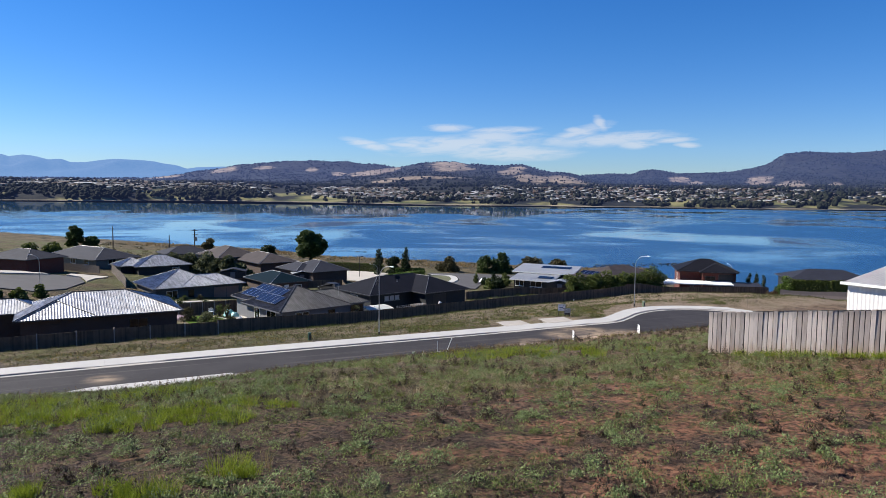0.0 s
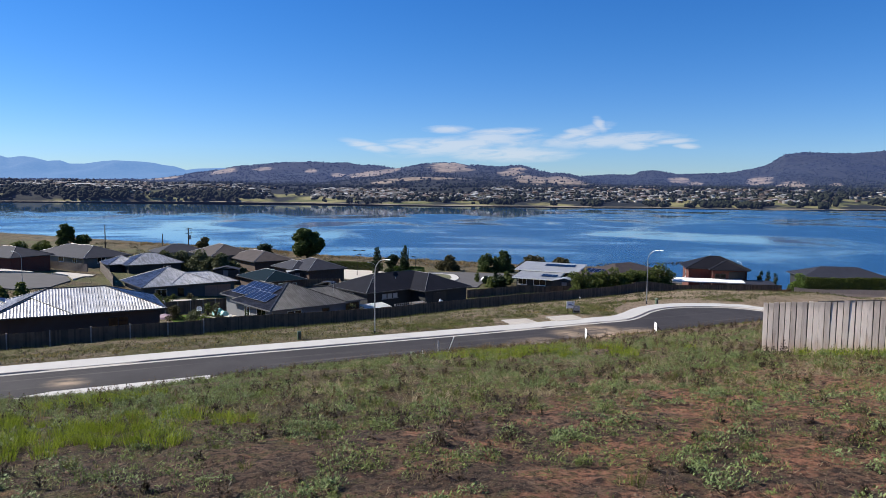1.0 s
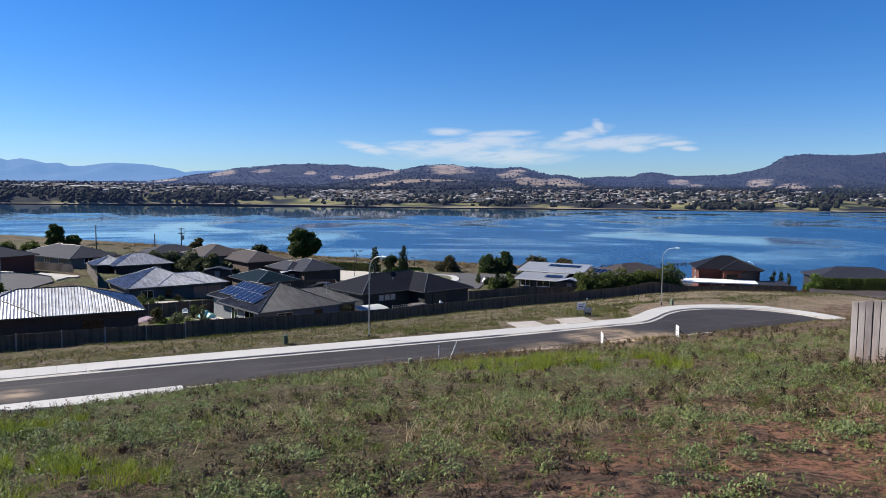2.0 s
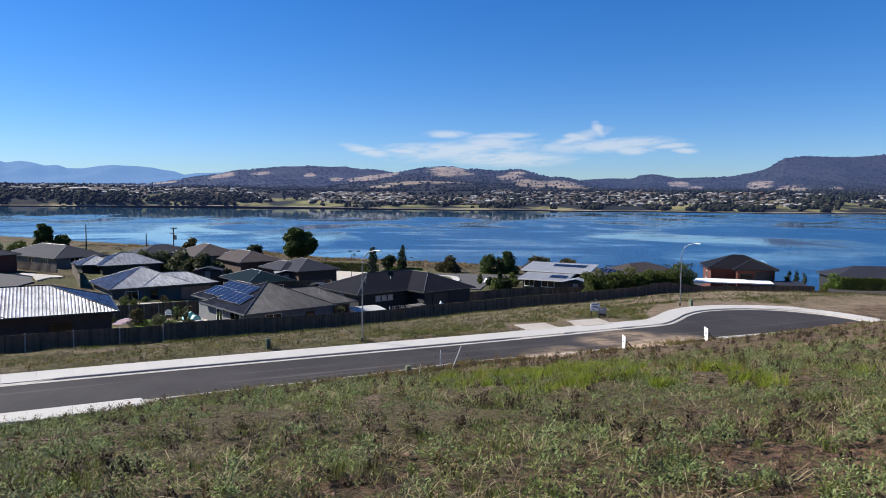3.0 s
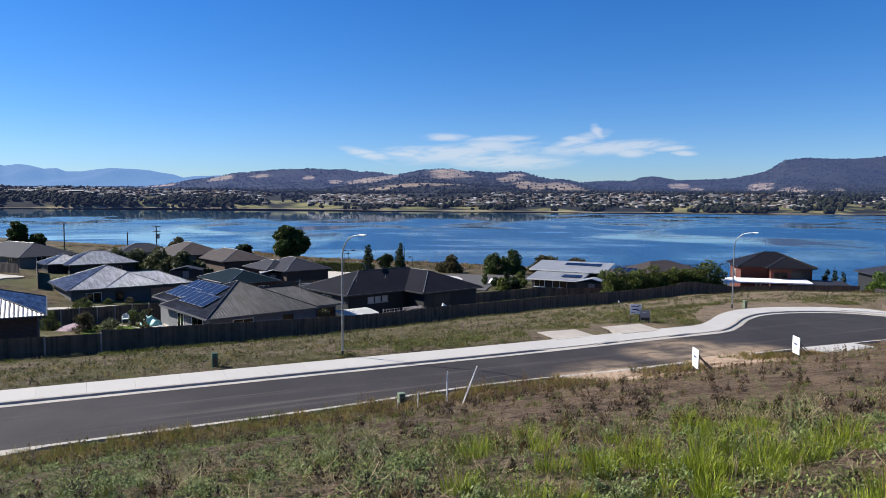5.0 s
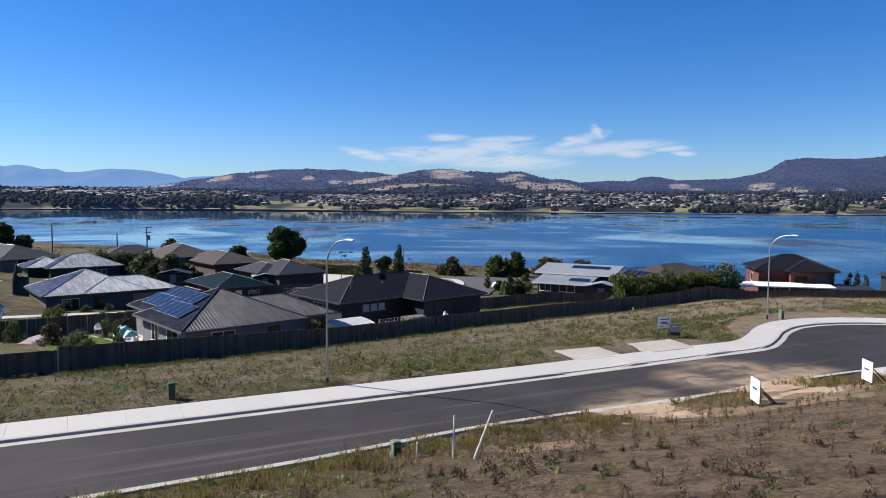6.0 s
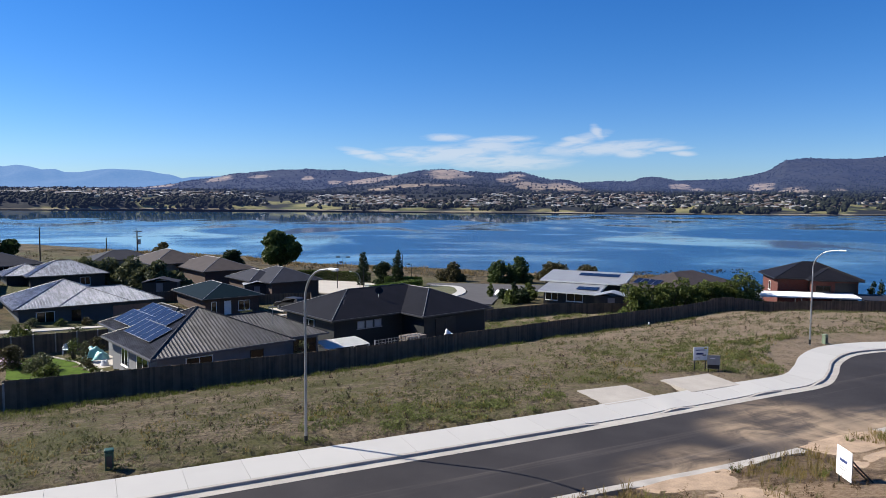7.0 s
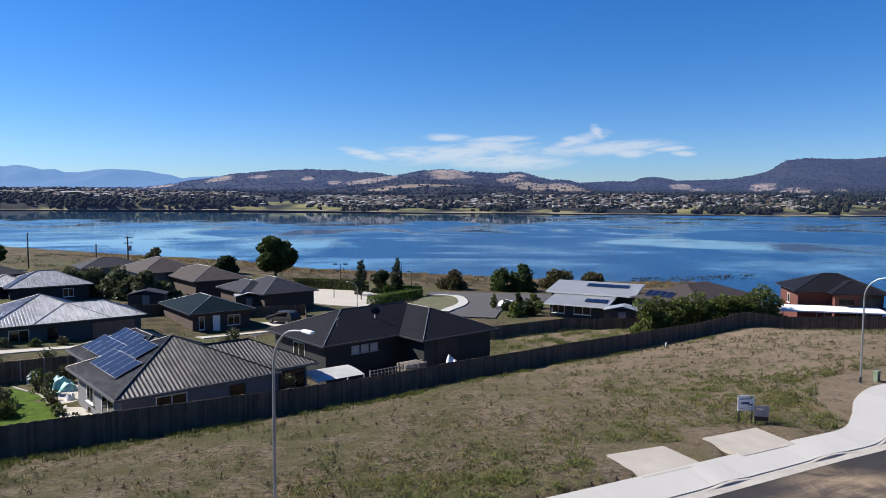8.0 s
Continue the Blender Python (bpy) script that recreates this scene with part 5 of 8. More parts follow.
def white_shed():
    """The tall ribbed steel shed past the near fence."""
    base = empty("steel_shed", pose(21.45, 36.4, lz(20.9, 36), 0, 0, -57), "white ribbed steel shed behind the paling fence", "shed")
    g = base.location.z
    bm = bmesh.new()
    e = 18.45 - g
    for (p0, p1) in (((0, 0), (9, 0)), ((0, 14), (0, 0)), ((9, 0), (9, 14)), ((9, 14), (0, 14))):
        a, b = Vector((*p0, 0)), Vector((*p1, 0))
        d = (b - a).normalized()
        n_ = Vector((d.y, -d.x, 0))
        prev = None
        k = 0
        s = 0.0
        while s <= (b - a).length + 0.001:
            ph = k % 4
            q = a + d * s + n_ * (0.012 if ph in (1, 2) else 0.0)
            va, vb = bm.verts.new((q.x, q.y, -0.5)), bm.verts.new((q.x, q.y, e))
            if prev:
                bm.faces.new((prev[0], va, vb, prev[1]))
            prev = (va, vb)
            s += 0.05
            k += 1
    part("wall", bm, M_SHED, base)
    for y0, z0, y1, z1 in ((-0.2, e, 7.0, e + 0.95), (14.2, e, 7.0, e + 0.95)):
        bm = bmesh.new()
        prev = None
        for k in range(189):
            x, lift_ = -0.2 + k * 0.05, 0.028 if k % 4 in (1, 2) else 0.0
            row = [bm.verts.new((x, y0, z0 + lift_)), bm.verts.new((x, y1, z1 + lift_))]
            if prev:
                bm.faces.new((prev[0], row[0], row[1], prev[1]))
            prev = row
        bmesh.ops.solidify(bm, geom=bm.faces[:], thickness=0.02)
        part("roof", bm, M_SHED, base)
    bm = bmesh.new()
    block(bm, -0.25, 9.25, -0.34, -0.2, e - 0.1, e + 0.03)
    part("gutter", bm, M_WHITE, base)
    bm = bmesh.new()
    for x in (0.0, 9.0):
        v = [bm.verts.new(p) for p in ((x, 0, e), (x, 14, e), (x, 7, e + 0.92))]
        bm.faces.new(v)
    part("gable", bm, M_SHED, base)


white_shed()


def carport():
    base = empty("carport", pose(40.2, 124.6, lz(40, 124.6), 0, 0, -12), "long low carport with a flat white roof", "carport")
    g = base.location.z
    e = 7.0 - g
    bm = bmesh.new()
    block(bm, 0, 11.8, 0, 3.4, e - 0.18, e, Matrix.Rotation(radians(4), 4, "X"), bevel=0.02)
    part("roof", bm, M_WHITE, base)
    bm = bmesh.new()
    block(bm, 11.85, 16.6, -0.4, 3.6, e - 0.30, e - 0.12, Matrix.Rotation(radians(4), 4, "X"), bevel=0.02)
    part("roof", bm, M_GREYROOF, base, "dark grey lower roof bay")
    for x in (0.4, 5, 9.5, 14.1):
        for y in (0.3, 3.0):
            bm = bmesh.new()
            block(bm, x - 0.05, x + 0.05, y - 0.05, y + 0.05, -0.3, e - 0.16 + y * 0.07)
            part("post", bm, M_GALV, base)


carport()

# ---------------------------------------------------------------- plants


def fast_mesh(name, verts, quads, tris, material, parent=None, smooth=False):
    """A mesh from number arrays."""
    me = bpy.data.meshes.new(name)
    nq, nt = len(quads), len(tris)
    me.vertices.add(len(verts))
    me.vertices.foreach_set("co", np.asarray(verts, np.float32).ravel())
    loops = np.concatenate([np.asarray(quads, np.int32).ravel(), np.asarray(tris, np.int32).ravel()])
    me.loops.add(len(loops))
    me.loops.foreach_set("vertex_index", loops)
    me.polygons.add(nq + nt)
    me.polygons.foreach_set("loop_start", np.concatenate([np.arange(nq) * 4, nq * 4 + np.arange(nt) * 3]).astype(np.int32))
    me.polygons.foreach_set("loop_total", np.concatenate([np.full(nq, 4), np.full(nt, 3)]).astype(np.int32))
    me.update(calc_edges=True)
    me.validate()
    me.materials.append(material)
    if smooth:
        me.polygons.foreach_set("use_smooth", [True] * (nq + nt))
    ob = new(name, me)
    if parent is not None:
        ob.parent = parent
    return ob


def patchy(x, y, size, seed):
    """Smooth uneven values about 0 to 1."""
    rng = np.random.default_rng(seed)
    out = np.zeros_like(x)
    for k in range(14):
        a, f = rng.uniform(0, 2 * math.pi), rng.uniform(0.5, 2.2) / size
        out += np.sin((x * math.cos(a) + y * math.sin(a)) * f * 2 * math.pi + rng.uniform(0, 7))
    return 0.5 + out / 8.0


def blades(name, x, y, each, high, wide, spread, lean, material, label, category, seed, droop=0.5):
    """Clumps of bent blades at x, y. each: blades a clump."""
    rng = np.random.default_rng(seed)
    n = len(x)
    size = rng.uniform(0.6, 1.25, n)
    X, Y, S = np.repeat(x, each), np.repeat(y, each), np.repeat(size, each)
    m = len(X)
    az = rng.uniform(0, 2 * math.pi, m)
    r = spread * S * np.sqrt(rng.uniform(0, 1, m))
    bx, by = X + r * np.cos(az), Y + r * np.sin(az)
    bz = land(bx, by) - 0.02
    h = high * S * rng.uniform(0.55, 1.2, m)
    out = az + rng.normal(0, 0.6, m)
    ln = lean * rng.uniform(0.2, 1.3, m)
    w = wide * rng.uniform(0.7, 1.3, m)
    turn = rng.uniform(0, 2 * math.pi, m)
    sx, sy = np.cos(turn) * w, np.sin(turn) * w
    mx, my, mz = bx + np.cos(out) * h * ln * 0.4, by + np.sin(out) * h * ln * 0.4, bz + h * 0.6
    tx, ty, tz = bx + np.cos(out) * h * ln, by + np.sin(out) * h * ln, bz + h * (1 - droop * 0.3 * ln)
    V = np.empty((m, 5, 3))
    V[:, 0] = np.stack([bx - sx, by - sy, bz], 1)
    V[:, 1] = np.stack([bx + sx, by + sy, bz], 1)
    V[:, 2] = np.stack([mx + sx * 0.8, my + sy * 0.8, mz], 1)
    V[:, 3] = np.stack([mx - sx * 0.8, my - sy * 0.8, mz], 1)
    V[:, 4] = np.stack([tx, ty, tz], 1)
    i = np.arange(m)[:, None] * 5
    ob = fast_mesh(name, V.reshape(-1, 3), i + np.array([[0, 1, 2, 3]]), i + np.array([[3, 2, 4]]), material)
    return tagged(ob, label, category, kind="stuff")


def scatter(n, box, seed, keep):
    rng = np.random.default_rng(seed)
    x, y = rng.uniform(box[0], box[1], n), rng.uniform(box[2], box[3], n)
    v = -0.515 * x + 0.857 * y
    k = keep(x, y, v) > rng.uniform(0, 1, n)
    return x[k], y[k]


UPPER = (-30, 32, 4, 62)


def off_drives(x, y):
    """Nothing grows on the aprons or the sandy tracks."""
    ok = np.ones_like(x)
    for cx, cy, r in ((-18, 43.6, 3.2), (-15, 45.2, 1.6), (-20.5, 42.2, 1.6), (7.0, 56.6, 1.8), (14.0, 58.6, 2.0), (22.2, 64.2, 2.0)):
        ok *= np.hypot(x - cx, y - cy) > r
    return ok


def above_kerb(x, y, v, edge=45.75):
    return (v + 46.3 - np.interp(x, _kx, _kv) < edge) * off_drives(x, y)


# (x, y, reach, thickness) of the long-grass patches
TUSSOCKS = ((-11.0, 16.8, 1.2, 0.9), (-9.4, 17.9, 1.4, 0.9), (-12.4, 18.6, 1.5, 0.8), (-7.3, 16.7, 0.9, 1.0), (-6.6, 17.5, 0.9, 1.0), (-5.2, 16.6, 0.5, 0.9), (-4.8, 18.6, 0.9, 1.0), (-6.2, 19.6, 0.9, 0.5), (-3.6, 12.3, 0.42, 1.0), (-5.3, 11.3, 0.45, 1.0), (-4.7, 10.9, 0.3, 1.0), (-6.9, 11.3, 0.4, 0.8), (-9.6, 23.6, 1.4, 0.5), (-13.0, 21.5, 1.6, 0.5),
            (1.5, 32.2, 1.3, 0.9), (2.6, 30.2, 0.9, 1.0), (3.6, 31.6, 1.1, 0.9), (2.6, 34.0, 1.5, 0.9), (4.2, 34.6, 1.7, 0.9), (4.4, 37.2, 1.2, 0.6), (1.0, 36.0, 1.2, 0.6), (6.4, 29.6, 0.7, 0.6), (8.3, 29.6, 0.8, 0.5), (6.4, 32.0, 0.9, 0.5), (4.9, 29.2, 0.5, 0.9))


def tussock_ground(x, y):
    k = np.zeros_like(x)
    for cx, cy, r, d in TUSSOCKS:
        k = np.maximum(k, d * np.exp(-(((x - cx) ** 2 + (y - cy) ** 2) / (r * r)) ** 1.5))
    return k


def mats(name, x, y, each, reach, leaf, high, material, label, seed):
    """Cushions of small leaves, low at the rim and fuller in the middle."""
    rng = np.random.default_rng(seed)
    n = len(x)
    size = np.repeat(rng.uniform(0.45, 1.3, n), each)
    X, Y = np.repeat(x, each), np.repeat(y, each)
    m = len(X)
    a = rng.uniform(0, 2 * math.pi, m)
    q = np.sqrt(rng.uniform(0, 1, m))
    stretch = np.repeat(rng.uniform(0.6, 1.6, n), each)
    X = X + np.cos(a) * q * reach * size * stretch
    Y = Y + np.sin(a) * q * reach * size / stretch
    Z = land(X, Y) + high * size * (1 - q ** 2) * rng.uniform(0.1, 1.0, m) + 0.005
    az, el = rng.uniform(0, 2 * math.pi, m), rng.uniform(0.0, 1.2, m)
    L = leaf * rng.uniform(0.7, 2.0, m)
    w = L * rng.uniform(0.12, 0.26, m)
    dx, dy, dz = np.cos(az) * np.cos(el) * L, np.sin(az) * np.cos(el) * L, np.sin(el) * L
    wx, wy = -np.sin(az) * w, np.cos(az) * w
    V = np.empty((m, 4, 3))
    V[:, 0] = np.stack([X, Y, Z], 1)
    V[:, 1] = np.stack([X + dx * 0.5 + wx, Y + dy * 0.5 + wy, Z + dz * 0.6], 1)
    V[:, 2] = np.stack([X + dx, Y + dy, Z + dz], 1)
    V[:, 3] = np.stack([X + dx * 0.5 - wx, Y + dy * 0.5 - wy, Z + dz * 0.6], 1)
    i = np.arange(m)[:, None] * 4
    ob = fast_mesh(name, V.reshape(-1, 3), i + np.array([[0, 1, 2, 3]]), np.zeros((0, 3), int), material)
    return tagged(ob, label, "weeds", kind="stuff")


def plant_upper_lot():
    near = (-18, 18, 8, 46)

    def cover(x, y, v):
        green = np.clip(patchy(x, y, 6, 1) * 1.0 + patchy(x, y, 1.3, 61) * 1.1 - 0.62 + 0.30 * np.clip((y - 15) / 9, 0, 1) - 0.022 * np.clip(x, -12, 12), 0.02, 1) * (1 - 0.8 * np.clip((v - 36) / 4, 0, 1) * (x > -4))
        return above_kerb(x, y, v) * green * (np.abs(x) < 0.66 * y + 0.6) * (1 - 0.88 * np.clip((y - 37) / 4, 0, 1) * (x > -3))
    x, y = scatter(17000, near, 11, cover)
    mats("low_weeds", x, y, 42, 0.16, 0.032, 0.19, M_WEED, "low grey-green weed cushions on red soil", 21)
    x, y = scatter(1900, (-15, 19, 8.5, 40), 56, lambda x, y, v: above_kerb(x, y, v) * np.clip(patchy(x, y, 4, 57) * 1.7 - 0.35, 0.12, 1) * (np.abs(x) < 0.66 * y + 0.6) * (1 - 0.85 * np.clip((y - 33) / 5, 0, 1) * (x > -2)))
    mats("weed_clumps", x, y, 230, 0.27, 0.036, 0.26, M_CLUMP, "rounded grey-green weed clumps on dark soil", 58)
    x, y = scatter(6500, near, 17, lambda x, y, v: cover(x, y, v) * np.clip(patchy(x, y, 3, 14) * 1.5 - 0.3, 0, 1) * 0.6)
    mats("leafy_weeds", x, y, 120, 0.19, 0.032, 0.34, M_DARKWEED, "taller dark green weeds among low cushions", 28)
    x, y = scatter(6000, UPPER, 10, lambda x, y, v: cover(x, y, v) * ((np.abs(x) > 17) | (y > 44)))
    mats("low_weeds", x, y, 18, 0.32, 0.08, 0.10, M_WEED, "low green weed cushions at the lot's edges", 20)
    x, y = scatter(15000, UPPER, 12, lambda x, y, v: above_kerb(x, y, v) * (np.abs(x) < 0.66 * y + 0.6) * np.clip(patchy(x, y, 2.5, 2) * 1.6 - 0.5, 0.04, 1))
    blades("short_grass", x, y, 9, 0.12, 0.005, 0.12, 0.9, M_SHORT, "short patchy green and straw grass over the lot", "grass", 22)
    x, y = scatter(60000, UPPER, 13, lambda x, y, v: above_kerb(x, y, v) * tussock_ground(x, y) * np.clip(patchy(x, y, 0.9, 12) * 3.2 - np.where(y < 26, 0.9, 1.35), 0, 1) * np.where(y < 26, 0.9, 0.6))
    blades("tussock_grass", x, y, 140, 0.30, 0.0036, 0.20, 0.55, M_GRASS, "bright green tussocks of long grass", "grass", 23)
    x, y = scatter(24000, UPPER, 34, lambda x, y, v: above_kerb(x, y, v) * tussock_ground(x, y) * np.clip(patchy(x, y, 1.1, 12) * 2.2 - 0.65, 0, 1) * 0.6)
    blades("seed_heads", x, y, 9, 0.46, 0.004, 0.14, 0.3, M_VERGE, "yellowed seed stems standing out of green tussocks", "grass", 35)
    # stubby dark plants, each with its own shadow; many added to imitate small shadows
    x, y = scatter(2600, (-16, 18, 9, 48), 71, lambda x, y, v: above_kerb(x, y, v) * (np.abs(x) < 0.66 * y + 0.6) * np.clip(patchy(x, y, 4, 72) * 1.6 - 0.35, 0.08, 1))
    mats("dark_stubs", x, y, 110, 0.10, 0.042, 0.34, M_STUBBLE, "stubby dark brown dead weeds on the slope", 73)
    # tufts that stand up out of the cushions
    x, y = scatter(15000, UPPER, 18, lambda x, y, v: above_kerb(x, y, v) * np.clip(patchy(x, y, 3, 16) * 1.5 - 0.40, 0.04, 1) * np.clip((y - 12) / 12, 0.05, 1) * np.where(x > 0, 0.6, 1.0) * (1 - 0.7 * np.clip((y - 38) / 4, 0, 1) * (x > -3)))
    blades("weed_tufts", x, y, 30, 0.20, 0.0045, 0.10, 0.65, M_TUFT, "olive tufts of upright weeds on the slope", "weeds", 29)
    x, y = scatter(30000, UPPER, 14, lambda x, y, v: above_kerb(x, y, v) * np.clip(0.05 * np.clip((y - 12) / 10, 0, 1) + 0.5 * np.exp(-((v - 43) / 3.2) ** 2) * np.clip(patchy(x, y, 2.5, 4) * 1.6 - 0.4, 0, 1), 0, 1))
    mats("brown_stalks", x, y, 60, 0.06, 0.042, 0.46, M_DOCK, "rust-brown dried dock and weed stalks", 24)
    # tall docks among the long grass by the stakes
    x, y = scatter(900, (-4, 7, 46.5, 55), 81, lambda x, y, v: above_kerb(x, y, v, 45.9) * np.clip(np.exp(-((v + 46.3 - np.interp(x, _kx, _kv) - 44.6) / 0.9) ** 2) * patchy(x, y, 1.6, 82) - 0.35, 0, 1))
    mats("tall_docks", x, y, 170, 0.15, 0.042, 0.95, M_DOCK, "tall rust-brown docks gone to seed", 83)
    x, y = scatter(14000, (-24, 22, 30, 62), 84, lambda x, y, v: above_kerb(x, y, v, 45.95) * np.clip(1.3 * np.exp(-((v + 46.3 - np.interp(x, _kx, _kv) - 45.0) / 0.8) ** 2) * np.clip(patchy(x, y, 3, 85) * 1.6 - 0.25, 0.05, 1) * (x < 6.5), 0, 1))
    blades("kerb_grass", x, y, 34, 0.27, 0.0035, 0.14, 0.6, M_KERBGRASS, "fine green and yellow grass along the kerb", "grass", 86)
    x, y = scatter(60000, UPPER, 15, lambda x, y, v: above_kerb(x, y, v, 45.95) * np.clip(np.exp(-((v - 0.3 + 46.3 - np.interp(x, _kx, _kv) - 44.6) / 1.2) ** 2) * 1.5 * np.clip(patchy(x, y, 3, 8) * 1.4 - 0.1, 0.12, 1), 0, 1))
    blades("verge_grass", x, y, 14, 0.34, 0.006, 0.12, 0.5, M_VERGE, "yellow-brown long grass along the kerb", "grass", 25)
    x, y = scatter(9000, UPPER, 19, lambda x, y, v: above_kerb(x, y, v, 45.9) * np.clip(np.exp(-((v + 46.3 - np.interp(x, _kx, _kv) - 44.9) / 1.1) ** 2) * np.clip(patchy(x, y, 3, 18) * 1.9 - 0.5, 0, 1), 0, 1))
    blades("verge_weeds", x, y, 40, 0.36, 0.005, 0.14, 0.55, M_TUFT, "green upright weeds along the kerb", "weeds", 30)
    x, y = scatter(15000, UPPER, 16, lambda x, y, v: above_kerb(x, y, v) * (np.abs(x) < 0.66 * y + 0.6) * np.clip(patchy(x, y, 6, 5), 0.1, 1))
    blades("dry_straw", x, y, 3, 0.12, 0.0036, 0.2, 2.2, M_STRAW, "pale dry stems lying on the soil", "straw", 26, droop=1.4)
    x, y = scatter(3200, (-5, 20, 20, 40), 45, lambda x, y, v: above_kerb(x, y, v) * np.clip(patchy(x, y, 2.5, 46) * 2.0 - 0.8, 0, 1))
    blades("dead_stems", x, y, 10, 0.25, 0.0055, 0.20, 2.2, M_STRAW, "bleached dead stems lying in tangles", "straw", 47, droop=1.3)
    # long grass against the near fence
    rng = np.random.default_rng(8)
    s = rng.uniform(0.8, 14, 150)
    blades("fence_grass", 10.85 + 0.857 * s, 27.45 - 0.515 * s, 34, 0.26, 0.0045, 0.2, 0.5, M_GRASS, "green grass tufts at the paling fence", "grass", 27)


def clods():
    """Lumps of dry earth lying about on the slope."""
    rng = np.random.default_rng(51)
    x, y = scatter(9000, (-12, 16, 8, 30), 52, lambda x, y, v: np.clip(patchy(x, y, 3, 53) * 1.6 - 0.5, 0.05, 1) * (np.abs(x) < 0.66 * y + 0.6))
    x2, y2 = scatter(5000, (0, 16, 38, 54), 54, lambda x, y, v: above_kerb(x, y, v) * np.clip(patchy(x, y, 3, 55) * 1.6 - 0.5, 0.05, 1))
    x, y = np.concatenate([x, x2]), np.concatenate([y, y2])
    n = len(x)
    box = np.array([(1, 0, 0), (0, 1, 0), (-1, 0, 0), (0, -1, 0), (0, 0, 1), (0.5, 0.5, 0.75), (-0.5, -0.5, 0.7)], float)
    tri = np.array([(0, 1, 5), (1, 4, 5), (4, 0, 5), (1, 2, 4), (2, 3, 6), (3, 4, 6), (4, 2, 6), (3, 0, 4)])
    s = rng.uniform(0.012, 0.04, n) * np.where(rng.uniform(0, 1, n) < 0.06, 1.8, 1)
    a = rng.uniform(0, 2 * math.pi, n)
    P = box[None] * rng.uniform(0.6, 1.3, (n, 7, 1)) * s[:, None, None]
    X = P[:, :, 0] * np.cos(a)[:, None] - P[:, :, 1] * np.sin(a)[:, None] + x[:, None]
    Y = P[:, :, 0] * np.sin(a)[:, None] + P[:, :, 1] * np.cos(a)[:, None] + y[:, None]
    V = np.stack([X, Y, P[:, :, 2] * 0.8 + land(x, y)[:, None] - 0.005], 2).reshape(-1, 3)
    T = (np.arange(n)[:, None, None] * 7 + tri[None]).reshape(-1, 3)
    ob = fast_mesh("earth_clods", V, np.zeros((0, 4), int), T, M_CLOD)
    tagged(ob, "small dry brown clods of earth on the slope", "clods", kind="stuff")


def plant_lower_lot():
    box = (-45, 60, 40, 122)

    def lot(x, y, v):
        fence = np.interp(x, [-60, -29, -23.3, -10, 10, 31.7, 39, 56], [50.5, 68.4, 71.7, 82.5, 99.6, 118.7, 122.5, 119])
        return (v > np.interp(x, _fx, _fv) + 0.15) * (y < fence - 0.35) * (np.hypot(x - 28.5, y - 71.3) > 11.4) * (1 - (np.abs(x - 7) < 2.4) * (np.abs(y - 66.5) < 2.0)) * (1 - (np.abs(x - 11.5) < 2.4) * (np.abs(y - 68.8) < 2.0))
    x, y = scatter(30000, box, 31, lambda x, y, v: lot(x, y, v) * np.clip(patchy(x, y, 9, 6), 0.15, 1) * np.clip(1.4 - v / 90, 0.2, 1))
    blades("dry_grass", x, y, 8, 0.13, 0.010, 0.12, 0.9, M_DRYGRASS, "short dry brown grass on the vacant lot", "grass", 41)
    x, y = scatter(44000, box, 32, lambda x, y, v: lot(x, y, v) * np.clip(patchy(x, y, 8, 7) * 0.9 + patchy(x, y, 2.2, 62) * 0.9 - 0.75 + 0.8 * np.exp(-((v - 56.5) / 3.5) ** 2) + 0.7 * np.exp(-((x - 19) / 6) ** 2 - ((y - 77) / 4) ** 2), 0.03, 1))
    mats("low_weeds", x, y, 20, 0.24, 0.075, 0.22, M_OLIVEWEED, "low olive weeds between dry grass", 42)
    x, y = scatter(26000, (-6, 34, 58, 88), 39, lambda x, y, v: lot(x, y, v) * np.clip(patchy(x, y, 2.6, 63) * 1.5 - 0.35, 0.05, 1) * np.clip(np.exp(-((v - np.interp(x, _fx, _fv) - 1.6) / 2.6) ** 2) + np.exp(-((x - 17) / 7) ** 2 - ((y - 79) / 4.5) ** 2), 0, 1))
    mats("green_weeds", x, y, 34, 0.22, 0.06, 0.17, M_YARDWEED, "low green weeds beside the footpath and drives", 48)
    x, y = scatter(5000, box, 33, lambda x, y, v: lot(x, y, v) * 0.75 * np.clip(patchy(x, y, 6, 15), 0.1, 1))
    mats("dark_stalks", x, y, 40, 0.08, 0.065, 0.36, M_STUBBLE, "small dark brown weed stalks on the lot", 43)
    x, y = scatter(30000, box, 36, lambda x, y, v: lot(x, y, v) * np.clip(1.5 * np.exp(-((v - np.interp(x, _fx, _fv) - 4.5) / 2.8) ** 2), 0, 1) * np.clip(patchy(x, y, 4, 37) * 1.9 - 0.6, 0, 1) * (x < 24))
    blades("verge_grass", x, y, 10, 0.22, 0.010, 0.13, 0.6, M_VERGE, "yellow-brown taller grass behind the footpath", "grass", 38)
    # long grass under the fence
    rng = np.random.default_rng(7)
    t = rng.uniform(0, 1, 900)
    fx = np.interp(t, [0, 0.1, 0.35, 0.75, 1], [-29, -23.3, -10, 10, 31.7])
    fy = np.interp(fx, [-29, -23.3, -10, 10, 31.7], [68.4, 71.7, 82.5, 99.6, 118.7])
    d = rng.uniform(1.2, 3.0, 900)
    keep = patchy(fx, fy, 5, 9) > 0.45
    blades("fence_grass", (fx + 0.64 * d)[keep], (fy - 0.77 * d)[keep], 12, 0.30, 0.010, 0.16, 0.5, M_TUFT, "longer green grass along the fence foot", "grass", 44)


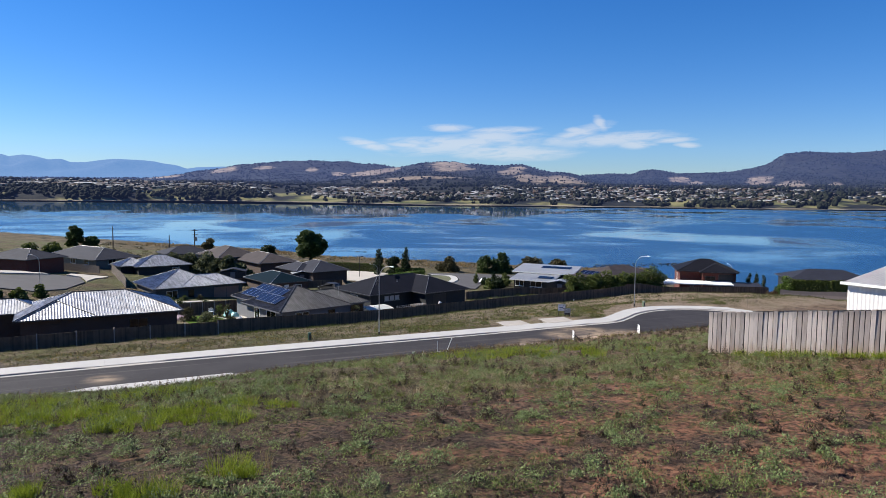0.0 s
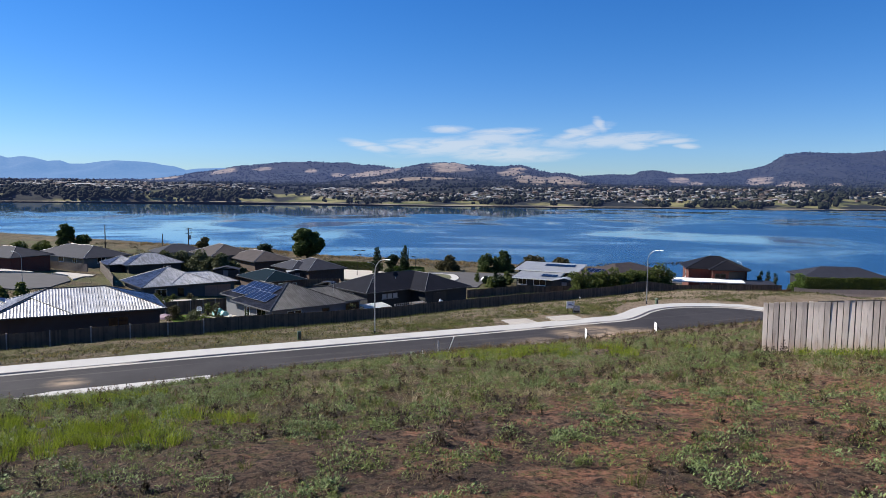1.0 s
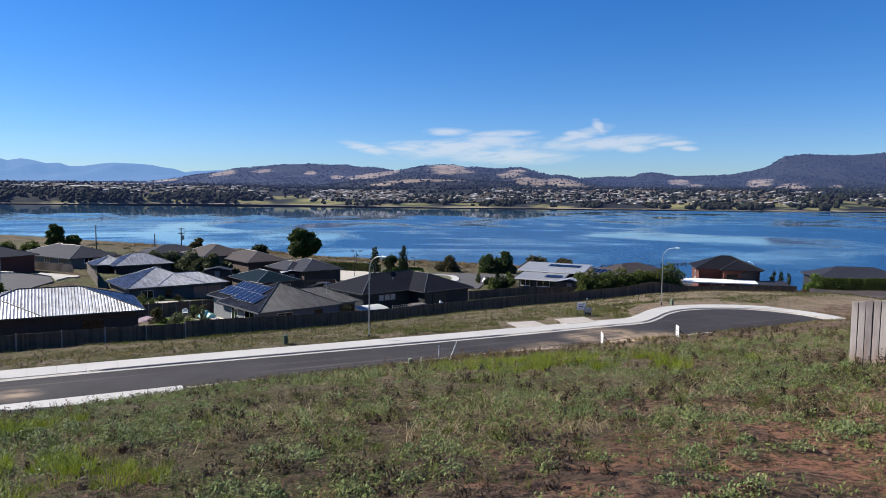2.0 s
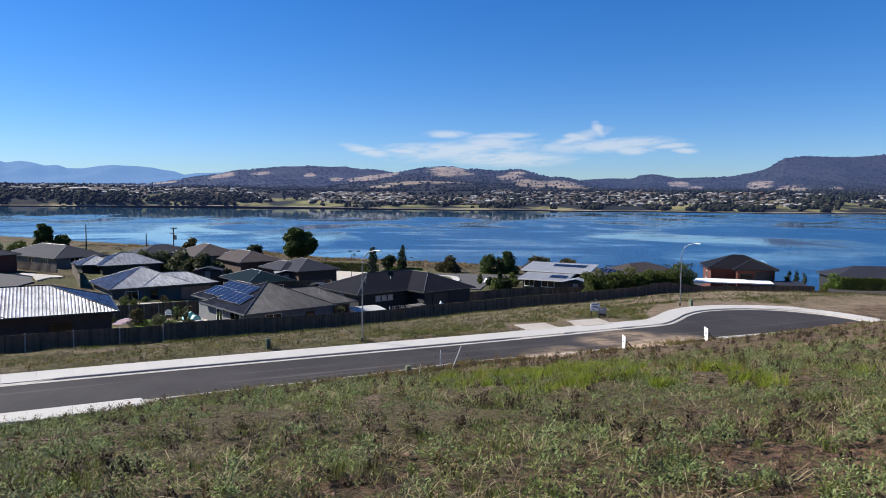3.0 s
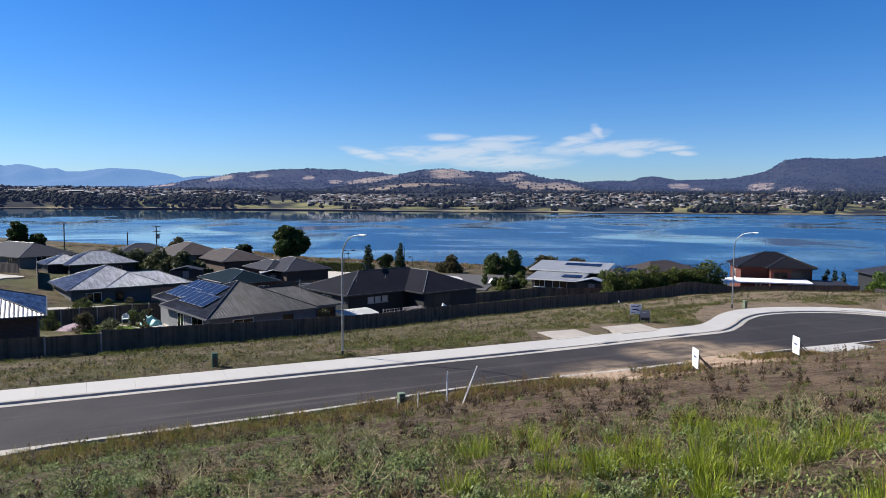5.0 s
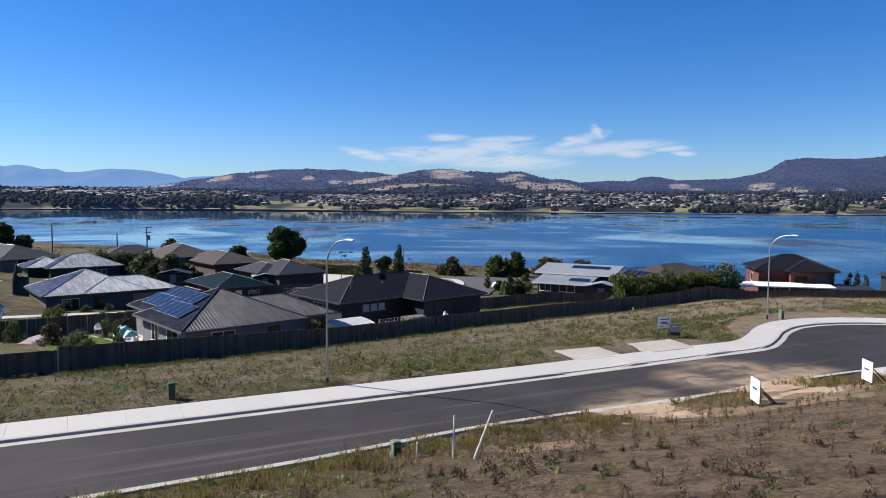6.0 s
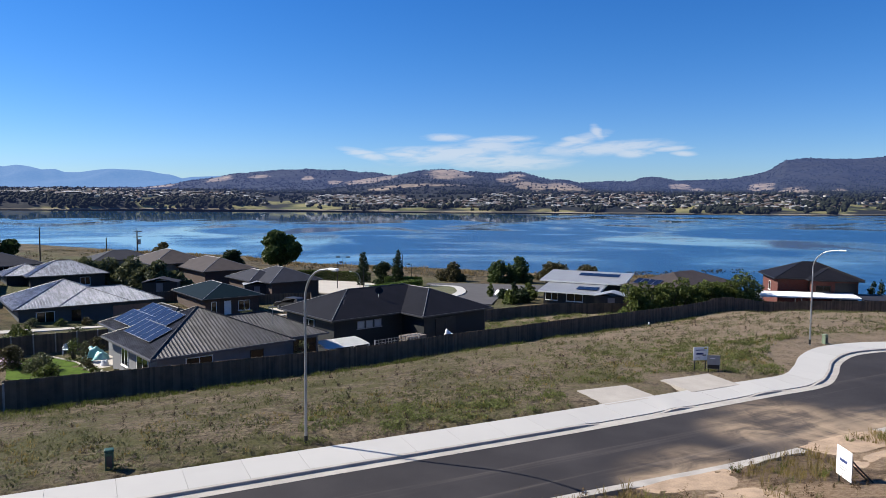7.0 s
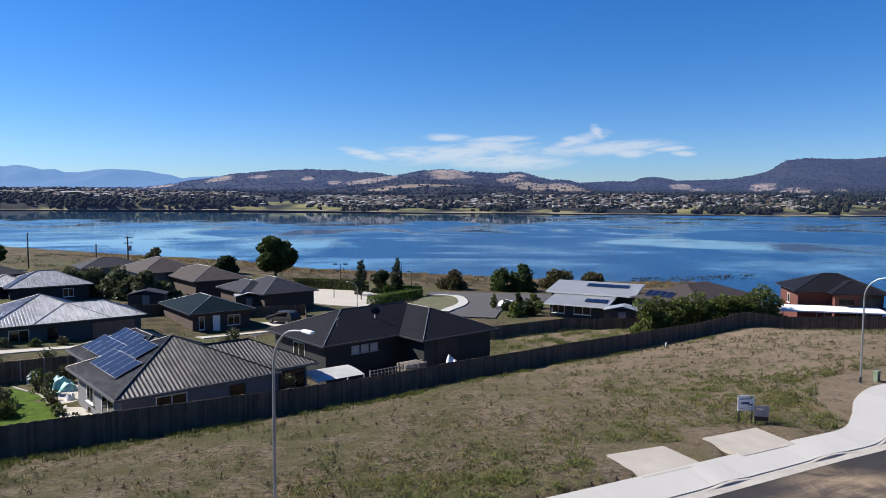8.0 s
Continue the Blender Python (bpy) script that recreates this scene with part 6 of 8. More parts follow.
def plant_bank():
    """Dry reeds along the near shore, and weeds in the open yard past the long fence."""
    def shore(x, y, v):
        gap = np.interp(x, _sx, _sy) - y
        return (gap > 2) * np.clip(1.2 - gap / 26, 0, 1) * np.clip(patchy(x, y, 14, 91) * 1.8 - 0.4, 0, 1)
    x, y = scatter(9000, (-120, 75, 180, 290), 92, shore)
    blades("shore_reeds", x, y, 10, 0.85, 0.05, 0.7, 0.5, M_REED, "dry tan reeds along the river bank", "reeds", 93)
    x, y = scatter(2600, (-130, 60, 150, 270), 94, lambda x, y, v: ((np.interp(x, _sx, _sy) - y) > 6) * ((y > 174) | (x < -32)) * np.clip(patchy(x, y, 16, 95) * 2.0 - 0.9, 0, 1))
    mats("bank_scrub", x, y, 30, 0.9, 0.28, 0.7, M_OLIVE, "low olive scrub on the grassy bank", 96)
    x, y = scatter(5200, (2, 27, 97, 122), 97, lambda x, y, v: (y > np.interp(x, _lx, _ly) + 0.6) * (y < np.interp(x, [4, 14, 26], [116, 122, 123])) * np.clip(patchy(x, y, 4, 98) * 1.7 - 0.45, 0.05, 1))
    mats("yard_weeds", x, y, 26, 0.34, 0.10, 0.34, M_YARDWEED, "green weeds in an open yard", 99)


M_YARDWEED = leafy("yard_weed", (0.030, 0.040, 0.010), (0.17, 0.185, 0.050))
M_DARKWEED = leafy("dark_weed_leaf", (0.0246, 0.0377, 0.0082), (0.1271, 0.1476, 0.0369), thin=0.15)
M_CLUMP = leafy("clump_leaf", (0.015, 0.024, 0.007), (0.235, 0.290, 0.112), thin=0.12)
M_KERBGRASS = leafy("kerb_blade", (0.035, 0.055, 0.010), (0.24, 0.235, 0.060), thin=0.25)
M_STUBBLE = leafy("dead_weed", (0.018, 0.012, 0.007), (0.075, 0.050, 0.027), thin=0.1)
M_TUFT = leafy("tuft_blade", (0.0262, 0.0394, 0.0082), (0.1558, 0.1763, 0.0369), thin=0.25)
M_VERGE = leafy("verge_blade", (0.0935, 0.0779, 0.023), (0.296, 0.2181, 0.0779), thin=0.35)
M_SHORT = leafy("short_blade", (0.0984, 0.0984, 0.0287), (0.328, 0.2706, 0.123), thin=0.35)
M_DRYGRASS = leafy("dry_blade", (0.0959, 0.0738, 0.041), (0.2657, 0.214, 0.1255))
M_OLIVEWEED = leafy("olive_weed", (0.026, 0.030, 0.010), (0.135, 0.135, 0.045))
M_CLOD = plain("dry_clod", (0.0943, 0.0574, 0.0369), 0.95, 0, 0.55, 9, 60, 0.4, 0.01, who="island")
plant_upper_lot()
clods()
plant_lower_lot()
plant_bank()


def leaf_cloud(name, blobs, per, leaf, material, parent, seed):
    """Leaves strewn through a set of rounded masses (x, y, z, rx, ry, rz), thicker towards their skins."""
    rng = np.random.default_rng(seed)
    P = []
    for bx, by, bz, rx, ry, rz in blobs:
        n = int(2.0 * per * (rx * ry + rx * rz + ry * rz) / 3 / 1.0)
        d = rng.normal(0, 1, (n, 3))
        d /= np.linalg.norm(d, axis=1)[:, None]
        r = rng.uniform(0.25, 1.06, n) ** 0.45
        r *= 1 + 0.13 * np.sin(d[:, 0] * 7 + bx) * np.sin(d[:, 2] * 6 + by)
        P.append(np.stack([bx + d[:, 0] * r * rx, by + d[:, 1] * r * ry, bz + d[:, 2] * r * rz], 1))
    P = np.concatenate(P)
    n = len(P)
    a = rng.normal(0, 1, (n, 3))
    a /= np.linalg.norm(a, axis=1)[:, None]
    b = np.cross(a, rng.normal(0, 1, (n, 3)))
    b /= np.linalg.norm(b, axis=1)[:, None]
    s = leaf * rng.uniform(0.6, 1.3, (n, 1))
    V = np.stack([P - a * s, P + b * s * 0.55, P + a * s, P - b * s * 0.55], 1).reshape(-1, 3)
    i = np.arange(n)[:, None] * 4
    return fast_mesh(name, V, i + np.array([[0, 1, 2, 3]]), np.zeros((0, 3), int), material, parent)


def tree(x, y, high, wide, label, kind="round", material=None, seed=1, leaf=0.28, per=70, name="tree"):
    g = lz(x, y)
    base = empty(name, Matrix.Translation((x, y, g)), label, "bush" if name == "bush" else "tree", "trees by the river" if name == "tree" else "bushes by the river")
    rng = random.Random(seed)
    crown_z = high * (0.2 if kind == "round" else 0.06)
    bm = bmesh.new()
    lean = (rng.uniform(-0.2, 0.2), rng.uniform(-0.2, 0.2))
    if kind == "bush":
        for k in range(5):
            a = k * 1.26
            tube(bm, [(0, 0, -0.2), (math.cos(a) * wide * 0.12, math.sin(a) * wide * 0.12, high * 0.3), (math.cos(a) * wide * 0.3, math.sin(a) * wide * 0.3, high * 0.6)], [0.07, 0.05, 0.02], 6)
    else:
        tr = max(0.09, high * 0.028)
        tube(bm, [(0, 0, -0.3), (lean[0] * 0.3, lean[1] * 0.3, high * 0.25), (lean[0], lean[1], high * 0.6), (lean[0], lean[1], high * 0.9)], [tr * 1.3, tr, tr * 0.6, tr * 0.15], 8)
        for k in range(7):
            a = k * 2.4
            z0 = high * (0.25 + 0.07 * k)
            reach = wide * 0.36 * (1 if kind == "round" else 0.6)
            tube(bm, [(lean[0] * 0.5, lean[1] * 0.5, z0), (math.cos(a) * reach * 0.5, math.sin(a) * reach * 0.5, z0 + high * 0.1), (math.cos(a) * reach, math.sin(a) * reach, z0 + high * 0.17)], [tr * 0.5, tr * 0.35, tr * 0.1], 6)
    part("trunk", bm, M_BARK, base)
    blobs = []
    if kind == "round":
        h = high - crown_z
        for k in range(22):
            a, e = rng.uniform(0, 6.283), rng.uniform(-0.9, 1.0)
            r = wide / 2 * 0.66 * math.sqrt(max(0.05, 1 - e * e))
            s = wide * rng.uniform(0.10, 0.21)
            r *= rng.uniform(0.8, 1.12)
            blobs.append((math.cos(a) * r, math.sin(a) * r, crown_z + h * (0.5 + 0.38 * e), s, s, s * 0.8))
        blobs.append((0, 0, crown_z + h * 0.5, wide * 0.3, wide * 0.3, h * 0.33))
    elif kind == "slim":
        for k in range(9):
            t = k / 8
            r = wide / 2 * (0.55 + 0.6 * math.sin(math.pi * min(1, t * 0.85 + 0.2))) * rng.uniform(0.85, 1.1)
            blobs.append((rng.uniform(-0.1, 0.1) * wide, rng.uniform(-0.1, 0.1) * wide, crown_z + (high - crown_z) * (0.08 + 0.84 * t), r * 0.75, r * 0.75, high * 0.10))
    else:
        for k in range(13):
            a, rr = rng.uniform(0, 6.283), rng.uniform(0, 0.36) * wide
            s = wide * rng.uniform(0.14, 0.24)
            t = 1 - (rr / (0.5 * wide)) ** 2
            blobs.append((math.cos(a) * rr, math.sin(a) * rr, high * rng.uniform(0.25, 0.8) * t + 0.1 * high, s, s, s * 0.8))
        for k in range(7):
            a, s = k * 0.9 + rng.uniform(-0.2, 0.2), wide * rng.uniform(0.15, 0.21)
            blobs.append((math.cos(a) * wide * 0.3, math.sin(a) * wide * 0.3, s * 0.55, s, s, min(s * 0.8, high * 0.3)))
    leaf_cloud("crown", blobs, per, leaf, material or M_LEAF, base, seed + 100)
    return base


M_BRIGHTHEDGE = leafy("bright_hedge_leaf", (0.0246, 0.0492, 0.0098), (0.1312, 0.1886, 0.0369))
tree(-35.7, 188, 9.3, 9.6, "large round dark green tree on the river bank", "round", seed=3, leaf=0.34, per=120)
tree(-15.0, 163, 6.2, 2.6, "slim dark upright tree behind a clipped hedge", "slim", M_LEAFD, 4, 0.22, 110)
tree(-8.6, 164, 6.6, 2.5, "slim dark upright tree beside the court", "slim", M_LEAFD, 5, 0.22, 110)
tree(-11.6, 167, 5.0, 4.6, "rounded dark bush between slim trees", "bush", M_LEAFD, 6, 0.25, 90, name="bush")
tree(1.6, 179, 3.4, 6.4, "olive-brown rounded shrub on the river bank", "bush", M_OLIVE, 7, 0.25, 90, name="bush")
tree(11.2, 177, 5.0, 5.0, "loose green shrub beside the lower road", "bush", M_LEAF, 8, 0.28, 80, name="bush")
tree(15.4, 178, 6.0, 6.2, "taller loose green shrub beside the lower road", "bush", M_LEAF, 9, 0.28, 80, name="bush")
tree(24.0, 188, 3.2, 9.0, "low olive scrub along the shore", "bush", M_OLIVE, 10, 0.28, 70, name="bush")
tree(32.0, 190, 2.6, 7.0, "low olive scrub along the shore", "bush", M_OLIVE, 11, 0.28, 70, name="bush")
tree(56.4, 117.4, 1.3, 2.8, "heap of dry brown brush against a fence corner", "bush", M_DOCK, 201, 0.1, 220, name="brush_heap")
tree(-100.5, 190, 8.0, 5.4, "dark tree with an uneven top on the bank", "round", M_LEAF, 12, 0.36, 90)
tree(-96.8, 191, 5.2, 4.6, "dark tree beside a larger one on the bank", "round", M_LEAF, 13, 0.36, 90)
for i, (x, y, h, w) in enumerate(((-104.5, 186, 3.4, 6), (-109.5, 183, 2.6, 6), (-60.2, 98.2, 1.7, 2.6), (-63.5, 97.6, 1.5, 2.4), (-66.5, 98.8, 1.6, 2.6), (-58.8, 101.0, 1.9, 2.2))):
    tree(x, y, h, w, "dense green bush in a roadside row", "bush", M_HEDGE, 60 + i, 0.3, 60, name="bush")
tree(-52, 206, 4.0, 7.4, "spreading dark bush at the water's edge", "bush", M_LEAFD, 14, 0.3, 80, name="bush")
tree(-72, 214, 5.0, 4.4, "small round tree near the shore", "round", M_OLIVE, 15, 0.3, 70)
for i, (x, y, h, w) in enumerate(((-57, 146, 4.6, 5), (-53.5, 147, 4.0, 4.5), (-50, 146, 4.6, 5.0), (-47, 144.5, 3.6, 4.4), (-44.5, 143.5, 4.2, 4.6), (-42, 145, 3.4, 3.6))):
    tree(x, y, h, w * 1.25, "grey-green garden tree between brown roofs", "bush", M_GREYGREEN, 20 + i, 0.28, 70)
for i, (x, y, h, w) in enumerate(((7.2, 146, 2.3, 1.3), (11.0, 146.5, 2.4, 1.7), (13.5, 147, 2.3, 2.8), (9.0, 143.5, 1.6, 2.2), (9.4, 137.5, 1.9, 2.7), (11.6, 138.5, 2.2, 3.0), (12.6, 142.0, 2.0, 2.8))):
    tree(x, y, h, w, "small garden conifer by a yard fence", "slim" if w < 2.5 else "bush", M_LEAFD if i % 2 else M_HEDGE, 30 + i, 0.2, 90, name="tree" if w < 2.5 else "bush")
for i, (x, y) in enumerate(((57.6, 129.5), (59.4, 130.5), (61.2, 131.2))):
    tree(x, y, 5.0, 1.3, "small dark cypress beside the brick house", "slim", M_LEAFD, 40 + i, 0.18, 110)
for i in range(11):
    t = i / 10
    x, y = 22.5 + 16.5 * t, 119.3 + 5.6 * t
    tree(x, y, 4.2 + 0.4 * math.sin(i * 2.3) + (1.2 if i >= 9 else 0), 4.3, "leafy green shrub in a tall boundary hedge", "bush", M_HEDGE, 80 + i, 0.17, 130, name="bush")
tree(60.6, 121.4, 4.2, 4.2, "rounded bright green shrub at the hedge's end", "bush", M_BRIGHTHEDGE, 100, 0.17, 150, name="bush")
# clipped hedges round the court


def clipped_hedge(points, wide, high, label, material, seed, leaf=0.13, per=260):
    """A hedge cut square along a line: woody stems inside, leaves thick on its faces and a slightly wavy top."""
    rng = np.random.default_rng(seed)
    x0, y0 = points[0]
    base = empty("hedge", Matrix.Translation((x0, y0, lz(x0, y0))), label, "hedge", "clipped hedges")
    o = np.array(base.location)
    bm = bmesh.new()
    P = []
    for (ax, ay), (bx, by) in zip(points, points[1:]):
        d = np.array([bx - ax, by - ay])
        length = float(np.hypot(*d))
        d = d / length
        nrm = np.array([-d[1], d[0]])
        for k in range(int(length / 0.9) + 1):
            q = np.array([ax, ay]) + d * min(length, 0.9 * k)
            g = lz(*q) - o[2]
            tube(bm, [(q[0] - o[0], q[1] - o[1], g - 0.2), (q[0] - o[0] + rng.normal(0, 0.08), q[1] - o[1] + rng.normal(0, 0.08), g + high * 0.8)], [0.05, 0.02], 5)
        n = int(length * (wide + 2 * high) * per * 0.5)
        along_, face = rng.uniform(-0.15, length + 0.15, n), rng.uniform(0, wide + 2 * high, n)
        deep = np.abs(rng.normal(0, 0.12, n))
        off = np.where(face < high, -wide / 2 + deep, np.where(face > high + wide, wide / 2 - deep, face - high - wide / 2))
        up_ = np.where(face < high, face, np.where(face > high + wide, face - high - wide, high - deep + 0.07 * np.sin(along_ * 2.1 + seed) + 0.05 * np.sin(along_ * 5.3)))
        X, Y = ax + d[0] * along_ + nrm[0] * off, ay + d[1] * along_ + nrm[1] * off
        P.append(np.stack([X - o[0], Y - o[1], land(X, Y) - o[2] + up_], 1))
    part("stems", bm, M_BARK, base)
    P = np.concatenate(P)
    n = len(P)
    a = rng.normal(0, 1, (n, 3))
    a /= np.linalg.norm(a, axis=1)[:, None]
    b = np.cross(a, rng.normal(0, 1, (n, 3)))
    b /= np.linalg.norm(b, axis=1)[:, None]
    size = leaf * rng.uniform(0.6, 1.3, (n, 1))
    V = np.stack([P - a * size, P + b * size * 0.55, P + a * size, P - b * size * 0.55], 1).reshape(-1, 3)
    q = np.arange(n)[:, None] * 4
    fast_mesh("foliage", V, q + np.array([[0, 1, 2, 3]]), np.zeros((0, 3), int), M_HEDGE if material is None else material, base)


clipped_hedge([(-28.5, 174.0), (-21.0, 172.2), (-14.6, 169.4)], 1.8, 2.0, "long clipped dark green hedge behind the court", M_HEDGE, 3)
clipped_hedge([(-11.8, 150.6), (-10.2, 153.4), (-8.4, 156.4), (-6.6, 159.4), (-4.6, 162.2)], 1.7, 1.4, "curved clipped hedge along the court's edge", M_BRIGHTHEDGE, 4)
clipped_hedge([(-10.8, 165.2), (-4.4, 163.6)], 1.6, 1.7, "short clipped hedge below slim trees", M_BRIGHTHEDGE, 5)
clipped_hedge([(61.5, 121.0), (72.5, 116.3), (84.5, 111.2)], 2.2, 3.7, "tall clipped green hedge behind a grey fence", M_HEDGE, 6)
# garden beds behind the boundary fence
for i, (x, y, h, w) in enumerate(((-28.5, 88.4, 2.1, 1.3), (-27.4, 87.9, 1.9, 1.2), (-28.6, 92.0, 1.4, 1.5), (-35.6, 87.6, 1.7, 1.8), (-10.4, 84.4, 2.5, 1.5), (-20.0, 77.2, 1.7, 1.2), (-36.2, 95.5, 2.0, 2.0),
                                  (-28.9, 84.6, 1.5, 2.6), (-31.6, 85.8, 1.6, 2.4), (-27.3, 82.6, 1.0, 1.9), (-26.5, 86.2, 0.8, 0.9), (-25.7, 85.2, 0.6, 0.8), (-24.9, 84.1, 0.7, 0.9), (-24.0, 83.0, 0.6, 0.9), (-22.3, 83.6, 0.7, 0.8), (-38.0, 97.0, 2.0, 2.2), (-34.2, 99.6, 1.6, 1.8), (-38.6, 110.2, 0.9, 1.2), (-40.6, 108.8, 0.9, 1.3), (-42.8, 107.4, 1.0, 1.6), (-25.6, 94.4, 2.2, 1.4), (-23.0, 100.5, 1.8, 1.8), (-20.4, 106.0, 2.0, 2.2))):
    tree(x, y, h, w, "garden shrub inside the boundary fence", "bush", (M_HEDGE, M_GREYGREEN, M_OLIVE)[i % 3], 140 + i, 0.09, 240, name="bush")

# ---------------------------------------------------------------- street furniture


def street_lamp(x, y, toward, high, label, arm=1.5):
    """A galvanised pole that bends over the street to a small head."""
    g = lz(x, y) if abs(-0.515 * x + 0.857 * y - 54) > 6 else road_z(x) + 0.12
    base = empty("street_lamp", pose(x, y, g, 0, 0, toward), label, "street lamp", "street lamps")
    r = 1.15
    bm = bmesh.new()
    tube(bm, [(0, 0, -0.2), (0, 0, 0.5), (0, 0, high - r)], [0.055, 0.052, 0.04], 12)
    part("pole", bm, M_GALV, base)
    bm = bmesh.new()
    tube(bm, [(0, 0, 0.0), (0, 0, 0.3)], 0.066, 12)
    part("base_sleeve", bm, M_BLACK, base)
    bm = bmesh.new()
    pts = [(r - r * math.cos(a), 0, high - r + r * math.sin(a)) for a in np.linspace(0, math.pi / 2 * 0.93, 9)]
    pts.append((arm, 0, pts[-1][2] + 0.06))
    tube(bm, pts, [0.038] * 5 + [0.032] * 5, 10)
    part("arm", bm, M_GALV, base)
    bm = bmesh.new()
    block(bm, arm - 0.05, arm + 0.38, -0.07, 0.07, pts[-1][2] - 0.035, pts[-1][2] + 0.04, bevel=0.02)
    head = part("lamp_head", bm, M_WHITE, base)
    bm = bmesh.new()
    block(bm, arm + 0.08, arm + 0.34, -0.05, 0.05, pts[-1][2] - 0.06, pts[-1][2] - 0.037, bevel=0.01)
    part("lens", bm, M_GALV, head)


street_lamp(-5.4, 59.75, -46, 6.1, "galvanised street lamp with a curved arm by the footpath")
street_lamp(22.06, 78.75, -52, 5.85, "galvanised street lamp with a curved arm by the turning head")
street_lamp(-13.7, 148.0, 165, 3.9, "short pale lamp with a bent arm beside the court")
street_lamp(-61.9, 106.4, 170, 5.2, "pale street lamp on the side street")
street_lamp(57.2, 136.0, 100, 6.4, "slender distant street lamp past the brick house")


def court_lamp(x, y, high, heads, label):
    base = empty("court_lamp", Matrix.Translation((x, y, lz(x, y))), label, "lamp post", "court lamps")
    bm = bmesh.new()
    tube(bm, [(0, 0, -0.2), (0, 0, high)], [0.07, 0.05], 8)
    part("pole", bm, M_BLACK, base)
    for s in heads:
        bm = bmesh.new()
        block(bm, min(0, s * 0.9), max(0, s * 0.9), -0.03, 0.03, high - 0.08, high - 0.02)
        part("arm", bm, M_BLACK, base)
        bm = bmesh.new()
        block(bm, min(s * 0.6, s * 1.5), max(s * 0.6, s * 1.5), -0.2, 0.2, high - 0.2, high + 0.05, bevel=0.05)
        part("lamp_head", bm, M_BLACK, base)


court_lamp(-21.6, 185, 4.26, (-1, 1), "black twin-headed lamp post on the bank")
court_lamp(-18.8, 158, 4.86, (0.6,), "thin black lamp post on the court")
court_lamp(-14.0, 156, 4.2, (), "thin dark post beside the court")
court_lamp(-6.85, 184, 3.1, (-0.6,), "small black lamp post near the shore")
court_lamp(-7.84, 166, 5.87, (-0.7,), "tall dark lamp post behind slim trees")


def power_pole(x, y, top, label, arms=True):
    g = lz(x, y)
    base = empty("power_pole", pose(x, y, g, 0, 0, 68), label, "power pole", "power poles")
    h = top - g
    bm = bmesh.new()
    tube(bm, [(0, 0, -0.4), (0, 0, h)], [0.17, 0.12], 8)
    part("pole", bm, M_BARK, base)
    if arms:
        for z in (h - 0.35, h - 1.5):
            bm = bmesh.new()
            block(bm, -1.2, 1.2, -0.18, -0.06, z, z + 0.14)
            part("crossarm", bm, M_BARK, base)
            for xx in (-1.05, -0.4, 0.4, 1.05):
                bm = bmesh.new()
                tube(bm, [(xx, -0.12, z + 0.14), (xx, -0.12, z + 0.36)], [0.05, 0.035], 6)
                part("insulator", bm, M_GALV, base)
        bm = bmesh.new()
        tube(bm, [(0.55, 0, h - 3.1), (0.55, 0, h - 2.0)], 0.38, 10)
        part("transformer", bm, M_GALV, base)


power_pole(-68.0, 190.6, 11.75, "timber power pole with crossarms and a transformer")
power_pole(-94.4, 199.0, 11.9, "plain tall timber power pole", False)
power_pole(-75.5, 192.0, 10.0, "plain thin timber power pole", False)


def sale_sign(x, y, yaw, w, h, lift, label, struts=True, picture="sale", g=None):
    """A white board on two legs, with bracing stays behind."""
    base = empty("sale_sign", pose(x, y, g if g is not None else lz(x, y) + 0.02, 0, 0, yaw), label, "sign", "sale signs")
    bm = bmesh.new()
    block(bm, -w / 2, w / 2, -0.012, 0.012, lift, lift + h, bevel=0.004)
    board = part("board", bm, M_WHITE if picture != "grey" else M_CAP, base)
    for s in (-1, 1):
        bm = bmesh.new()
        block(bm, s * w * 0.38 - 0.025, s * w * 0.38 + 0.025, 0.014, 0.06, -0.3, lift + h * 0.8)
        part("leg", bm, M_BLACK, base)
        if struts:
            bm = bmesh.new()
            tube(bm, [(s * w * 0.38, 0.05, lift + h * 0.7), (s * w * 0.38, 0.95, -0.1)], 0.025, 6)
            part("stay", bm, M_BLACK, base)
    # unreadable print as bars and plain shapes
    marks = {"sale": [(-0.3, 0.18, 0.42, 0.56, M_BLUEINK), (-0.36, 0.30, 0.74, 0.80, M_BLUEINK), (0.12, 0.38, 0.34, 0.42, M_BLACK), (-0.36, -0.05, 0.16, 0.20, M_BLACK), (0.22, 0.42, 0.84, 0.95, M_YELLOW)],
             "lot": [(-0.26, 0.22, 0.52, 0.62, M_BLUEINK), (-0.3, 0.3, 0.34, 0.37, M_CAP), (-0.3, 0.12, 0.26, 0.29, M_CAP)],
             "grey": [(-0.46, 0.46, 0.03, 0.30, M_BLACK), (-0.3, 0.1, 0.74, 0.80, M_WHITE)]}[picture]
    for x0, x1, z0, z1, m in marks:
        bm = bmesh.new()
        block(bm, x0 * w, x1 * w, -0.018, -0.0125, lift + z0 * h, lift + z1 * h)
        part("print_bar", bm, m, board)


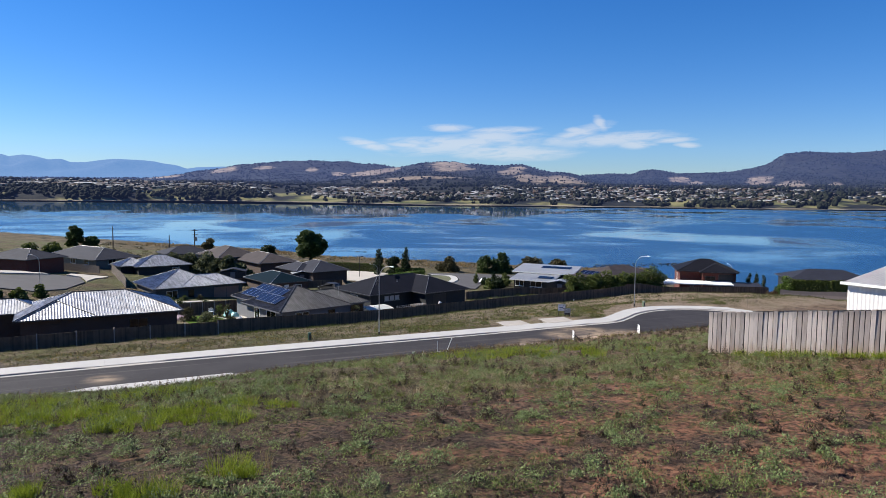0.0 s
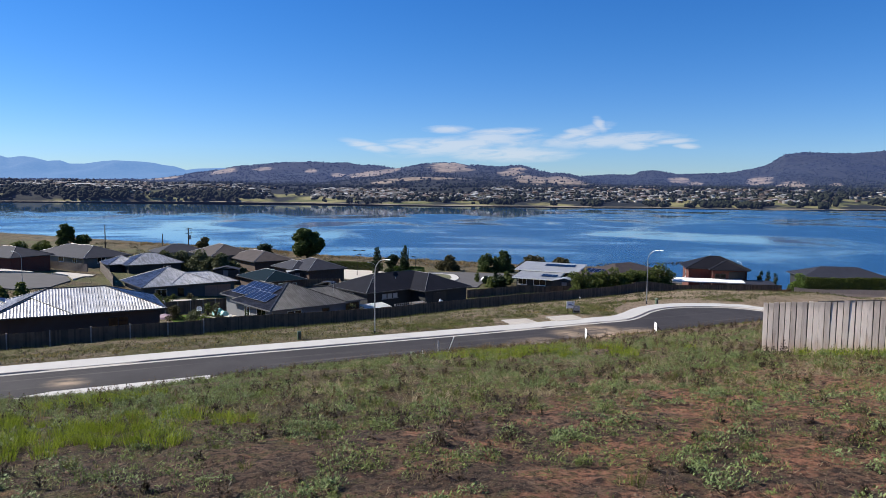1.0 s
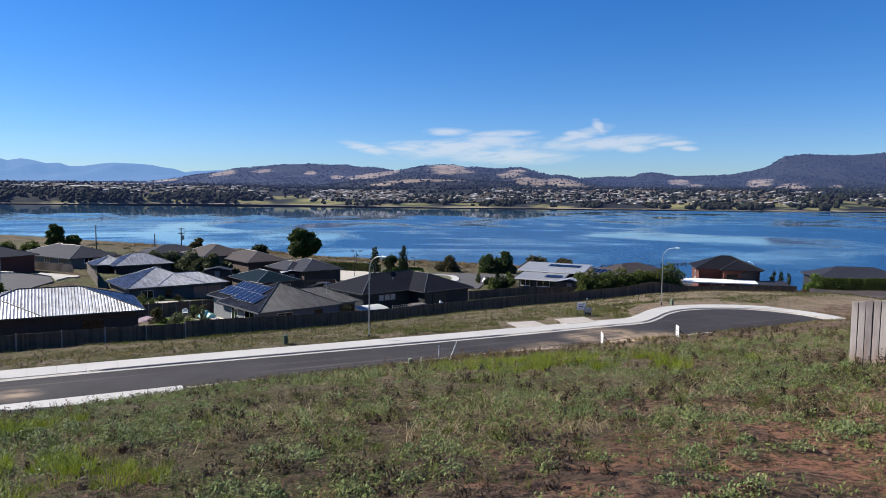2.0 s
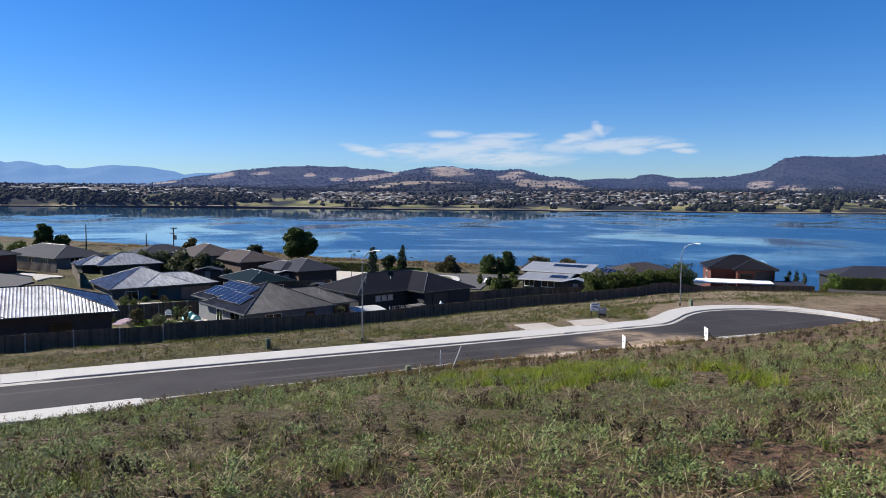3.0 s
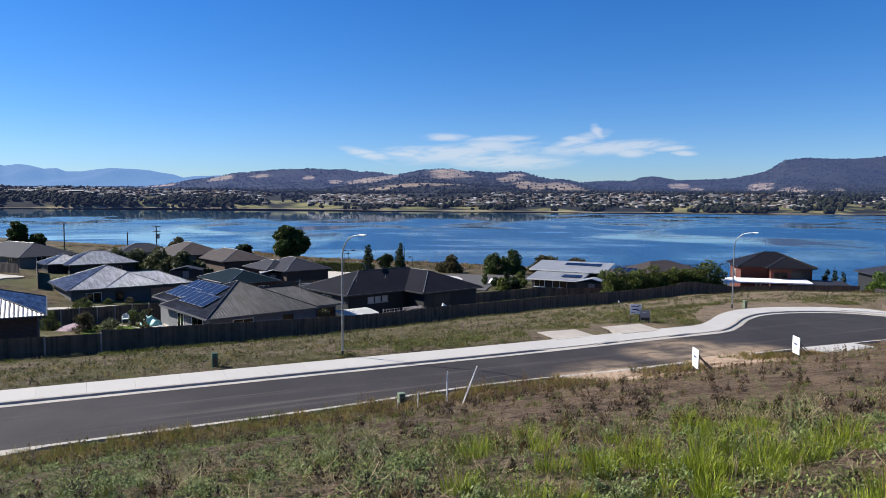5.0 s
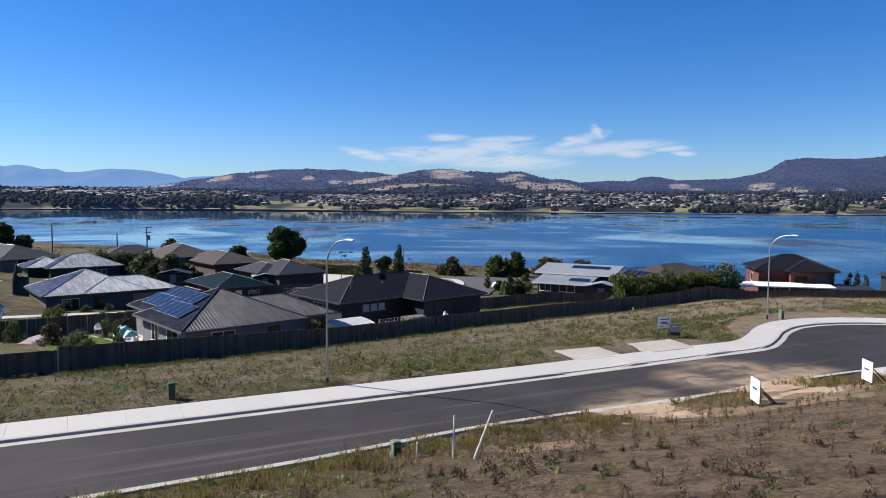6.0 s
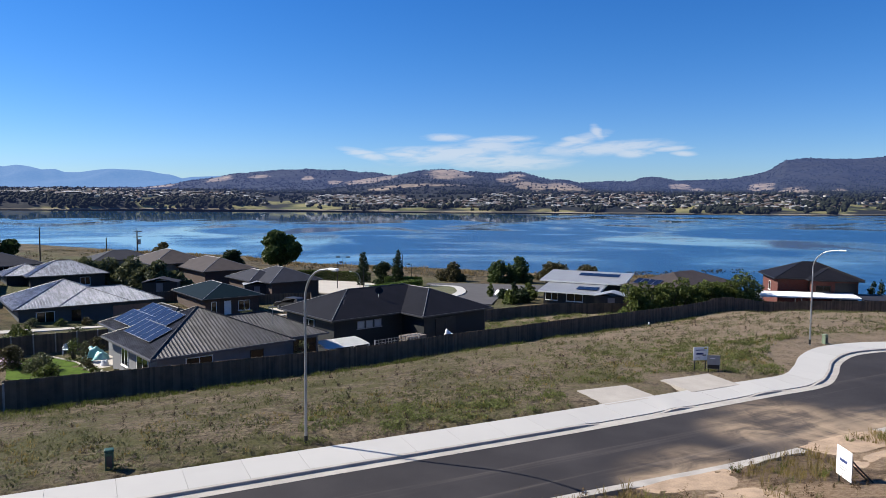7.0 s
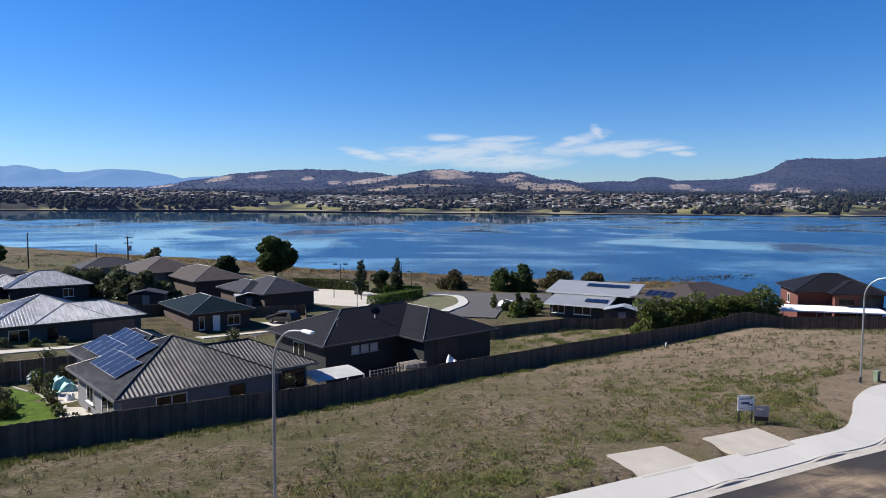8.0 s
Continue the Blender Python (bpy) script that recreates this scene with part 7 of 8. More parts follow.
M_BLUEINK = plain("blue_ink", (0.018, 0.0353, 0.1296), 0.5, 0, 0.1, 2, 20, 0)
M_YELLOW = plain("yellow_ink", (0.3657, 0.3067, 0.0295), 0.5, 0, 0.1, 2, 20, 0)
sale_sign(12.45, 71.2, 8, 0.80, 0.68, 0.55, "white sale board with blue print on the vacant lot", False)
sale_sign(13.0, 70.9, -12, 0.62, 0.70, 0.14, "smaller grey sale board beside a drive stub", False, "grey")
sale_sign(10.75, 55.7, -92, 0.8, 0.85, 0.2, "white lot sign with black stays by the kerb", True, "lot")
sale_sign(17.1, 59.4, -94, 0.8, 0.85, 0.2, "white lot sign with black stays by the turning head", True, "lot")


def stake(x, y, high, lean_x, lean_y, label, thick=0.02, material=None):
    base_z = lz(x, y) - 0.1
    bm = bmesh.new()
    tube(bm, [(0, 0, 0), (lean_x, lean_y, high)], thick, 6)
    ob = link("survey_stake", bm, material or M_WHITE)
    ob.location = (x, y, base_z)
    tagged(ob, label, "stake", "survey stakes")


stake(-0.28, 50.7, 1.35, 0.03, 0.02, "upright white survey stake in long grass", 0.026)
stake(0.25, 49.9, 1.45, 0.55, 0.1, "leaning white survey stake in long grass", 0.026)
stake(-1.35, 50.3, 0.75, 0.04, 0.0, "short pale survey stake in long grass")
stake(-2.1, 50.6, 0.5, 0.03, 0.0, "short pale survey peg in long grass")
stake(18.4, 76.6, 0.9, 0.0, 0.02, "thin weathered survey stake on the vacant lot", 0.015, M_RAIL)
stake(4.2, 67.5, 0.9, 0.02, 0.0, "thin weathered survey stake near the drive", 0.015, M_RAIL)
stake(20.3, 105.8, 0.5, 0.02, 0.0, "short white peg near the dark fence", 0.07)
stake(31.0, 82.0, 1.0, 0.02, 0.0, "thin brown stake past the turning head", 0.02, M_RAIL)
stake(36.0, 81.0, 1.0, -0.02, 0.0, "thin brown stake past the turning head", 0.02, M_RAIL)


def service_pit(x, y, label, high=0.62, w=0.25, paint=None):
    """A green plastic service turret with a domed lid."""
    g = lz(x, y)
    base = empty("service_turret", pose(x, y, g, 0, 0, 25), label, "service turret", "service turrets")
    bm = bmesh.new()
    block(bm, -w / 2, w / 2, -w / 2, w / 2, -0.1, high - 0.1, bevel=0.02)
    part("body", bm, paint or M_GREENBOX, base)
    bm = bmesh.new()
    block(bm, -w / 2 - 0.02, w / 2 + 0.02, -w / 2 - 0.02, w / 2 + 0.02, high - 0.098, high, bevel=0.045)
    part("lid", bm, paint or M_GREENBOX, base)
    bm = bmesh.new()
    block(bm, -w / 2 + 0.05, w / 2 - 0.05, -w / 2 - 0.012, -w / 2 - 0.001, 0.05, high - 0.2)
    part("hatch", bm, M_DARKCAP, base)


service_pit(-10.98, 57.3, "green plastic service turret beside the footpath")
M_FADED = plain("faded_green_plastic", (0.13, 0.17, 0.11), 0.6, 0, 0.15, 2, 20)
service_pit(23.3, 79.3, "faded pale green service turret near the lamp", 0.6, 0.26, M_FADED)
service_pit(-2.0, 51.6, "low faded green service turret in the verge", 0.5, 0.25, M_FADED)

# ---------------------------------------------------------------- lower streets and yards


def draped(name, outline, material, label, category, lift=0.06, step=2.0):
    """A thin sheet laid over the land inside an outline, with a turned-down edge."""
    xs, ys = [p[0] for p in outline], [p[1] for p in outline]
    bm = bmesh.new()
    vs = [bm.verts.new((x, y, 0)) for x, y in outline]
    f = bm.faces.new(vs)
    geom = [f] + f.edges[:] + f.verts[:]
    for ax, lo, hi in ((0, min(xs), max(xs)), (1, min(ys), max(ys))):
        c = lo + step
        while c < hi:
            co, no = [0, 0, 0], [0, 0, 0]
            co[ax], no[ax] = c, 1
            bmesh.ops.bisect_plane(bm, geom=bm.faces[:] + bm.edges[:] + bm.verts[:], plane_co=co, plane_no=no)
            c += step
    for v in bm.verts:
        v.co.z = lz(v.co.x, v.co.y) + lift
    bmesh.ops.recalc_face_normals(bm, faces=bm.faces)
    if sum(x.normal.z for x in bm.faces) < 0:
        bmesh.ops.reverse_faces(bm, faces=bm.faces)
    r = bmesh.ops.extrude_face_region(bm, geom=[e for e in bm.edges if e.is_boundary])
    for v in r["geom"]:
        if isinstance(v, bmesh.types.BMVert):
            v.co.z -= lift + 0.15
    return tagged(link(name, bm, material), label, category, kind="structure")


M_OLDROAD = plain("worn_asphalt", (0.0541, 0.05, 0.0508), 0.9, 0, 0.15, 0.4, 20, 0.2, 0.01)
M_COURT = plain("pale_paving", (0.3657, 0.3362, 0.2952), 0.9, 0, 0.08, 0.3, 10, 0.1, 0.01)
M_DRYLAWN = plain("dry_lawn", (0.0771, 0.0771, 0.0328), 0.95, 0, 0.3, 1.0, 20, 0.4, 0.03)
M_LAWN = plain("mown_lawn", (0.052, 0.088, 0.009), 0.95, 0, 0.35, 1.5, 25, 0.5, 0.03, spec=0.1)
draped("paved_court", [(-24.3, 153.5), (-26.0, 172.5), (-16.0, 169.5), (-9.8, 163.0), (-12.6, 147.0), (-18, 149.5)], M_COURT, "wide pale paved court below the houses", "court", 0.2)
draped("lower_road", [(-0.6, 137), (0.7, 141), (1.7, 144.4), (3.2, 148.7), (4.0, 154), (3.6, 161.8), (1.9, 165.0), (-3.5, 166.4), (-3.0, 170.5), (8, 171.0), (30, 169.0), (60, 162), (60, 156), (30, 157), (15, 156), (11.5, 152), (9.0, 147), (7.6, 140.5), (6.6, 135)], M_OLDROAD, "worn grey asphalt road at the river bank", "road", 0.15)
draped("verge_island", [(-5.5, 152), (-0.8, 142.5), (0.3, 145.2), (1.6, 149), (2.3, 154), (1.9, 160.5), (0.8, 162.6), (-3.0, 163.5)], M_DRYLAWN, "grassed corner inside a pale kerb", "verge", 0.22)
draped("side_street", [(-92, 108), (-66.3, 102.8), (-60.5, 103.2), (-58.8, 108), (-60.2, 116.5), (-63.2, 120.8), (-67.7, 121.0), (-73, 115.4), (-92, 117)], M_OLDROAD, "grey asphalt turning head of the side street", "road", 0.16)
draped("drive_paving", [(-60.6, 118.0), (-61.6, 127.5), (-69.0, 128.2), (-66.5, 122.2), (-63.2, 121.4)], M_COURT, "pale concrete drive off the side street", "drive", 0.19)
draped("drive_paving", [(-75.5, 116.4), (-68.8, 121.2), (-70.4, 122.8), (-77.5, 118.2)], M_COURT, "pale concrete path along the side street", "path", 0.19)
draped("yard_path", [(-50, 99.0), (-42.3, 105.0), (-36.6, 109.8), (-35.8, 108.8), (-41.2, 103.6), (-49.3, 97.6)], M_COURT, "pale concrete path in front of a house", "path", 0.09)
draped("yard_path", [(-28.6, 119.4), (-19.6, 124.5), (-18.8, 123.0), (-27.0, 117.6)], M_COURT, "pale concrete drive between back yards", "path", 0.09)
draped("yard_drive", [(-24.5, 131.5), (-19.0, 134.5), (-16.5, 131.5), (-22.0, 128.5)], M_COURT, "pale concrete parking bay", "drive", 0.09)
draped("yard_lawn", [(-33.4, 88.2), (-31.2, 90.1), (-27.9, 87.7), (-23.6, 82.4), (-25.5, 79.5), (-30.0, 82.5)], M_LAWN, "small bright green lawn behind the fence", "lawn", 0.06, 1.0)
draped("yard_paving", [(-28.2, 91.0), (-25.4, 90.2), (-20.8, 82.0), (-22.4, 80.8), (-24.4, 84.0), (-26.5, 87.2)], M_COURT, "pale paving beside a house", "paving", 0.07, 1.0)


def lawn_edging(points):
    """A row of pale edging bricks round the lawn."""
    base = empty("lawn_edging", pose(points[0][0], points[0][1], lz(*points[0])), "pale brick edging between lawn and garden bed", "edging")
    o = base.location
    mesh = None
    for a, b in zip(points, points[1:]):
        a, b = Vector(a), Vector(b)
        d = b - a
        count = int(d.length / 0.26)
        for k in range(count):
            p = a + d * ((k + 0.5) / count)
            if mesh is None:
                bm = bmesh.new()
                block(bm, -0.12, 0.12, -0.06, 0.06, -0.12, 0.13, bevel=0.012)
                ob = part("brick", bm, M_COURT, base)
                mesh = ob.data
            else:
                ob = new("brick", mesh)
                ob.parent = base
            ob.location = (p.x - o.x, p.y - o.y, lz(p.x, p.y) - o.z)
            ob.rotation_euler = (0, 0, math.atan2(d.y, d.x))


lawn_edging([(-31.2, 90.1), (-27.9, 87.7), (-23.6, 82.4)])


def kerb_bend():
    pts, norm = along([(0.3, 141.3), (1.3, 144.6), (2.8, 148.8), (3.6, 154.1), (3.2, 161.2), (1.6, 164.2), (-3.0, 165.6)], 0.8)
    bm = bmesh.new()
    rings = []
    for p, n_ in zip(pts, norm):
        ring = []
        for off, h in ((-0.05, 0.0), (-0.05, 0.24), (1.5, 0.26), (1.5, 0.0)):
            q = p + n_ * off
            ring.append(bm.verts.new((q.x, q.y, lz(q.x, q.y) + h)))
        rings.append(ring)
    for a, b in zip(rings, rings[1:]):
        for k in range(3):
            bm.faces.new((a[k], b[k], b[k + 1], a[k + 1]))
    bmesh.ops.recalc_face_normals(bm, faces=bm.faces)
    tagged(link("kerb_bend", bm, M_CONC), "curved pale concrete path round the corner", "kerb", kind="structure")


kerb_bend()


def car(x, y, yaw, paint, label):
    """A parked car: lofted body, glass, wheels and lamps."""
    base = empty("car", pose(x, y, lz(x, y) + 0.1, 0, 0, yaw), label, "car", "parked cars")
    prof = [(-2.2, 0.35), (-2.25, 0.8), (-2.05, 1.02), (-1.75, 1.55), (-1.3, 1.66), (0.3, 1.64), (1.0, 1.08), (1.95, 0.95), (2.2, 0.72), (2.2, 0.35)]
    bm = bmesh.new()
    rows = []
    for yy, k in ((-0.88, 0.0), (-0.84, 1.0), (0.84, 1.0), (0.88, 0.0)):
        rows.append([bm.verts.new((px, yy * (0.86 if pz > 1.3 else 1.0), pz - (0.02 if k == 0 else 0))) for px, pz in prof])
    for a, b in zip(rows, rows[1:]):
        for i in range(len(prof)):
            j = (i + 1) % len(prof)
            bm.faces.new((a[i], a[j], b[j], b[i]))
    bm.faces.new(rows[0][::-1])
    bm.faces.new(rows[-1])
    bmesh.ops.recalc_face_normals(bm, faces=bm.faces)
    part("body", bm, paint, base)
    for s in (-1, 1):
        bm = bmesh.new()
        v = [bm.verts.new(p) for p in ((-1.62, s * 0.845, 1.08), (0.75, s * 0.875, 1.08), (0.25, s * 0.775, 1.55), (-1.45, s * 0.775, 1.55))]
        bm.faces.new(v)
        bmesh.ops.solidify(bm, geom=bm.faces[:], thickness=0.02)
        part("side_window", bm, M_GLASS, base)
    bm = bmesh.new()
    v = [bm.verts.new(p) for p in ((0.36, -0.68, 1.62), (0.36, 0.68, 1.62), (0.98, 0.76, 1.13), (0.98, -0.76, 1.13))]
    bm.faces.new(v)
    bmesh.ops.solidify(bm, geom=bm.faces[:], thickness=-0.02)
    part("windscreen", bm, M_GLASS, base)
    for px in (-1.35, 1.4):
        for s in (-1, 1):
            bm = bmesh.new()
            tube(bm, [(px, s * 0.72, 0.33), (px, s * 0.9, 0.33)], 0.33, 16)
            w = part("wheel", bm, M_BLACK, base)
            bm = bmesh.new()
            tube(bm, [(px, s * 0.88, 0.33), (px, s * 0.915, 0.33)], 0.2, 12)
            part("rim", bm, M_GALV, w)
    for s in (-0.62, 0.62):
        bm = bmesh.new()
        block(bm, 2.13, 2.23, s - 0.16, s + 0.16, 0.72, 0.86, bevel=0.02)
        part("headlight", bm, M_WHITE, base)
        bm = bmesh.new()
        block(bm, -2.27, -2.17, s - 0.12, s + 0.12, 0.8, 1.0, bevel=0.02)
        part("tail_light", bm, M_REDBRICK, base)


car(-21.2, 130.8, 150, M_BLACK, "dark car parked on a pale concrete bay")


def dish():
    """A dark satellite dish on a short mast, fixed to the wide dark roof."""
    bm = bmesh.new()
    tube(bm, [(0, 0, -0.1), (0, 0, 0.5)], 0.035, 8)
    mast = part("dish_mast", bm, M_WHITE, H2)
    mast.location = (6.7, 2.7, 8.85 - 6.2 + 2.7 * math.tan(radians(22)))
    bm = bmesh.new()
    rings = []
    for r in (0.03, 0.13, 0.23, 0.32, 0.40):
        rings.append([bm.verts.new((r * math.cos(a), -0.5 * r * r, r * math.sin(a) * 0.9)) for a in np.linspace(0, 2 * math.pi, 20, endpoint=False)])
    for a, b in zip(rings, rings[1:]):
        for k in range(20):
            bm.faces.new((a[k], a[(k + 1) % 20], b[(k + 1) % 20], b[k]))
    bm.faces.new(rings[0])
    bmesh.ops.solidify(bm, geom=bm.faces[:], thickness=0.02)
    d = part("dish", bm, M_BLACK, mast, "dark grey satellite dish")
    d.matrix_basis = Matrix.Translation((0, -0.05, 0.58)) @ Matrix.Rotation(radians(-22), 4, "Z") @ Matrix.Rotation(radians(-35), 4, "X")
    bm = bmesh.new()
    tube(bm, [(0, 0, -0.1), (0.02, 0, 0.55), (0.25, 0.0, 0.75)], 0.018, 6)
    v = part("vent_pipe", bm, M_CAP, H2)
    v.location = (2.6, 2.2, 8.85 - 6.2 + 2.2 * math.tan(radians(22)))
    bm = bmesh.new()
    tube(bm, [(0, 0, -0.1), (0, 0, 1.3)], 0.02, 6)
    for k in range(5):
        tube(bm, [(-0.35 + 0.05 * k, 0.06 * k, 1.1), (0.35 - 0.05 * k, 0.06 * k, 1.1)], 0.012, 5)
    a = part("aerial", bm, M_GALV, H1)
    a.location = (9.2, 2.0, 9.05 - 6.5 + 2.2 * math.tan(radians(24)))


dish()


def yard_cover(x, y, yaw, l, w, h, label):
    """A low framed cover with a bowed white sheet roof."""
    base = empty("yard_cover", pose(x, y, lz(x, y), 0, 0, yaw), label, "garden cover")
    bm = bmesh.new()
    rows = []
    for i in range(9):
        t = i / 8
        z = h + 0.05 * math.sin(math.pi * t) + 0.22 * t
        rows.append([bm.verts.new((xx, w * t, z)) for xx in (0, l * 0.5, l)])
    for a, b in zip(rows, rows[1:]):
        for k in range(2):
            bm.faces.new((a[k], a[k + 1], b[k + 1], b[k]))
    bmesh.ops.solidify(bm, geom=bm.faces[:], thickness=0.05)
    part("roof_sheet", bm, M_WHITE, base)
    for xx in (0.06, l - 0.06):
        for yy in (0.06, w - 0.06):
            bm = bmesh.new()
            block(bm, xx - 0.04, xx + 0.04, yy - 0.04, yy + 0.04, -0.3, h)
            part("post", bm, M_WHITE, base)
    for k in range(3):
        bm = bmesh.new()
        block(bm, -0.01, 0.02, 0.1, w - 0.1, 0.4 + 0.5 * k, 0.46 + 0.5 * k)
        part("rail", bm, M_WHITE, base)


yard_cover(-8.9, 86.2, 38, 3.6, 2.3, 1.4, "low white sheet roof on posts behind the fence")


def trellis(x, y, yaw, l, h, z0):
    base = empty("trellis", pose(x, y, lz(x, y), 0, 0, yaw), "pale lattice trellis laid above the dark fence", "trellis")
    n_ = int(l / 0.3)
    for k in range(n_ + 1):
        bm = bmesh.new()
        block(bm, k * 0.3 - 0.012, k * 0.3 + 0.012, -0.012, 0.012, z0, z0 + h)
        part("slat", bm, M_CAP, base)
    for z in (z0 + 0.05, z0 + h * 0.5, z0 + h - 0.05):
        bm = bmesh.new()
        block(bm, 0, n_ * 0.3, 0.013, 0.035, z - 0.015, z + 0.015)
        part("slat", bm, M_CAP, base)
    for xx in (0, n_ * 0.3):
        bm = bmesh.new()
        block(bm, xx - 0.04, xx + 0.04, 0.036, 0.11, -0.2, z0 + h)
        part("post", bm, M_CAP, base)


trellis(-5.6, 87.6, 40.5, 4.4, 0.55, 1.2)


def timber_stack(x, y, yaw, label):
    base = empty("timber_stack", pose(x, y, lz(x, y), 0, 0, yaw), label, "timber stack")
    rng = random.Random(9)
    for r in range(5):
        for c in range(5):
            bm = bmesh.new()
            block(bm, -0.9 + rng.uniform(-0.15, 0.1), 0.9 + rng.uniform(-0.1, 0.25), c * 0.24, c * 0.24 + 0.2, 0.02 + r * 0.36, 0.3 + r * 0.36, bevel=0.015)
            part("log", bm, M_RAIL, base)


timber_stack(-2.6, 91.6, 40, "rough stack of grey timber behind the fence")


def tarp(x, y, z, sx, sy, sz, color, label, seed, name="dust_sheet"):
    """A sheet thrown over a heap, with folds."""
    rng = np.random.default_rng(seed)
    n_ = 26
    bm = bmesh.new()
    grid = []
    ph = rng.uniform(0, 6, 6)
    for i in range(n_):
        row = []
        for j in range(n_):
            u, v = i / (n_ - 1) * 2 - 1, j / (n_ - 1) * 2 - 1
            r = min(1, math.hypot(u, v))
            h = (1 - r ** 4.5) * (0.8 + 0.2 * math.sin(4 * u + ph[0]) * math.cos(5 * v + ph[1])) + 0.06 * math.sin(11 * u + ph[2] + 3 * v) * (1 - r)
            row.append(bm.verts.new((u * sx, v * sy, max(0, h) * sz)))
        grid.append(row)
    for i in range(n_ - 1):
        for j in range(n_ - 1):
            bm.faces.new((grid[i][j], grid[i + 1][j], grid[i + 1][j + 1], grid[i][j + 1]))
    ob = link(name, bm, color, smooth=True)
    ob.location = (x, y, lz(x, y) + 0.03)
    return tagged(ob, label, "cover")


M_AQUA = plain("aqua_sheet", (0.20, 0.43, 0.43), 0.5, 0, 0.2, 2, 15, 0.2, 0.03)
tarp(-27.7, 89.9, 0, 0.85, 0.6, 0.9, M_AQUA, "pale aqua sheet draped over a garden table", 3)
tarp(-25.2, 86.4, 0, 0.3, 0.35, 0.5, M_WHITE, "white sheet draped over a garden seat", 6)
tarp(-26.7, 89.0, 0, 0.6, 0.5, 0.65, M_AQUA, "crumpled aqua cover beside the paving", 7)
tarp(0.0, 94.0, 0, 0.75, 0.6, 2.0, M_WHITE, "white cover over a tall stack behind the fence", 4)
tarp(9.6, 149.5, 0, 1.5, 1.2, 1.1, M_WHITE, "white cover over a boat in a yard", 5)


M_LILAC = plain("faded_lilac_sheet", (0.246, 0.164, 0.205), 0.7, 0, 0.25, 2, 15, 0.3, 0.03)
tarp(-33.2, 87.2, 0, 1.5, 0.8, 0.55, M_LILAC, "faded lilac sheet over a low garden bed", 8)


def garden_chair(x, y, yaw):
    """A white slatted outdoor armchair."""
    base = empty("garden_chair", pose(x, y, lz(x, y), 0, 0, yaw), "white slatted garden chair by the dark fence", "chair")
    bm = bmesh.new()
    block(bm, -0.3, 0.3, -0.28, 0.28, 0.38, 0.43, bevel=0.012)
    part("seat", bm, M_WHITE, base)
    for k in range(6):
        bm = bmesh.new()
        h = 0.92 - 0.05 * abs(k - 2.5)
        block(bm, -0.29 + k * 0.1, -0.21 + k * 0.1, 0.25, 0.275, 0.44, h, bevel=0.008)
        part("back_slat", bm, M_WHITE, base)
    for sx in (-0.3, 0.3):
        bm = bmesh.new()
        block(bm, sx - 0.035, sx + 0.035, -0.3, 0.26, 0.60, 0.63, bevel=0.01)
        part("armrest", bm, M_WHITE, base)
        for sy in (-0.26, 0.24):
            bm = bmesh.new()
            block(bm, sx - 0.025, sx + 0.025, sy - 0.025, sy + 0.025, -0.05, 0.6 if sy < 0 else 0.62)
            part("leg", bm, M_WHITE, base)


garden_chair(-30.6, 91.4, 20)


def veranda_posts():
    for k, b in enumerate((-2.6, 1.0)):
        bm = bmesh.new()
        block(bm, 15.05, 15.2, b, b + 0.15, -0.3, 2.48)
        part("veranda_post", bm, M_DARKCAP, H2)


veranda_posts()


def shore_rocks():
    """Dark stones and stumps at the water's edge."""
    rng = np.random.default_rng(12)
    base_v, base_f = [], []
    bm = bmesh.new()
    bmesh.ops.create_icosphere(bm, subdivisions=1, radius=1)
    bv = np.array([v.co[:] for v in bm.verts])
    bf = np.array([[v.index for v in f.verts] for f in bm.faces])
    bm.free()
    V, T = [], []
    for k in range(170):
        t = rng.uniform(0, 1)
        x = 48 + 36 * t + rng.normal(0, 1.0)
        y = np.interp(x, _sx, _sy) + 3 + 6 * rng.uniform(-0.6, 1) + 4 * t
        s = rng.uniform(0.08, 0.26)
        d = bv * s * (1 + rng.uniform(-0.25, 0.25, bv.shape)) * np.array([1.1, 1.0, 0.8])
        T.append(bf + len(bv) * k)
        V.append(d + np.array([x, y, 0.1]))
    ob = fast_mesh("shore_rocks", np.concatenate(V), np.zeros((0, 4), int), np.concatenate(T), M_ROCK)
    tagged(ob, "dark stones and stumps at the water's edge", "rocks", kind="stuff")


shore_rocks()

# ---------------------------------------------------------------- the far town


def town_material(name, cols):
    n = Nodes(name)
    r = n.island()
    c = cols[0]
    for i, k in enumerate(cols[1:]):
        at = (i + 1) / len(cols)
        c = n.mix(n.ramp(r, at - 0.005, at + 0.005), c, k)
    c = n.mix(n.ramp(n.noise(0.2, 3), 0.3, 0.7, 0.0, 0.3), c, (0.2, 0.19, 0.18))
    return n.done(c, 0.7)


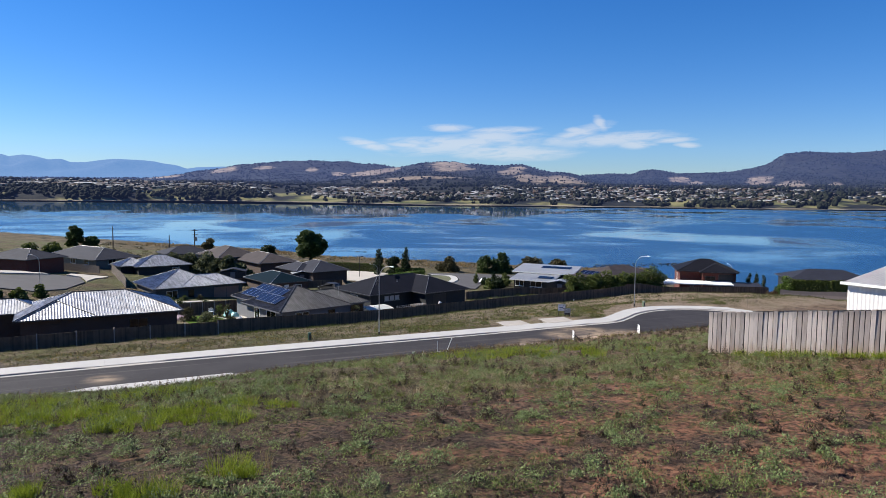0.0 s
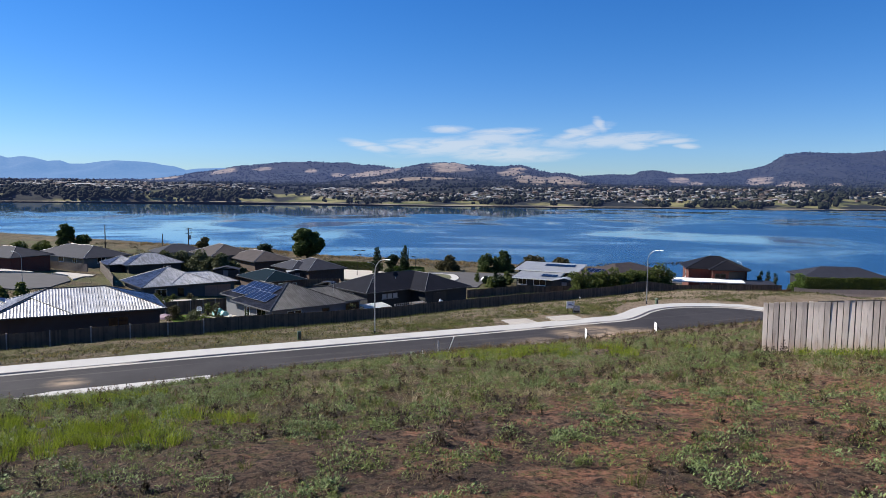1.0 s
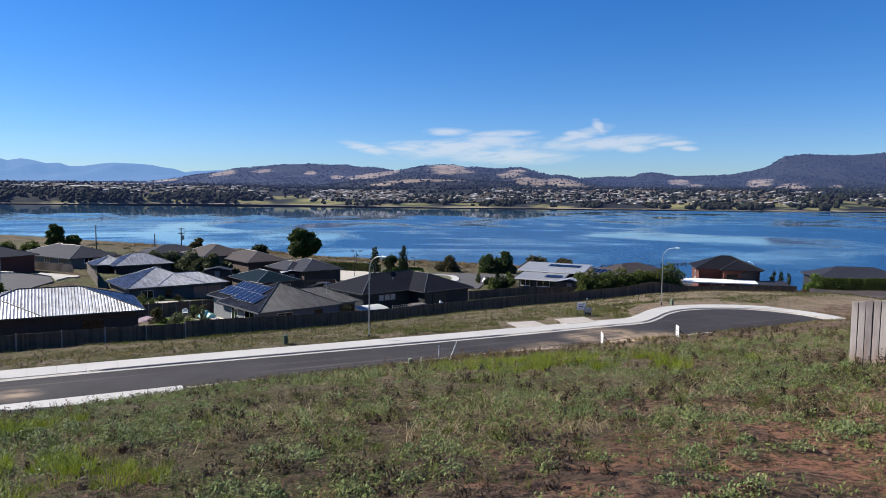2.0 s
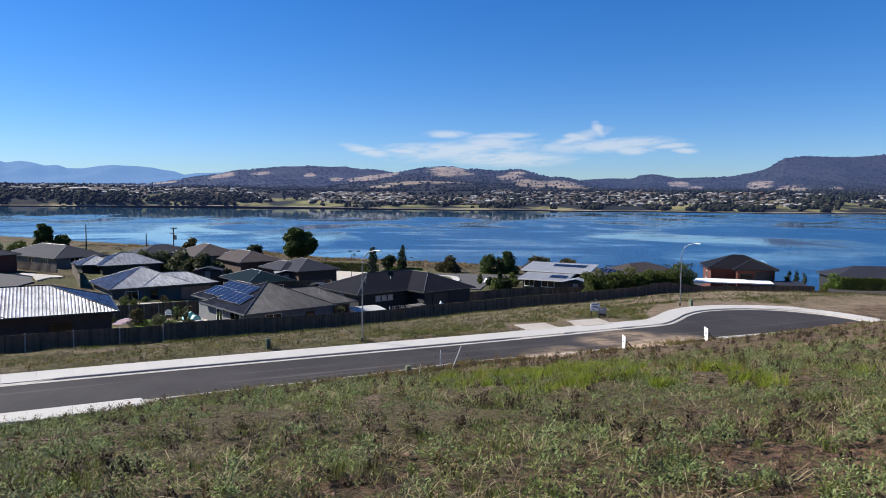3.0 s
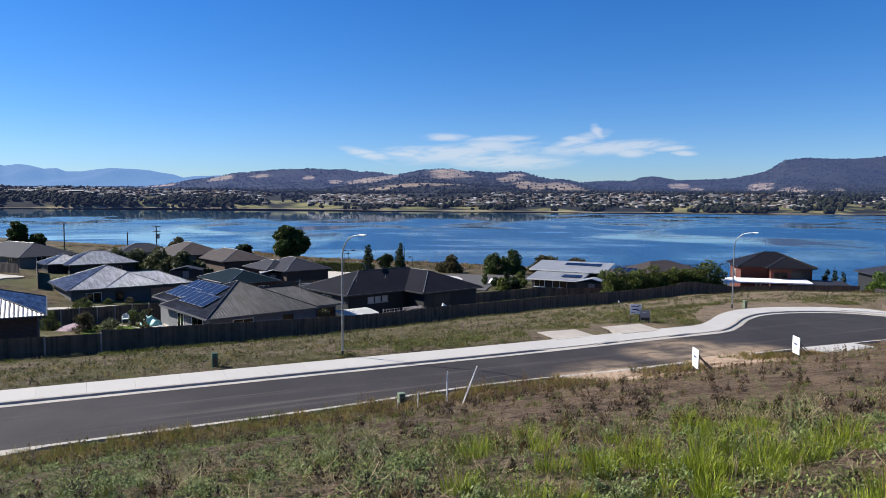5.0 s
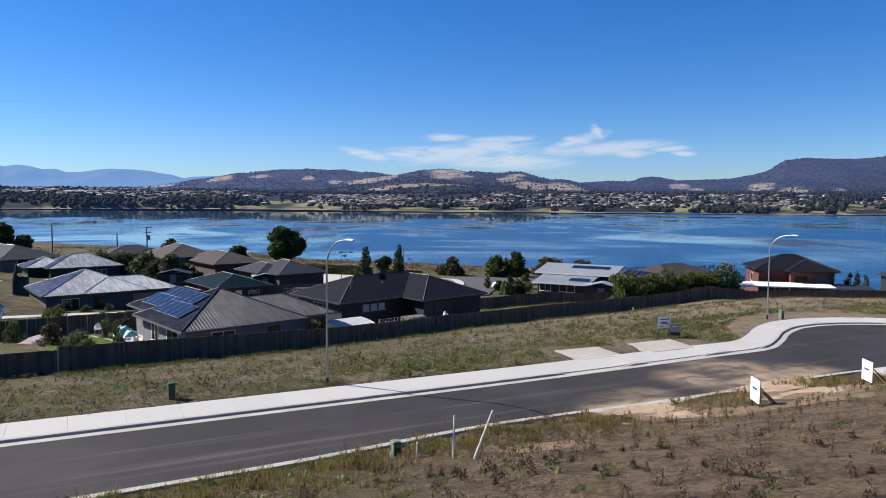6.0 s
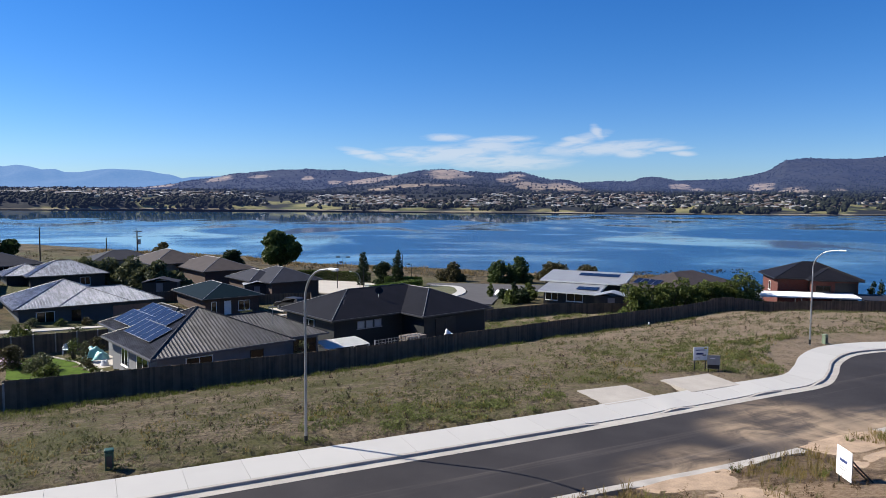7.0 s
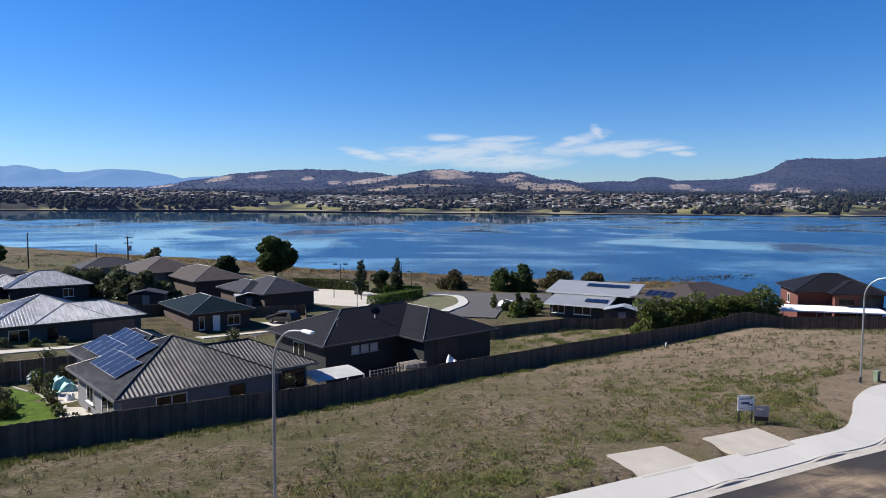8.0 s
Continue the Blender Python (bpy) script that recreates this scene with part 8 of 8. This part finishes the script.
def far_town():
    rng = np.random.default_rng(21)
    walls, roofs, wf, rf = [], [], [], []
    sites = []
    for (t0, t1, u0, u1, n_) in ((-0.66, -0.36, 120, 420, 170), (-0.50, -0.24, 60, 330, 200), (-0.185, -0.05, 110, 330, 320), (-0.07, 0.10, 90, 250, 190), (0.06, 0.30, 100, 400, 300),
                                 (0.20, 0.55, 100, 400, 460), (0.55, 0.72, 150, 380, 60), (-0.9, -0.66, 150, 400, 40)):
        for k in range(n_):
            t, u = rng.uniform(t0, t1), rng.uniform(u0, u1)
            sites.append((t, np.interp(t, SHORE_T, SHORE_D) + u, 1.0))
    # long sheds on the terrace
    for t, u in ((-0.60, 230), (-0.575, 215), (-0.545, 240), (-0.515, 225), (-0.50, 250), (-0.46, 240), (-0.385, 230), (-0.34, 250)):
        sites.append((t, np.interp(t, SHORE_T, SHORE_D) + u, 3.2))
    nw = nr = 0
    for t, d, stretch in sites:
        x, y = t * d, d
        z = float(far_height(np.array(t), np.array(d))) - 1.0
        w, l, h = rng.uniform(5.5, 8.5), rng.uniform(6.5, 12) * stretch, rng.uniform(2.8, 4.6)
        a = rng.uniform(-0.5, 0.5) + (1.57 if rng.uniform() < 0.4 else 0) if stretch == 1 else 0.1
        ca, sa = math.cos(a), math.sin(a)
        c = np.array([(-l / 2, -w / 2), (l / 2, -w / 2), (l / 2, w / 2), (-l / 2, w / 2)])
        c = np.stack([x + c[:, 0] * ca - c[:, 1] * sa, y + c[:, 0] * sa + c[:, 1] * ca], 1)
        for zz in (z, z + h):
            for q in c:
                walls.append((q[0], q[1], zz))
        wf += [(nw, nw + 1, nw + 5, nw + 4), (nw + 1, nw + 2, nw + 6, nw + 5), (nw + 2, nw + 3, nw + 7, nw + 6), (nw + 3, nw, nw + 4, nw + 7)]
        nw += 8
        e = 0.6
        c = np.array([(-l / 2 - e, -w / 2 - e), (l / 2 + e, -w / 2 - e), (l / 2 + e, w / 2 + e), (-l / 2 - e, w / 2 + e), (-l / 2 + w * 0.35, 0), (l / 2 - w * 0.35, 0)])
        c = np.stack([x + c[:, 0] * ca - c[:, 1] * sa, y + c[:, 0] * sa + c[:, 1] * ca], 1)
        for i_, q in enumerate(c):
            roofs.append((q[0], q[1], z + h + (w * 0.19 if i_ > 3 else 0)))
        rf += [(nr, nr + 1, nr + 5, nr + 4), (nr + 2, nr + 3, nr + 4, nr + 5)]
        nr += 6
    tri = []
    for k in range(len(sites)):
        tri += [(k * 6 + 1, k * 6 + 2, k * 6 + 5), (k * 6 + 3, k * 6, k * 6 + 4)]
    m1 = town_material("town_wall", [(0.42, 0.40, 0.38), (0.16, 0.125, 0.10), (0.30, 0.28, 0.26), (0.08, 0.046, 0.036), (0.07, 0.067, 0.067), (0.10, 0.066, 0.05)])
    m2 = town_material("town_roof", [(0.028, 0.028, 0.032), (0.07, 0.038, 0.030), (0.20, 0.20, 0.21), (0.055, 0.052, 0.050), (0.085, 0.05, 0.042), (0.34, 0.34, 0.34), (0.028, 0.028, 0.028), (0.04, 0.04, 0.043)])
    tagged(fast_mesh("town_walls", walls, np.array(wf), np.zeros((0, 3), int), m1), "walls of small far houses across the river", "houses", kind="stuff")
    tagged(fast_mesh("town_roofs", roofs, np.array(rf), np.array(tri), m2), "roofs of small far houses across the river", "houses", kind="stuff")


far_town()


def far_woods():
    """Crowns of the woods and gardens over the river, each a few rough masses."""
    rng = np.random.default_rng(31)
    bm = bmesh.new()
    bmesh.ops.create_icosphere(bm, subdivisions=1, radius=1)
    bv = np.array([v.co[:] for v in bm.verts])
    bf = np.array([[v.index for v in f.verts] for f in bm.faces])
    bm.free()
    P = []
    for (t0, t1, u0, u1, n_, s0, s1) in ((-0.95, -0.24, 3, 70, 1000, 3, 7), (-0.95, -0.24, 70, 130, 420, 3, 6), (-0.95, -0.20, 130, 480, 800, 3, 6), (-0.05, 0.12, 20, 110, 260, 3, 7), (-0.2, 0.0, 60, 420, 420, 3, 6), (-0.19, -0.06, 8, 60, 26, 3, 7),
                                         (0.12, 0.16, 8, 70, 180, 3, 6.5), (0.20, 0.45, 10, 90, 850, 3, 6.5), (0.45, 0.55, 10, 80, 260, 3, 6.5), (0.0, 0.75, 100, 620, 1700, 3, 6.5), (0.50, 0.95, 60, 300, 420, 4, 8)):
        t, u = rng.uniform(t0, t1, n_), rng.uniform(u0, u1, n_)
        keep = (patchy(t * 1500, u, 160, 3) > 0.36) & ((u > 70) | (patchy(t * 1500, u * 0, 60, 9) > 0.42) | ((t < -0.24) & (patchy(t * 1500, u, 45, 12) > 0.4)))
        t, u = t[keep], u[keep]
        d = np.interp(t, SHORE_T, SHORE_D) + u
        P.append(np.stack([t * d, d, far_height(t, d), rng.uniform(s0, s1, len(t))], 1))
    # the wooded hill slopes, thin in the clearings
    t, d = rng.uniform(-0.66, 0.68, 26000), rng.uniform(1650, 3080, 26000)
    bare = np.zeros_like(t)
    for cx, cy, rx, ry in CLEARINGS:
        bare = np.maximum(bare, 1 - (((t - cx / cy) * d / rx) ** 2 + ((d - cy) / ry) ** 2) * 0.6)
    keep = rng.uniform(0, 1, len(t)) > np.where(bare > 0.25, 0.90, 0.22 + 0.6 * (patchy(t * 2500, d, 240, 6) < 0.36))
    t, d = t[keep], d[keep]
    P.append(np.stack([t * d, d, far_height(t, d) - 1.0, rng.uniform(2.5, 5.2, len(t))], 1))
    # ridge-top trees
    for t0, t1, d0, d1, n_ in ((-0.16, 0.24, 2400, 2470, 260), (-0.36, -0.03, 2900, 2970, 420), (0.2, 0.8, 2990, 3070, 420)):
        t, d = rng.uniform(t0, t1, n_), rng.uniform(d0, d1, n_)
        keep = (patchy(t * 2500, d * 0, 130, 8) > 0.45) & ~((t > -0.02) & (t < 0.028))
        t, d = t[keep], d[keep]
        P.append(np.stack([t * d, d, far_height(t, d) - 0.5, rng.uniform(2.5, 4.6, len(t))], 1))
    P = np.concatenate(P)
    P = np.concatenate([P, P[P[:, 1] < 1900]])
    m_ = len(P)
    s = P[:, 3]
    O = P[:, :3] + np.stack([rng.normal(0, 1, m_) * s * 0.45, rng.normal(0, 1, m_) * s * 0.4, s * rng.uniform(0.35, 0.75, m_)], 1)
    r = (s * rng.uniform(0.42, 0.7, m_))[:, None, None]
    V = (bv[None] * (1 + rng.uniform(-0.3, 0.3, (m_, len(bv), 1))) * r * np.array([1, 1, 1.1]) + O[:, None]).reshape(-1, 3)
    T = (bf[None] + (np.arange(m_) * len(bv))[:, None, None]).reshape(-1, 3)
    n = Nodes("far_crown")
    c = n.mix(n.island(), (0.007, 0.010, 0.007), (0.021, 0.024, 0.014))
    # crowns carry painted haze too: blue emission rising with distance
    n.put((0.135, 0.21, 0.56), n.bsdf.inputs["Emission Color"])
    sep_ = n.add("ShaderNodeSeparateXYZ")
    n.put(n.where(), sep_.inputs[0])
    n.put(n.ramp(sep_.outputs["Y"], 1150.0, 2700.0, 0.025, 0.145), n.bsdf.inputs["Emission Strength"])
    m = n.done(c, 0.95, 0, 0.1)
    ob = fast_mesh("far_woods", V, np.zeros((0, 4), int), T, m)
    tagged(ob, "dark tree crowns along the far shore and hills", "woods", kind="stuff")


far_woods()
